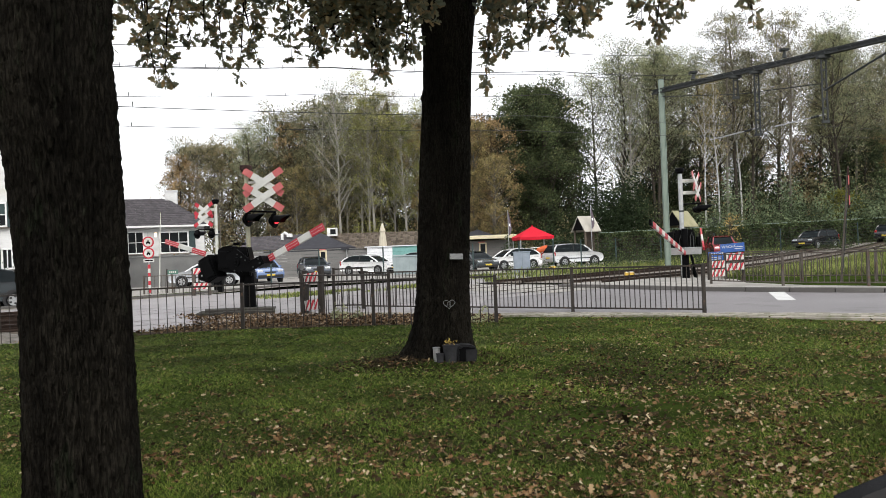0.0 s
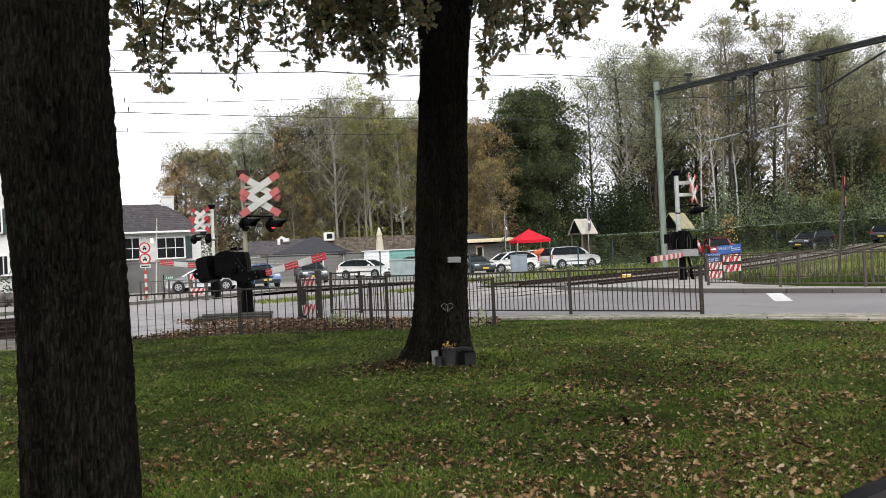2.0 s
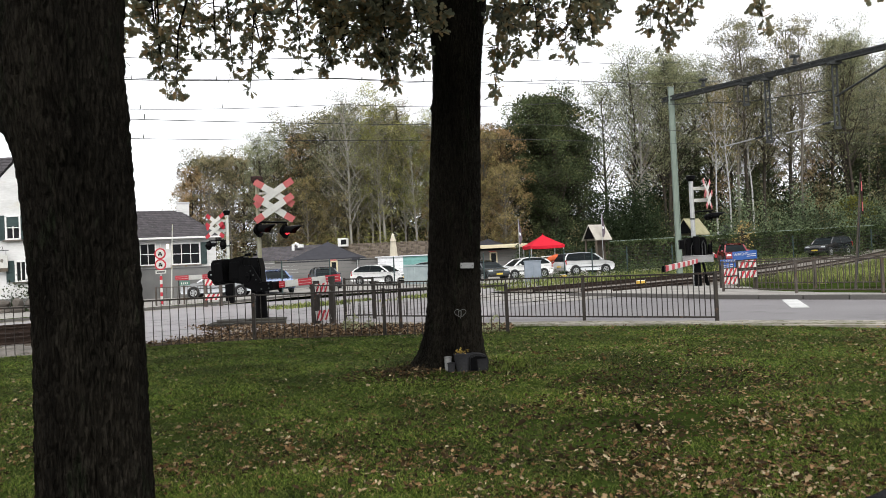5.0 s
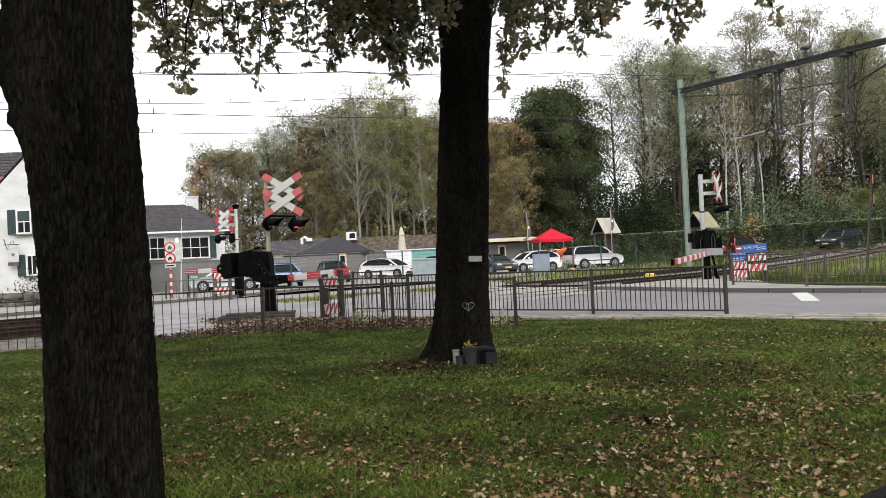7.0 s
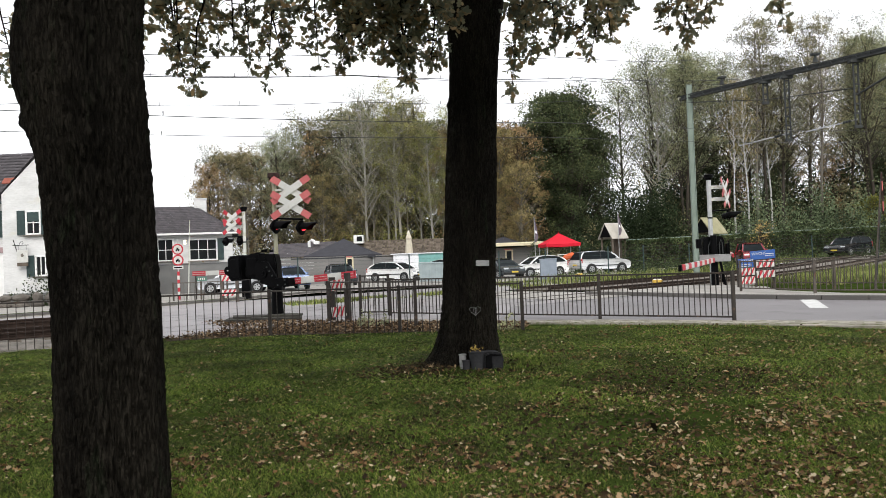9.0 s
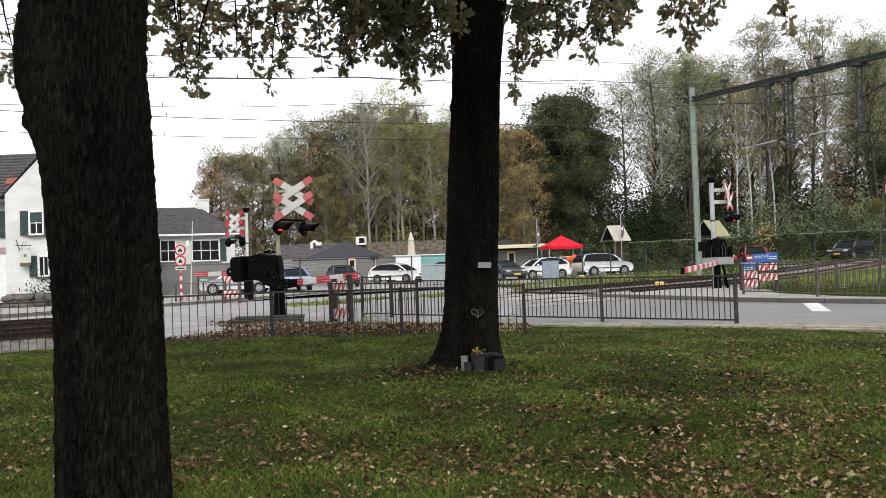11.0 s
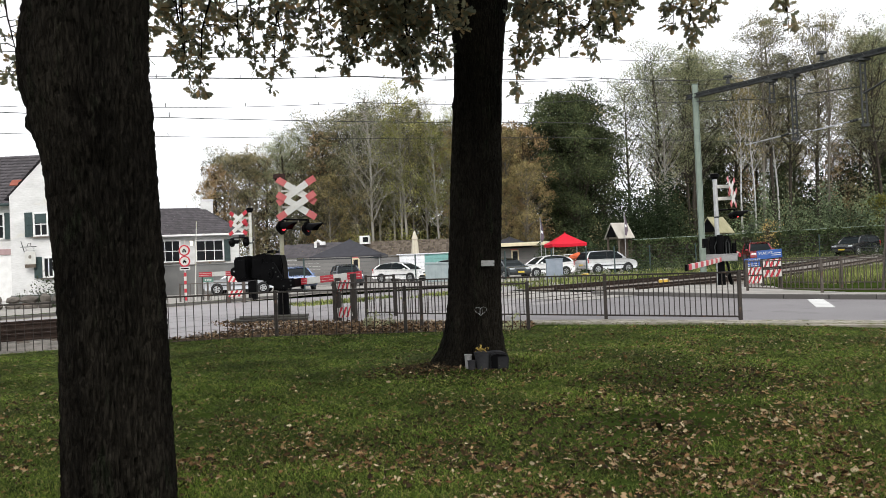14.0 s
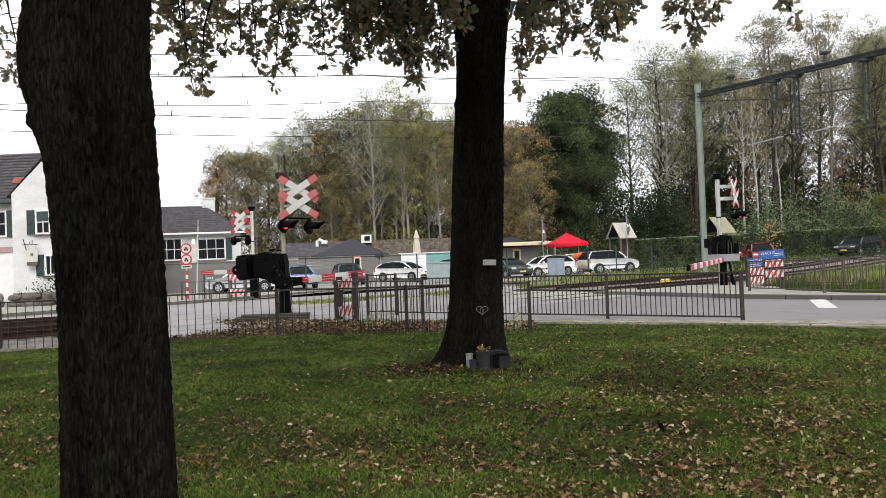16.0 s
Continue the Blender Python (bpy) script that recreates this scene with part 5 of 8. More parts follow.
def window(th, x, z, w, h, y, cols, rows, shutters=(), sill=True, half=None):
    """A window in a wall that faces -y: frame, bars, panes, sill and shutters."""
    fr = piece("window", lambda b: [box(b, c, s, None, 0.008) for c, s in (((x, y, z + h / 2), (w + 0.1, 0.14, 0.09)), ((x, y, z - h / 2), (w + 0.1, 0.14, 0.09)), ((x - w / 2, y, z), (0.09, 0.14, h)), ((x + w / 2, y, z), (0.09, 0.14, h)))], M["frame"], th)
    for i in range(1, cols):
        piece("bar", lambda b: box(b, (x - w / 2 + w * i / cols, y, z), (0.04, 0.1, h)), M["frame"], fr)
    for j in range(1, rows):
        piece("bar", lambda b: box(b, (x, y, z - h / 2 + h * j / rows), (w, 0.1, 0.04)), M["frame"], fr)
    for i in range(cols):
        for j in range(rows):
            piece("pane", lambda b: box(b, (x - w / 2 + w * (i + 0.5) / cols, y - 0.005, z - h / 2 + h * (j + 0.5) / rows), (w / cols - 0.03, 0.02, h / rows - 0.03)), M["pane"], fr)
    if half:
        piece("blind", lambda b: box(b, (x, y - 0.03, z + h * 0.27), (w - 0.06, 0.05, h * 0.44)), half, fr)
    if sill:
        piece("sill", lambda b: box(b, (x, y - 0.08, z - h / 2 - 0.07), (w + 0.24, 0.2, 0.07), None, 0.01), M["stone"], fr)
    for s in shutters:
        sh = piece("shutter", lambda b: box(b, (x + s * (w / 2 + 0.26), y - 0.06, z), (0.4, 0.06, h + 0.08), None, 0.01), M["shutter"], th)
        for k in range(3):
            piece("ledge", lambda b: box(b, (x + s * (w / 2 + 0.26), y - 0.1, z - h * 0.38 + k * h * 0.38), (0.34, 0.03, 0.07)), M["shutter"], sh)


# white house beside the crossing
HX, HY = -23.3, 38.0
house = thing("white_house", pose(HX, HY, 0.0), "white painted brick house with dark tiled roof and green shutters", "house")
piece("wall", lambda b: plate(b, [(0, 0), (5.0, 0), (5.0, 5.6), (2.5, 8.05), (0, 5.6)], 0.0, 0.35), M["white_brick"], house)
piece("wall", lambda b: box(b, (0.17, 2.9, 2.8), (0.34, 5.1, 5.6)), M["white_brick"], house)
piece("wall", lambda b: box(b, (4.83, 2.9, 2.8), (0.34, 5.1, 5.6)), M["white_brick"], house)
piece("wall", lambda b: box(b, (-7.0, 1.55, 2.75), (13.9, 0.3, 5.5)), M["white_brick"], house)
piece("wall", lambda b: plate(b, [(-14, 0), (5, 0), (5, 5.6), (-14, 5.6)], 5.45, 5.75), M["white_brick"], house)
piece("wall", lambda b: box(b, (-13.85, 3.6, 2.8), (0.3, 3.7, 5.6)), M["white_brick"], house)
tile_roof(house, (-0.25, 0.0, 5.40), (-0.25, 5.8, 5.40), (2.5, 5.8, 8.15), (2.5, -0.1, 8.15), M["roof_tile"], cols=34)
tile_roof(house, (5.25, 0.0, 5.40), (5.25, 5.8, 5.40), (2.5, 5.8, 8.15), (2.5, -0.1, 8.15), M["roof_tile"], cols=34)
tile_roof(house, (-14.2, 1.0, 5.3), (0.0, 1.0, 5.3), (2.4, 3.4, 8.15), (-14.2, 3.4, 8.15), M["roof_tile"], cols=60, rows=16)
tile_roof(house, (-14.2, 5.9, 5.3), (0.0, 5.9, 5.3), (0.0, 3.4, 8.15), (-14.2, 3.4, 8.15), M["roof_tile"], cols=30)
piece("gutter", lambda b: (rod(b, (-14.2, 0.95, 5.28), (-0.1, 0.95, 5.28), 0.07), rod(b, (-0.2, 1.2, 5.2), (-0.2, 1.2, 0.1), 0.045)), M["shutter"], house)
piece("rooflight", lambda b: box(b, (0, 0, 0), (0.6, 0.42, 0.06), Matrix.Translation((-0.75, 1.9, 6.5)) @ Matrix.Rotation(math.atan2(2.85, 2.4), 4, "X"), 0.01), surf("rust_red_metal", (0.22, 0.07, 0.05), (0.32, 0.11, 0.08), 3, 0.7, 0.1), house, "small red rooflight")
window(house, 1.62, 4.12, 0.7, 1.15, -0.02, 2, 2, (-1, 1), True, M["shutter"])
window(house, 1.95, 1.95, 0.52, 0.98, -0.02, 2, 1, (-1,), True)
window(house, -1.6, 4.2, 0.9, 1.3, 1.38, 2, 2, (-1, 1), False)
piece("door_frame", lambda b: [box(b, c, s, None, 0.01) for c, s in (((-0.62, 1.36, 1.55), (0.3, 0.16, 2.5)), ((-1.2, 1.36, 2.85), (1.5, 0.16, 0.3)), ((-1.9, 1.36, 1.55), (0.3, 0.16, 2.5)))], M["pink_door"], house)
piece("door", lambda b: box(b, (-1.25, 1.40, 1.5), (1.0, 0.1, 2.4), None, 0.01), M["frame"], house, "white glazed door")
piece("plinth", lambda b: box(b, (2.5, -0.05, 0.25), (5.0, 0.12, 0.7), None, 0.02), M["grey_stucco"], house)
inn = thing("hanging_sign", pose(HX + 0.9, HY - 0.1, 2.75) @ Matrix.Diagonal((0.62, 1, 0.72, 1)), "small pub sign hanging from a wrought bracket", "sign")
piece("bracket", lambda b: (rod(b, (-0.35, -0.2, 0.35), (0.95, -0.2, 0.35), 0.025, seg=6), rod(b, (-0.3, 0.1, -0.1), (-0.3, -0.2, 0.75), 0.025, seg=6), tube(b, [(0.2, -0.2, 0.4), (0.3, -0.2, 0.6), (0.5, -0.2, 0.6), (0.5, -0.2, 0.45), (0.4, -0.2, 0.42)], [0.018] * 5, 5), rod(b, (0.1, -0.2, 0.0), (0.1, -0.2, 0.35), 0.012, seg=5), rod(b, (0.75, -0.2, 0.0), (0.75, -0.2, 0.35), 0.012, seg=5)), M["black"], inn)
bd = piece("board", lambda b: box(b, (0.42, -0.2, -0.42), (0.9, 0.04, 0.85), None, 0.01), M["white"], inn)
piece("emblem", lambda b: (disc(b, (0.42, -0.226, -0.35), (0, -1, 0), 0.14, 0.01, 5)), M["stone"], bd)
piece("lower_board", lambda b: box(b, (0.42, -0.2, -0.98), (0.9, 0.04, 0.24), None, 0.01), M["wood"], inn)
steps_wall = thing("rock_border", pose(HX, HY - 2.2, 0.0), "low border of rough stones before the house", "stone border")
rs = random.Random(5)
for i in range(34):
    def rock(b):
        bmesh.ops.create_icosphere(b, subdivisions=2, radius=1.0)
        sx, sy, sz = rs.uniform(0.22, 0.45), rs.uniform(0.2, 0.35), rs.uniform(0.14, 0.26)
        for v in b.verts:
            v.co *= 1 + 0.35 * noise.noise(v.co * 1.3 + Vector((i * 3, 0, 0)))
            v.co = Vector((v.co.x * sx - 8 + (i % 17) * 0.78 + rs.uniform(0, 0.02), v.co.y * sy + rs.uniform(0, 0.02), v.co.z * sz + 0.14 + 0.3 * (i // 17)))
    piece("rock", rock, M["stone"], steps_wall)

# low white annex with a hipped roof
annex = thing("white_annex", pose(-24.13, 49.5, 0.0, 0, 0, 17), "low white building with grey hipped tile roof and barred windows", "house")
piece("wall", lambda b: box(b, (4.2, 0.15, 2.0), (8.6, 0.3, 4.0)), M["white_brick"], annex)
piece("wall", lambda b: box(b, (8.35, 4.0, 2.0), (0.3, 7.4, 4.0)), M["white_brick"], annex)
piece("wall", lambda b: box(b, (0.05, 4.0, 2.0), (0.3, 7.4, 4.0)), M["white_brick"], annex)
piece("wall", lambda b: box(b, (4.2, 7.9, 2.0), (8.6, 0.3, 4.0)), M["white_brick"], annex)
tile_roof(annex, (-0.6, -0.5, 3.85), (8.9, -0.5, 3.85), (6.0, 4.0, 5.95), (-0.6, 4.0, 6.0), M["roof_tile"], cols=36, rows=15, lift=0.11)
tile_roof(annex, (8.9, -0.5, 3.85), (8.9, 8.5, 3.85), (6.0, 4.0, 5.95), (6.0, 4.0, 5.95), M["roof_tile"], cols=26, rows=15)
tile_roof(annex, (8.9, 8.5, 3.85), (-0.6, 8.5, 3.85), (-0.6, 4.0, 5.95), (6.0, 4.0, 5.95), M["roof_tile"], cols=30, rows=12)
piece("fascia", lambda b: box(b, (4.2, -0.52, 3.84), (9.6, 0.08, 0.12), None, 0.01), M["frame"], annex)
piece("chimney", lambda b: (box(b, (6.35, 4.0, 5.95), (0.85, 0.7, 1.1), None, 0.02), box(b, (6.35, 4.0, 6.5), (0.95, 0.8, 0.1), None, 0.02)), M["white_brick"], annex)
window(annex, 3.75, 2.82, 1.9, 1.42, -0.02, 4, 2, (), True)
window(annex, 6.6, 2.78, 1.75, 1.38, -0.02, 3, 2, (1,), True)
for x in (1.0, 2.2):
    piece("aerial", lambda b: rod(b, (x, 4.2, 5.9), (x, 4.2, 8.0), 0.025, seg=5), M["steel"], annex)
yard_wall = thing("garden_wall", pose(-25.7, 47.3, 0), "plain grey garden wall before the annex", "wall")
piece("wall_panel", lambda b: box(b, (6.3, 0, 0.91), (13.0, 0.2, 1.82), None, 0.02), M["grey_stucco"], yard_wall)
piece("coping", lambda b: box(b, (6.3, 0, 1.84), (13.1, 0.3, 0.06), None, 0.01), M["grey_stucco"], yard_wall)
piece("tooth_edge", lambda b: [box(b, (5.9, -0.13, 0.25 + 0.22 * i), (0.12, 0.06, 0.1)) for i in range(7)], M["kerb"], yard_wall)

# grey board wall behind the car park
board_wall = thing("board_wall", pose(-13.6, 55.5, 0), "long grey horizontal board wall with small windows", "wall")
wx0, wx1, wy = Vector((0, 0, 0)), Vector((12.1, 9.5, 0)), 0
wl_ang = math.atan2(9.5, 12.1)
w_len = wx1.length
WM = Matrix.Rotation(wl_ang, 4, "Z")
for i in range(8):
    for j in range(4):
        piece("wall_board", lambda b: box(b, (w_len * (j + 0.5) / 4, 0, 0.12 + 0.235 * i), (w_len / 4 - 0.01, 0.05 + 0.01 * (i % 2), 0.225), WM, 0.006), M["grey_boards"], board_wall)
piece("cap_board", lambda b: box(b, (w_len / 2, 0, 2.0), (w_len, 0.14, 0.06), WM, 0.01), M["grey_boards"], board_wall)


def small_window(th, m, label):
    fr = piece("window", lambda b: [box(b, c, s, m, 0.01) for c, s in (((0, 0, 0.45), (0.62, 0.1, 0.12)), ((0, 0, -0.45), (0.62, 0.1, 0.12)), ((-0.27, 0, 0), (0.12, 0.1, 0.9)), ((0.27, 0, 0), (0.12, 0.1, 0.9)))], M["cream"], th, label)
    piece("pane", lambda b: box(b, (0, 0.03, 0), (0.44, 0.03, 0.8), m), M["pane"], fr)
    piece("red_edge", lambda b: box(b, (-0.1, -0.06, 0.55), (0.6, 0.05, 0.08), m), M["red_faded"], fr)


M["cream"] = plain("cream_paint", (0.62, 0.55, 0.38), 0.6)
M["teal"] = plain("teal_panel", (0.16, 0.34, 0.32), 0.6)
M["panel_white"] = plain("white_panel", (0.72, 0.73, 0.76), 0.6)
small_window(board_wall, WM @ Matrix.Translation((5.6, -0.08, 1.42)), "cream-framed small window")
mural = thing("mural_panel", pose(-6.0, 61.2, 0), "white and teal panel fixed to the board wall", "panel")
piece("white_half", lambda b: box(b, (1.0, 0, 1.05), (2.0, 0.06, 1.95), None, 0.01), M["panel_white"], mural)
piece("teal_half", lambda b: box(b, (3.1, 0, 1.05), (2.2, 0.06, 1.95), None, 0.01), M["teal"], mural)
piece("ledge", lambda b: box(b, (2.1, -0.05, 2.06), (4.6, 0.2, 0.07), None, 0.01), M["panel_white"], mural)
piece("writing_bar", lambda b: [box(b, (1.55 + 0.0, -0.035, 0.75 + 0.1 * i), (0.5, 0.01, 0.04)) for i in range(3)], M["grey_stucco"], mural)

shed2 = thing("grey_shed", pose(1.2, 66.0, 0), "grey boarded shed with a cream flat roof", "shed")
for i in range(9):
    piece("wall_board", lambda b: box(b, (2.0, 0, 0.13 + 0.25 * i), (5.6, 0.06, 0.24), None, 0.006), M["grey_boards"], shed2)
piece("wall", lambda b: box(b, (2.0, 2.2, 1.15), (5.6, 4.2, 2.25)), M["grey_boards"], shed2)
piece("flat_roof", lambda b: box(b, (2.1, 1.6, 2.55), (6.4, 5.6, 0.22), Matrix.Rotation(radians(2), 4, "X"), 0.02), M["cream"], shed2)
small_window(shed2, Matrix.Translation((2.2, -0.08, 1.6)), "cream-framed small window")

long_shed = thing("long_low_building", pose(-17, 69, 0), "long low building with brown and dark tiled roof", "shed")
piece("wall", lambda b: box(b, (8, 2.8, 1.05), (18, 5.2, 2.1)), M["grey_boards"], long_shed)
tile_roof(long_shed, (4.6, -0.4, 1.95), (17.4, -0.4, 1.95), (17.4, 3.6, 3.45), (4.6, 3.6, 3.55), M["brown_tile"], cols=60, rows=12)
tile_roof(long_shed, (-1.2, -0.4, 2.2), (4.6, -0.4, 2.2), (4.6, 3.6, 3.6), (-1.2, 3.6, 3.5), M["roof_tile"], cols=26, rows=10)
piece("skylight_box", lambda b: (box(b, (6.9, 2.2, 3.65), (0.9, 0.8, 0.75), None, 0.03)), M["frame"], long_shed)
piece("skylight_pane", lambda b: box(b, (7.0, 1.78, 3.68), (0.5, 0.04, 0.45)), M["pane"], long_shed)
piece("vent_pipe", lambda b: (tube(b, [(2.3, 2, 3.1), (2.3, 2, 3.6), (2.55, 2, 3.75), (2.8, 2, 3.6)], [0.14] * 4, 10), box(b, (3.0, 2.0, 3.5), (0.5, 0.4, 0.3), None, 0.03)), M["frame"], long_shed)
piece("white_door", lambda b: (box(b, (0.2, -0.05, 1.2), (1.6, 0.1, 2.0)), box(b, (2.4, -0.05, 1.5), (1.4, 0.1, 0.9))), M["frame"], long_shed)


def gazebo(at, w, d, eave, top, mat, label, legs=True, rot=0):
    """A pyramid tent with sagging slopes, valance and legs."""
    th = thing("gazebo", pose(*at, 0, 0, rot), label, "gazebo")

    def roof(b):
        n = 6
        for s in range(4):
            c = [(-w / 2, -d / 2), (w / 2, -d / 2), (w / 2, d / 2), (-w / 2, d / 2)]
            (x0, y0), (x1, y1) = c[s], c[(s + 1) % 4]
            rows = []
            for j in range(n + 1):
                f = j / n
                z = eave + (top - eave) * (f ** 1.12)
                rows.append([b.verts.new(((x0 + (x1 - x0) * k / 4) * (1 - f), (y0 + (y1 - y0) * k / 4) * (1 - f), z - 0.05 * math.sin(math.pi * k / 4) * (1 - f))) for k in range(5)])
            for r0, r1 in zip(rows, rows[1:]):
                for k in range(4):
                    b.faces.new((r0[k], r0[k + 1], r1[k + 1], r1[k]))
            low = [b.verts.new((v.co.x, v.co.y, v.co.z - 0.22)) for v in rows[0]]
            for k in range(4):
                b.faces.new((low[k], low[k + 1], rows[0][k + 1], rows[0][k]))
        bmesh.ops.remove_doubles(b, verts=b.verts, dist=0.002)
    piece("canopy", roof, mat, th)
    piece("finial", lambda b: rod(b, (0, 0, top - 0.02), (0, 0, top + 0.08), 0.05), mat, th)
    for x in (-1, 1):
        for y in (-1, 1):
            piece("leg", lambda b: rod(b, (x * w * 0.47, y * d * 0.47, 0), (x * w * 0.47, y * d * 0.47, eave), 0.035), M["steel"], th)
    return th


M["tent_dark"] = plain("dark_tent_cloth", (0.045, 0.045, 0.052), 0.8)
M["tent_red"] = plain("red_tent_cloth", (0.50, 0.014, 0.03), 0.7)
M["orange"] = plain("orange_cloth", (0.55, 0.12, 0.05), 0.7)
gazebo((-10.1, 62.4, 0), 5.6, 5.0, 2.15, 3.5, M["tent_dark"], "dark grey pyramid tent behind the board wall")
gazebo((3.2, 71.0, 0), 4.0, 4.0, 2.6, 3.4, M["tent_dark"], "small dark pyramid tent behind the shed")
gazebo((6.8, 58.6, 0), 2.6, 2.6, 2.36, 3.15, M["tent_red"], "bright red pop-up gazebo beside the cars", rot=8)
boat = thing("folded_tent", pose(7.6, 57.4, 0), "orange tarpaulin bundle on a white frame under the gazebo", "tarpaulin")
piece("tarpaulin", lambda b: (tube(b, [(-0.9, 0, 1.1), (-0.5, 0, 1.3), (0, 0, 1.42), (0.5, 0, 1.25), (0.8, 0, 0.95)], [0.05, 0.2, 0.26, 0.2, 0.05], 12)), M["orange"], boat, smooth=True)
piece("frame_bar", lambda b: (rod(b, (-1.1, 0, 1.5), (1.6, 0, 1.6), 0.03), rod(b, (-1.0, -0.1, 0.1), (1.2, -0.1, 1.55), 0.03), rod(b, (-1.0, -0.1, 1.4), (0.3, -0.1, 0.1), 0.03), rod(b, (-1.0, 0, 0.0), (-1.0, 0, 1.5), 0.03)), M["frame"], boat)
para = thing("closed_parasol", pose(-5.1, 66, 0), "closed cream parasol standing behind the wall", "parasol")
piece("canopy", lambda b: tube(b, [(0, 0, 1.7), (0, 0, 2.0), (0, 0, 2.9), (0, 0, 3.3), (0, 0, 3.4), (0, 0, 3.95), (0, 0, 4.1)], [0.34, 0.36, 0.28, 0.22, 0.27, 0.10, 0.03], 9), plain("parasol_cloth", (0.55, 0.50, 0.40), 0.8), para)
piece("pole", lambda b: (rod(b, (0, 0, 0), (0, 0, 4.0), 0.03), disc(b, (0, 0, 0.05), (0, 0, 1), 0.4, 0.1)), M["wood"], para)


def roofed(at, w, d, z0, z1, mat, label, open_side=True, over=0.22, rot=0.0):
    """A small open shelter or playhouse with a pitched roof on posts."""
    th = thing("shelter", pose(*at, 0, 0, rot), label, "shelter")
    for s in (-1, 1):
        piece("roof_slope", lambda b: plate(b, [(s * (w / 2 + over), z0 - 0.15), (0, z1), (0, z1 + 0.08), (s * (w / 2 + over), z0 - 0.07)], -d / 2 - over, d / 2 + over), mat, th)
        for y in (-1, 1):
            piece("post", lambda b: box(b, (s * w / 2, y * d / 2, z0 / 2), (0.12, 0.12, z0), None, 0.01), M["wood"], th)
    piece("gable_board", lambda b: plate(b, [(-w / 2, z0), (w / 2, z0), (0, z1)], d / 2 - 0.02, d / 2 + 0.02), M["wood"], th)
    piece("back_wall", lambda b: box(b, (0, d / 2, z0 / 2), (w, 0.06, z0)), M["wood"], th)
    piece("gable_board", lambda b: plate(b, [(-w / 2, z0), (w / 2, z0), (0, z1 - 0.02)], -d / 2 - over + 0.03, -d / 2 - over + 0.07), M["black"], th)
    return th


M["pale_roof"] = surf("pale_roof_felt", (0.34, 0.32, 0.28), (0.46, 0.43, 0.38), 2, 0.85, 0.3)
M["moss_roof"] = surf("mossy_roof", (0.22, 0.21, 0.125), (0.33, 0.31, 0.20), 2, 0.85, 0.3)
roofed((11.5, 62, 0), 1.25, 1.25, 2.75, 3.8, M["pale_roof"], "wooden notice shelter with pale pitched roof", rot=-60)
roofed((20.3, 66, 0), 1.6, 1.9, 2.9, 4.1, M["moss_roof"], "wooden playhouse with mossy yellow roof", rot=-50)
roofed((26.5, 74, 0.3), 1.5, 1.5, 2.6, 3.4, M["tent_dark"], "small dark-roofed hut behind the hedge", rot=20)


def flag(at, h, label):
    th = thing("flag", pose(*at), label, "flag", "banner flags")
    piece("pole", lambda b: rod(b, (0, 0, 0), (0, 0, h), 0.03, 0.02), M["steel"], th)
    cl = plain("flag_cloth", (0.13, 0.105, 0.125), 0.8)
    piece("cloth", lambda b: plate(b, [(0.02, h - 0.05), (0.2, h - 0.9), (0.26, h - 1.5), (0.12, h - 1.9), (0.02, h - 1.8)], -0.03, 0.03, None, 0.01), cl, th)
    piece("cloth_patch", lambda b: plate(b, [(0.05, h - 1.0), (0.15, h - 1.05), (0.16, h - 1.25), (0.05, h - 1.2)], -0.036, -0.032), M["panel_white"], th)


flag((4.95, 58, 0), 4.4, "furled dark purple banner flag with a pale patch")
flag((11.75, 61, 0), 4.7, "furled dark purple banner flag beside the shelter")

dump = thing("waste_container", pose(-2.35, 50, 0), "grey-green steel waste container with ribs", "container")
M["container"] = surf("container_paint", (0.22, 0.27, 0.28), (0.32, 0.37, 0.38), 2, 0.6, 0.1, 0.1)
piece("tub", lambda b: plate(b, [(-0.85, 0.12), (0.8, 0.12), (0.9, 1.25), (-0.92, 1.25)], -0.5, 0.5, None, 0.03), M["container"], dump)
piece("lid", lambda b: box(b, (0, 0, 1.3), (1.9, 1.1, 0.1), Matrix.Rotation(radians(2), 4, "Y"), 0.03), M["container"], dump)
for x in (-0.6, -0.2, 0.2, 0.6):
    piece("rib", lambda b: box(b, (x, -0.52, 0.7), (0.07, 0.05, 1.0), None, 0.01), M["container"], dump)
M["cabinet_blue"] = surf("blue_grey_steel", (0.19, 0.225, 0.27), (0.27, 0.31, 0.36), 3, 0.55, 0.1, 0.1)
cabt = thing("utility_cabinet", pose(4.65, 46, 0), "galvanised grey utility cabinet on the verge", "cabinet")
piece("body", lambda b: (box(b, (0, 0, 0.62), (0.96, 0.5, 1.3), None, 0.02), box(b, (0, 0, 1.28), (1.02, 0.56, 0.06), None, 0.01)), M["cabinet_blue"], cabt)
for s in (-1, 1):
    piece("door", lambda b: box(b, (s * 0.24, -0.26, 0.62), (0.45, 0.03, 1.12), None, 0.008), M["cabinet_blue"], cabt)
for (x, y, c, lab) in ((7.0, 50, "cream", "small yellow marker box by the track"), (8.05, 33.6, "cream", "small yellow marker box by the track")):
    mk = thing("marker_box", pose(x, y, 0.1), lab, "marker", "track markers")
    piece("body", lambda b: box(b, (0, 0, 0.09), (0.42, 0.26, 0.18), None, 0.05), plain("yellow_paint", (0.62, 0.40, 0.06), 0.5), mk)
    piece("lid", lambda b: box(b, (0, 0, 0.185), (0.34, 0.2, 0.03), None, 0.01), M["panel_white"], mk)

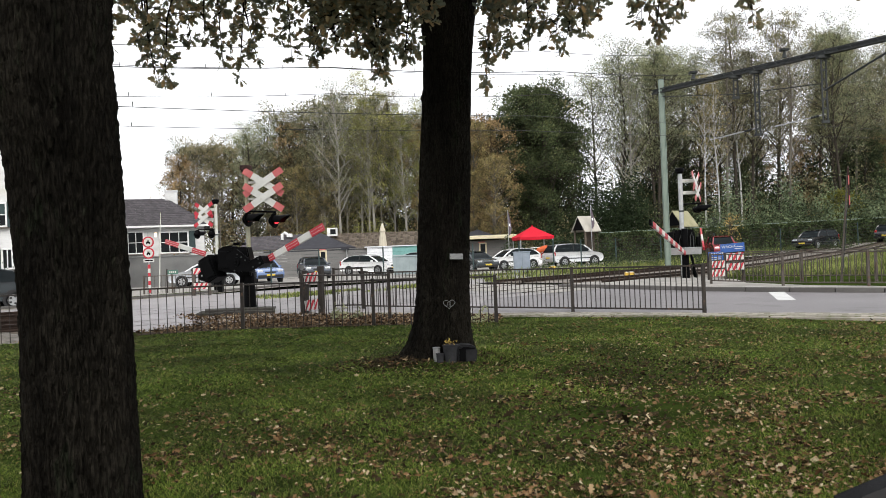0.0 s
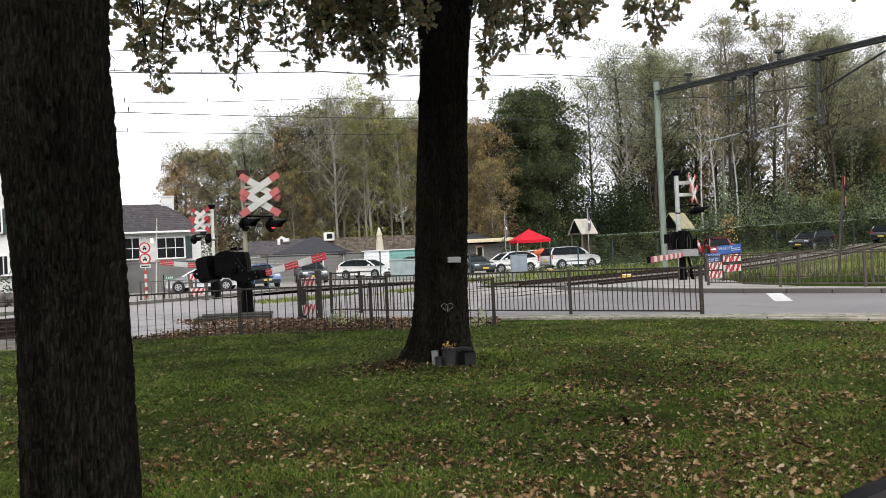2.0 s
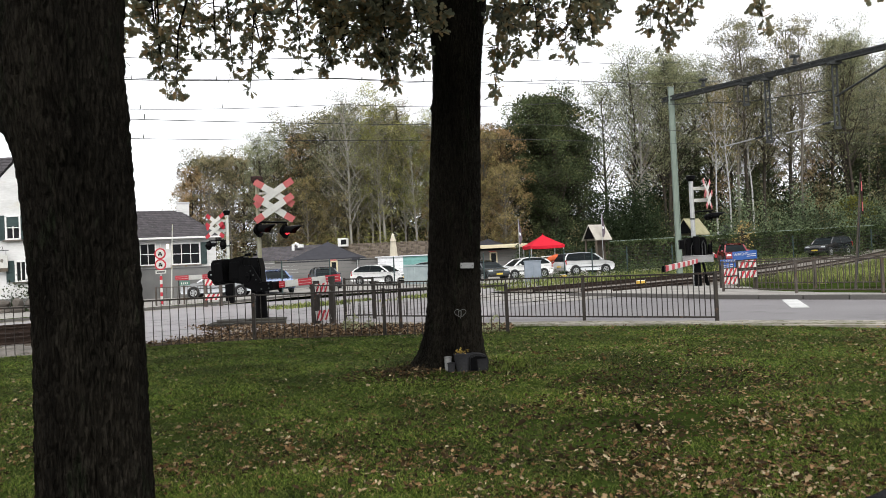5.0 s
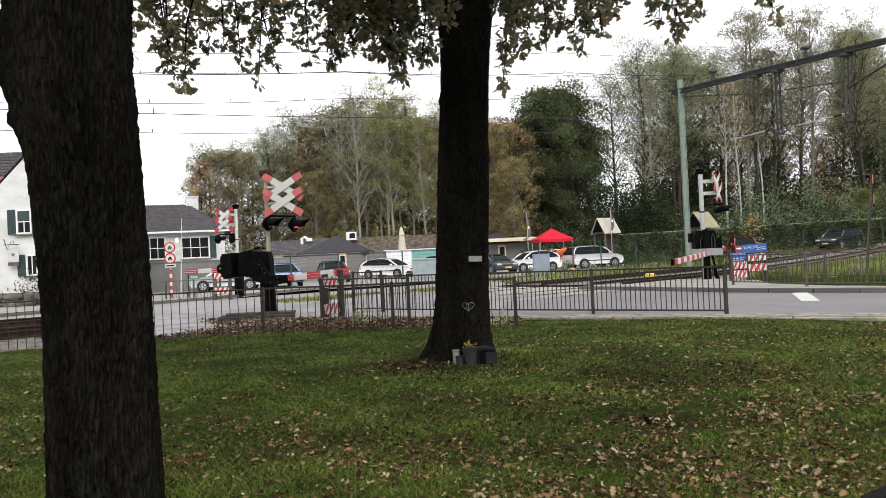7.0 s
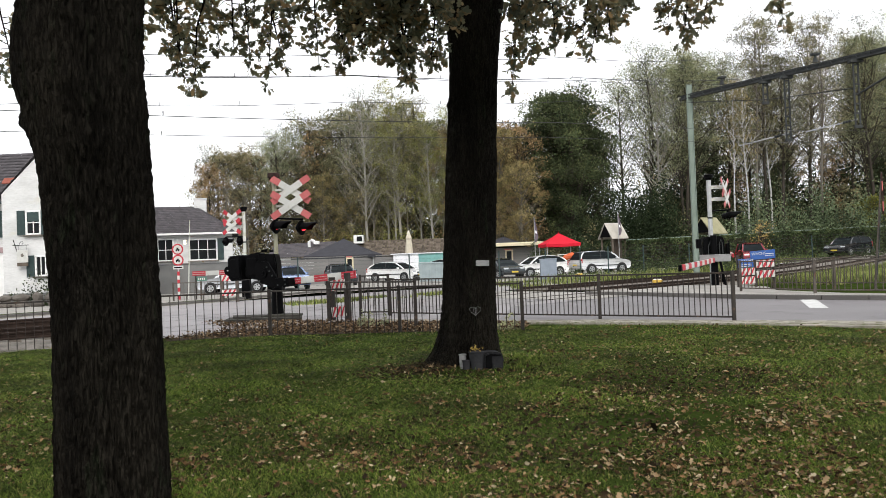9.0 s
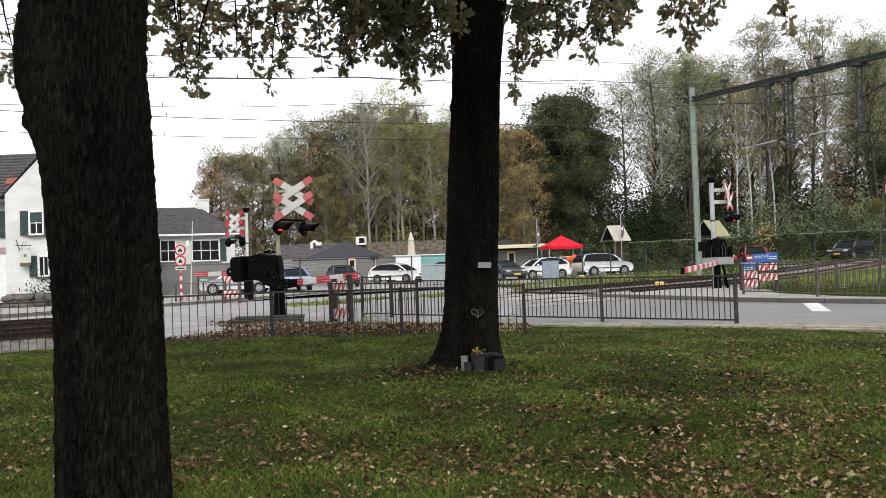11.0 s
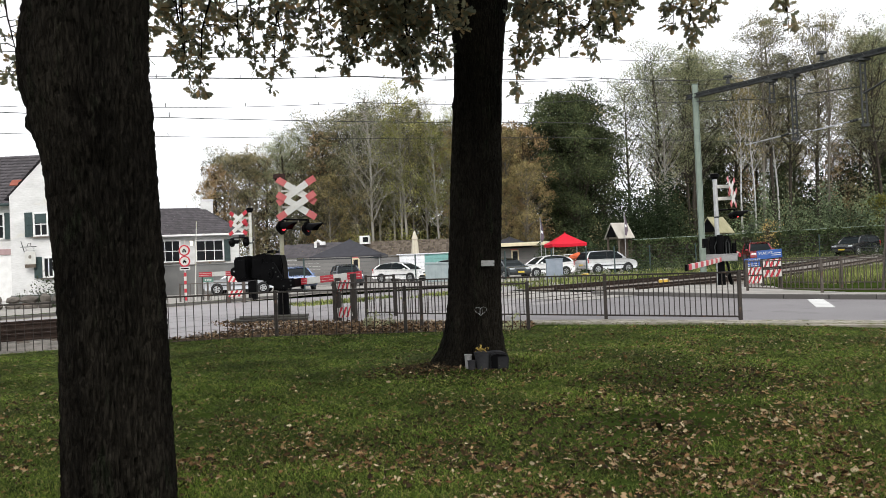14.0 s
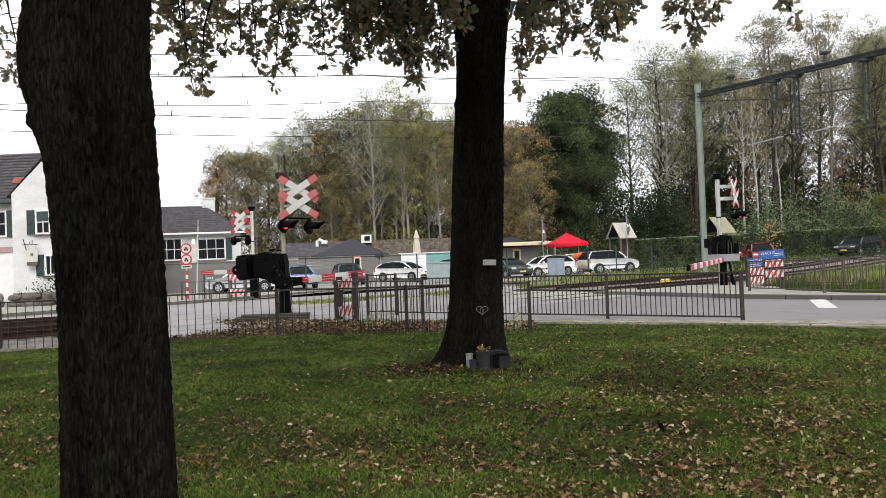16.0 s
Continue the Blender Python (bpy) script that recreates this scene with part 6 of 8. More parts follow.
# dark mesh fence before the car park
mesh_fence = thing("mesh_fence", pose(-10, 46.4, 0), "dark green wire mesh fence on steel posts", "fence")
mf = [(-0.3, -0.2), (2.2, 2.2), (6.0, 5.2), (12.0, 5.6), (15.1, 5.6), (17.4, 5.6), (19.3, 5.8), (22, 7.4), (26, 10.5), (31, 13.5), (37, 15.5), (44, 17), (52, 19)]
for x, y in mf:
    piece("post", lambda b: rod(b, (x, y, ground_z(x - 10, y + 46.4) - 0.1), (x, y, 1.95 + ground_z(x - 10, y + 46.4)), 0.045, seg=8), M["shutter"], mesh_fence)
for (x0, y0), (x1, y1) in zip(mf, mf[1:]):
    def mesh(b):
        g0, g1 = ground_z(x0 - 10, y0 + 46.4), ground_z(x1 - 10, y1 + 46.4)
        for k in range(8):
            rod(b, (x0, y0, g0 + 0.2 + 0.235 * k), (x1, y1, g1 + 0.2 + 0.235 * k), 0.004, seg=4)
    piece("mesh_panel", mesh, M["shutter"], mesh_fence)


# ---- woods ----
M["wood_bark"] = surf("woodland_bark", (0.05, 0.042, 0.034), (0.14, 0.12, 0.098), 1.5, 0.95, 0.5, 0, 12, 0.05, (1, 1, 0.3), objects=0.3)
M["pale_bark"] = surf("pale_twig_bark", (0.13, 0.115, 0.095), (0.27, 0.25, 0.21), 1.5, 0.9, 0.4, 0, 12, 0.04, (1, 1, 0.3), objects=0.3)
M["birch_bark"] = surf("birch_bark", (0.38, 0.37, 0.35), (0.6, 0.59, 0.56), 1.5, 0.8, 0.2, 0, 10, 0.02, (1, 1, 2), spot=((0.05, 0.045, 0.04), 0.25, 2.0))
# light and shade among leaf clumps, painted as bright and dark noise
CLUMP_SHADE = (0.8, (0.30, 0.32, 0.30), (1.7, 1.64, 1.42))
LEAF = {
    "olive": leafy("olive_leaf", [(0.0, (0.11, 0.115, 0.075)), (0.5, (0.215, 0.208, 0.138)), (0.85, (0.285, 0.25, 0.16)), (1.0, (0.33, 0.255, 0.15))], 0.65, 0.45, CLUMP_SHADE),
    "green": leafy("pale_green_leaf", [(0.0, (0.15, 0.17, 0.115)), (0.5, (0.26, 0.285, 0.19)), (1.0, (0.36, 0.36, 0.245))], 0.65, 0.45, CLUMP_SHADE),
    "lime": leafy("yellow_green_leaf", [(0.0, (0.16, 0.18, 0.065)), (0.5, (0.30, 0.305, 0.12)), (1.0, (0.42, 0.38, 0.16))], 0.65, 0.45, CLUMP_SHADE),
    "gold": leafy("golden_leaf", [(0.0, (0.15, 0.135, 0.075)), (0.5, (0.275, 0.235, 0.125)), (1.0, (0.38, 0.30, 0.155))], 0.65, 0.45, CLUMP_SHADE),
    "brown": leafy("rusty_leaf", [(0.0, (0.14, 0.105, 0.068)), (0.5, (0.28, 0.20, 0.12)), (1.0, (0.38, 0.27, 0.15))], 0.65, 0.42, CLUMP_SHADE),
    # a coarser noise paints the clump shade of the dark crowns
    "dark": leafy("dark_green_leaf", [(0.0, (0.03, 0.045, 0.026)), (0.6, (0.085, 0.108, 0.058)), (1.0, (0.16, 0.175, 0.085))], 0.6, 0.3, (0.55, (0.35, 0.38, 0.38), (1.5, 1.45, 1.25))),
    "sapling": leafy("sapling_leaf", [(0.0, (0.09, 0.12, 0.08)), (0.6, (0.18, 0.225, 0.14)), (1.0, (0.28, 0.31, 0.17))], 0.6, 0.35, (0.7, (0.4, 0.42, 0.42), (1.5, 1.5, 1.35))),
    "hedge": leafy("hedge_leaf", [(0.0, (0.026, 0.04, 0.02)), (0.6, (0.065, 0.088, 0.042)), (1.0, (0.125, 0.135, 0.065))], 0.5, 0.2, (0.8, (0.5, 0.52, 0.5), (1.5, 1.5, 1.35)), own=0.9),
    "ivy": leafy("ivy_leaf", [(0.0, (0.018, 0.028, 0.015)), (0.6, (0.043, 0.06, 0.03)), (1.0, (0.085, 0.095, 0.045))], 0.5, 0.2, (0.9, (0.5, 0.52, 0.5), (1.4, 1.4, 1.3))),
}
M["front_bark"] = surf("pale_grey_bark", (0.26, 0.245, 0.215), (0.46, 0.44, 0.395), 1.5, 0.9, 0.4, 0, 12, 0.04, (1, 1, 0.3), objects=0.3)


def forest_tree(seed, h, r, lo, spread, limbs, leaves, size, bark, leaf, label, up=0.9, at=None, clump=0.75, low_leaves=0.0, lobe=0.0):
    """A woodland tree: a wavering trunk, limbs that fork, and a ragged crown of small leaves at their ends."""
    rng = random.Random(seed)
    nr = np.random.RandomState(seed)
    th = thing("woodland_tree", at or pose(0, 0, 0), label, "tree", "woodland trees")
    bm = bmesh.new()
    pts, rad = [], []
    lean = Vector((rng.uniform(-0.03, 0.03), rng.uniform(-0.03, 0.03), 0))
    for i in range(11):
        z = h * 0.96 * i / 10
        pts.append(Vector((noise.noise(Vector((seed, z * 0.12, 0))) * 0.3, noise.noise(Vector((0, z * 0.12, seed))) * 0.3, z - 0.2)) + lean * z)
        rad.append(r * (1 - 0.9 * i / 10) + 0.015)
    tube(bm, pts, rad, 9)
    ends, heads = [], []
    for k in range(limbs):
        f = lo + (0.97 - lo) * ((k + rng.random()) / limbs)
        z = h * 0.96 * f
        i = min(9, int(f * 10))
        p = pts[i].lerp(pts[i + 1], f * 10 - i)
        a = k * 2.4 + rng.uniform(-0.5, 0.5)
        prof = math.sin(math.pi * min(1, 0.25 + 0.75 * (f - lo) / (1 - lo))) ** 0.7
        d = Vector((math.cos(a), math.sin(a), up * rng.uniform(0.7, 1.3))).normalized()
        ln = spread * (0.35 + 0.65 * prof) * rng.uniform(0.7, 1.2)
        q = [p]
        for j in range(4):
            d = (d + Vector((rng.uniform(-0.2, 0.2), rng.uniform(-0.2, 0.2), rng.uniform(-0.1, 0.2)))).normalized()
            q.append(q[-1] + d * ln / 4)
        rr = rad[i] * 0.42 + 0.02
        tube(bm, q, [rr, rr * 0.75, rr * 0.5, rr * 0.3, 0.012], 4, False)
        ends.append((q[4], ln))
        heads.append((q[4] if k % 3 else q[3], ln))
        for s in range(4):
            e = Vector((rng.uniform(-1, 1), rng.uniform(-1, 1), rng.uniform(-0.2, 1.2) * up)).normalized()
            b0 = q[rng.choice((1, 2, 3, 3))]
            b1 = b0 + e * ln * rng.uniform(0.3, 0.55)
            tube(bm, [b0, b0.lerp(b1, 0.5) + Vector((0, 0, 0.08)), b1], [rr * 0.35, rr * 0.22, 0.01], 3, False)
            ends.append((b1, ln * 0.6))
            for s2 in range(1):
                e2 = Vector((rng.uniform(-1, 1), rng.uniform(-1, 1), rng.uniform(-0.1, 1.1))).normalized()
                c1 = b1 + e2 * ln * 0.22
                tube(bm, [b0.lerp(b1, 0.6), c1], [0.016, 0.008], 3, False)
                ends.append((c1, ln * 0.4))
    part("trunk", bm, bark, th, smooth=True)
    e = np.array([tuple(p) for p, _ in ends])
    s = np.array([l for _, l in ends])
    pick = nr.randint(0, len(e), leaves)
    g = nr.normal(size=(leaves, 3))
    g *= (np.minimum(np.linalg.norm(g, axis=1), 1.9) / np.linalg.norm(g, axis=1))[:, None]
    c = e[pick] + g * (0.32 + 0.13 * s[pick])[:, None] * clump * np.array([1.1, 1.1, 0.62])
    if lobe:
        # rounded leaf masses at the limbs' ends, thickest on their upper sides
        m = int(leaves * 0.8)
        hp = np.array([tuple(p) for p, _ in heads] + [tuple(pts[-1]), tuple(pts[-2])])
        hr_ = lobe * nr.uniform(0.65, 1.25, len(hp))
        k = nr.randint(0, len(hp), m)
        d = nr.normal(size=(m, 3))
        d[:, 2] = d[:, 2] * 0.8 + 0.3
        d /= np.linalg.norm(d, axis=1)[:, None]
        bump = 1 + 0.22 * np.sin(d[:, 0] * 7 + k) * np.sin(d[:, 1] * 6 + k * 2) + 0.15 * np.sin(d[:, 2] * 9 + k)
        c[:m] = hp[k] + d * (hr_[k] * bump * nr.uniform(0.72, 1.04, m))[:, None] * np.array([1, 1, 0.8])
    if low_leaves:
        m = int(leaves * low_leaves)
        ang, rr_, zz = nr.uniform(0, 6.28, m), spread * 0.8 * np.sqrt(nr.random_sample(m)), h * nr.uniform(0.08, lo + 0.15, m)
        g = np.array([noise.noise(Vector((math.cos(a) * 2, math.sin(a) * 2, z * 0.5 + seed))) for a, z in zip(ang, zz)])
        keep = g > -0.1
        c[:m][keep] = np.stack([np.cos(ang) * rr_, np.sin(ang) * rr_, zz], 1)[keep]
    v, f = blob_leaves(nr, c, size)
    cloud("crown", v, f, leaf, th, kind="")
    return th


KIND = {
    "tall": forest_tree(11, 20, 0.17, 0.38, 4.4, 30, 13000, 0.115, M["wood_bark"], LEAF["green"], "tall sparse woodland tree with pale green leaves", 1.0, pose(22, 80, 0), 0.62),
    "tall2": forest_tree(23, 21, 0.18, 0.42, 3.8, 28, 11500, 0.115, M["wood_bark"], LEAF["olive"], "tall half-bare woodland tree with olive leaves", 1.1, pose(31, 77, 0), 0.62),
    "bare": forest_tree(37, 21, 0.13, 0.42, 3.2, 26, 4600, 0.125, M["pale_bark"], LEAF["olive"], "tall nearly bare woodland tree", 1.2, pose(35.5, 79, 0), 0.6),
    "olive": forest_tree(41, 18, 0.26, 0.22, 5.0, 38, 15000, 0.17, M["pale_bark"], LEAF["olive"], "dense olive-brown autumn woodland tree", 0.8, pose(-12.5, 83, 0), 0.66, 0.16, 1.15),
    "gold": forest_tree(53, 16, 0.22, 0.18, 4.2, 34, 12500, 0.17, M["pale_bark"], LEAF["gold"], "golden-brown autumn woodland tree", 0.8, pose(-7.2, 84, 0), 0.66, 0.2, 0.95),
    "brown": forest_tree(67, 16.5, 0.22, 0.15, 3.6, 34, 13500, 0.17, M["wood_bark"], LEAF["brown"], "rusty brown autumn woodland tree", 0.85, pose(0.6, 77, 0), 0.68, 0.22, 0.95),
    "dark": forest_tree(71, 18, 0.30, 0.14, 5.0, 46, 26000, 0.19, M["wood_bark"], LEAF["dark"], "dense dark green woodland tree", 0.7, pose(10.0, 79, 0), 0.72, 0.22, 1.3),
    "birch": forest_tree(83, 18, 0.09, 0.5, 2.0, 18, 1500, 0.15, M["birch_bark"], LEAF["gold"], "slender birch with white bark", 1.5, pose(26.2, 73, 0)),
    "lime": forest_tree(89, 19, 0.16, 0.3, 3.6, 32, 10500, 0.125, M["front_bark"], LEAF["lime"], "yellow-green woodland tree on pale slender limbs", 1.1, pose(-6.6, 76, 0), 0.6, 0.1),
    "pale": forest_tree(91, 18.5, 0.14, 0.3, 3.4, 34, 2600, 0.12, M["front_bark"], LEAF["green"], "nearly bare tree with pale grey limbs at the wood's edge", 1.3, pose(-9.6, 74.8, 0), 0.55),
}
wr = random.Random(19)
# stretch across, depth, count, kinds, height factors
for x0, x1, y0, y1, n, kinds, s0, s1 in (
        (-29, -22, 80, 88, 5, ("olive", "brown", "olive"), 0.72, 0.88), (-22, -16.5, 77, 86, 5, ("tall", "olive", "tall"), 0.70, 0.80), (-17, -12, 78, 86, 4, ("olive", "brown", "brown"), 0.88, 0.96), (-15, -9.5, 75, 78, 4, ("gold", "olive"), 0.5, 0.72),
        (-11.5, -1.5, 76, 84, 5, ("tall2", "lime", "olive"), 0.84, 0.95), (-12, -2, 75, 78, 9, ("pale", "bare", "pale", "lime"), 0.78, 0.96), (-12, 0, 84, 94, 4, ("dark", "olive"), 0.8, 0.98),
        (-1.0, 6.0, 77.5, 81, 5, ("brown", "gold", "brown"), 0.84, 0.98), (2.0, 5.4, 71.5, 73.5, 3, ("gold", "brown", "gold"), 0.45, 0.64), (2.6, 6.8, 75.5, 77, 2, ("gold", "brown"), 0.84, 0.92), (8.6, 11.2, 77, 82, 2, ("dark",), 0.96, 1.03), (6.4, 7.4, 79, 81, 1, ("dark",), 0.84, 0.88), (11.4, 12.2, 78, 80, 1, ("dark",), 0.78, 0.84), (11.6, 12.2, 83, 85, 1, ("gold",), 1.14, 1.18), (16.5, 24.5, 78, 90, 6, ("tall", "tall", "pale", "tall"), 1.02, 1.16),
        (25, 54, 76, 98, 24, ("tall2", "bare", "tall", "tall2", "tall"), 0.98, 1.2), (24.5, 34, 72, 78, 4, ("birch", "bare"), 0.9, 1.1), (54, 75, 80, 110, 9, ("tall2", "olive", "tall"), 1.0, 1.2),
        (-1.5, 14, 88, 96, 3, ("olive", "brown"), 0.85, 0.95), (22, 62, 96, 118, 10, ("brown", "tall2", "olive"), 0.85, 1.12), (24, 52, 82, 94, 6, ("dark", "brown"), 0.5, 0.75),
        (-28, -14, 94, 104, 4, ("olive", "brown"), 0.8, 0.92)):
    for i in range(n):
        k = kinds[i % len(kinds)]
        x = x0 + (x1 - x0) * (i + wr.uniform(0.1, 0.9)) / n
        y = wr.uniform(y0, y1)
        s = wr.uniform(s0, s1)
        copy_thing(KIND[k], pose(x, y, ground_z(x, y) - 0.05, 0, 0, wr.uniform(0, 360)) @ Matrix.Diagonal((s * wr.uniform(0.9, 1.1), s * wr.uniform(0.9, 1.1), s, 1)))


def clumps(name, seed, spots, per, size, leaf, label, category, squash=0.8):
    """Bushes: uneven leaf clumps at spots of (x, y, radius, height)."""
    nr = np.random.RandomState(seed)
    cs = []
    for x, y, r, h in spots:
        m = int(per * r * h)
        d = nr.normal(size=(m, 3))
        d /= np.linalg.norm(d, axis=1)[:, None]
        rad = nr.uniform(0.55, 1.05, m) * (1 + 0.35 * np.sin(d[:, 0] * 5 + x) * np.cos(d[:, 2] * 4 + y))
        cs.append(np.stack([x + d[:, 0] * r * rad, y + d[:, 1] * r * rad, ground_z(x, y) + np.abs(d[:, 2]) * h * rad], 1))
    v, f = blob_leaves(nr, np.concatenate(cs), size)
    return cloud(name, v, f, leaf, None, "stuff", label, category)


ur = random.Random(4)
clumps("undergrowth", 6, [(ur.uniform(-28, 14), ur.uniform(75, 84), ur.uniform(1.0, 2.2), ur.uniform(1.6, 4.2)) for _ in range(60)], 90, 0.22, LEAF["olive"], "brambles and saplings under the trees", "undergrowth")
clumps("undergrowth", 7, [(ur.uniform(12, 56), ur.uniform(72, 80), ur.uniform(1.2, 2.4), ur.uniform(2.0, 5.0)) for _ in range(75)], 80, 0.2, LEAF["ivy"], "dark green bushes under the trees", "undergrowth")
clumps("undergrowth", 8, [(ur.uniform(24, 50), ur.uniform(70, 74), ur.uniform(1.0, 2.0), ur.uniform(3.8, 7.2)) for _ in range(38)], 85, 0.19, LEAF["sapling"], "paler green saplings at the wood's edge", "undergrowth")
# the darkest leaf colour stands in for deep shade inside the wood
clumps("undergrowth", 9, [(ur.uniform(-26, 13) if ur.random() < 0.5 else ur.uniform(22, 56), ur.uniform(84, 100), ur.uniform(1.8, 3.4), ur.uniform(3, 9)) for _ in range(130)], 45, 0.3, LEAF["ivy"], "thicket inside the wood, shade put into its dark leaf colour", "undergrowth")
clumps("undergrowth", 15, [(ur.uniform(-15, 4), ur.uniform(72.5, 75.5), ur.uniform(0.9, 1.7), ur.uniform(2.2, 4.6)) for _ in range(42)], 110, 0.16, LEAF["lime"], "yellow-green saplings at the wood's edge", "undergrowth")
# infill behind the trunks, its shade likewise put into the leaf colour
clumps("undergrowth", 11, [(12 + 44 * q, ur.uniform(84, 96), ur.uniform(1.6, 2.8), ur.uniform(4.0, 6.2) + (5.0 if 0.24 < q < 0.42 or q > 0.62 else 1.5 if q > 0.2 else 0)) for q in [ur.random() for _ in range(95)]], 60, 0.28, LEAF["ivy"], "thicket behind the trunks, dimmed by its dark leaf colour", "undergrowth")
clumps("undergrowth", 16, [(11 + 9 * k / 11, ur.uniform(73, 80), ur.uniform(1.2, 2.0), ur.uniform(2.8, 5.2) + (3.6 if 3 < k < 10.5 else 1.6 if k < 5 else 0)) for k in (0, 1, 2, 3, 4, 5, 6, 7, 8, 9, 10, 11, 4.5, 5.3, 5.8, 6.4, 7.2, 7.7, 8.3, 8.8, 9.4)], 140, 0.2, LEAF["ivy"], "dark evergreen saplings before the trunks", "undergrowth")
clumps("undergrowth", 17, [(ur.uniform(18, 52), ur.uniform(80, 90), ur.uniform(1.5, 2.6), ur.uniform(3.5, 10.0)) for _ in range(34)], 50, 0.24, LEAF["olive"], "olive thicket among the trunks", "undergrowth")
clumps("verge_weeds", 10, [(ur.uniform(4, 19), ur.uniform(47.5, 56), ur.uniform(0.25, 0.6), ur.uniform(0.3, 0.75)) for _ in range(90)], 260, 0.1, LEAF["dark"], "rough weeds between the tracks and the parked cars", "weeds")
clumps("verge_weeds", 13, [(ur.uniform(12, 33), ur.uniform(54, 62), ur.uniform(0.3, 0.8), ur.uniform(0.4, 1.1)) for _ in range(80)], 170, 0.11, LEAF["dark"], "tall green weeds before the hedge", "weeds")
clumps("fir_bush", 12, [(5.4, 63, 0.9, 2.2), (5.8, 63.5, 1.1, 2.8), (8.9, 66, 1.2, 3.6), (9.6, 66.5, 1.1, 4.4), (12.8, 60.5, 1.0, 2.0)], 150, 0.2, LEAF["ivy"], "dark evergreen bushes behind the gazebo", "bush")

# ivy hedge along the far side of the railway
hr = np.random.RandomState(31)
n = 26000
u, zz = hr.random_sample(n), hr.random_sample(n)
side = hr.choice([-1, 1, 0], n, p=[0.62, 0.1, 0.28])
hx, hy = 12.2 + 34 * u, 62 + 9 * u
hz = np.where(side == 0, 1.0, zz)
depth = np.where(side == 0, hr.uniform(-0.4, 0.4, n), side * 0.4 + hr.normal(0, 0.07, n) * -1)
top = 2.32 + 0.03 * np.sin(hx * 1.7) + 0.66 * u
base = np.array([ground_z(12.2 + 34 * a, 62 + 9 * a) for a in np.linspace(0, 1, 50)])
gz = np.interp(u, np.linspace(0, 1, 50), base)
c = np.stack([hx - depth * 0.26 * -1, hy + depth, gz + 0.05 + (top - gz) * hz + hr.normal(0, 0.05, n)], 1)
v, f = blob_leaves(hr, c, 0.17)
hedge = thing("hedge", pose(0, 0, 0), "long clipped dark ivy hedge on a fence", "hedge")
cloud("leaves", v, f, LEAF["hedge"], hedge, kind="stuff")
piece("core", lambda b: plate(b, [(0, 0), (35.2, 0.9), (35.2, 2.8), (0, 2.15)], -0.2, 0.2, Matrix.Translation((12.2, 62, 0)) @ Matrix.Rotation(math.atan2(9, 34), 4, "Z")), M["wood_bark"], hedge)
piece("top_rail", lambda b: plate(b, [(0, 2.44), (35.2, 3.10), (35.2, 3.17), (0, 2.51)], -0.08, 0.08, Matrix.Translation((12.2, 62, 0)) @ Matrix.Rotation(math.atan2(9, 34), 4, "Z")), M["mast_green"], hedge)
forest_tree(97, 3.1, 0.04, 0.4, 0.6, 14, 230, 0.13, M["wood_bark"], leafy("yellow_leaf", [(0.0, (0.34, 0.24, 0.08)), (1.0, (0.62, 0.47, 0.2))], 0.6, 0.4), "young tree with pale yellow leaves before the hedge", 0.9, pose(22.6, 60.5, 0.5))
forest_tree(98, 5.2, 0.07, 0.1, 1.9, 26, 2600, 0.17, M["wood_bark"], leafy("lime_leaf", [(0.0, (0.07, 0.09, 0.02)), (1.0, (0.24, 0.22, 0.05))], 0.6, 0.35), "yellow-green young tree behind the hedge", 0.8, pose(38.0, 73, 0.5))
for x, y, s in ((-20.5, 66, 0.8), (-21.3, 68, 1.0), (-20.0, 70, 0.9)):
    forest_tree(int(100 + x * -3), 9.5 * s, 0.07, 0.5, 1.0, 9, 30, 0.12, M["pale_bark"], LEAF["brown"], "thin bare sapling behind the annex", 2.0, pose(x, y, 0))


# weeds and tall grass along the railway
def blades(nr, pts, height, width, lean=0.35):
    n = len(pts)
    a = nr.uniform(0, 6.283, n)
    h = height * nr.uniform(0.5, 1.25, n)
    w = width * nr.uniform(0.7, 1.3, n)
    dx, dy = np.cos(a), np.sin(a)
    tilt = nr.normal(0, lean, (n, 2)) * h[:, None]
    p0 = pts + np.stack([-dy * w, dx * w, 0 * a], 1)
    p1 = pts + np.stack([dy * w, -dx * w, 0 * a], 1)
    p2 = pts + np.stack([tilt[:, 0], tilt[:, 1], h], 1)
    v = np.stack([p0, p1, p2], 1).reshape(-1, 3)
    return v, np.arange(3 * n).reshape(-1, 3)


M["weed"] = leafy("weed_blade", [(0.0, (0.06, 0.085, 0.025)), (0.5, (0.17, 0.215, 0.07)), (0.8, (0.28, 0.295, 0.115)), (1.0, (0.42, 0.37, 0.21))], 0.6, 0.35, (0.8, (0.55, 0.55, 0.5), (1.4, 1.4, 1.2)), own=0.9)
# the grass's near-black lowest stop paints shadow among the blades
M["grass"] = leafy("grass_blade", [(0.0, (0.005, 0.007, 0.002)), (0.35, (0.032, 0.049, 0.010)), (0.76, (0.118, 0.176, 0.035)), (0.92, (0.185, 0.205, 0.060)), (1.0, (0.30, 0.24, 0.12))], 0.5, 0.16, (0.7, (0.6, 0.58, 0.6), (1.45, 1.5, 1.15)), own=1.0)
vr = np.random.RandomState(77)
pts = []
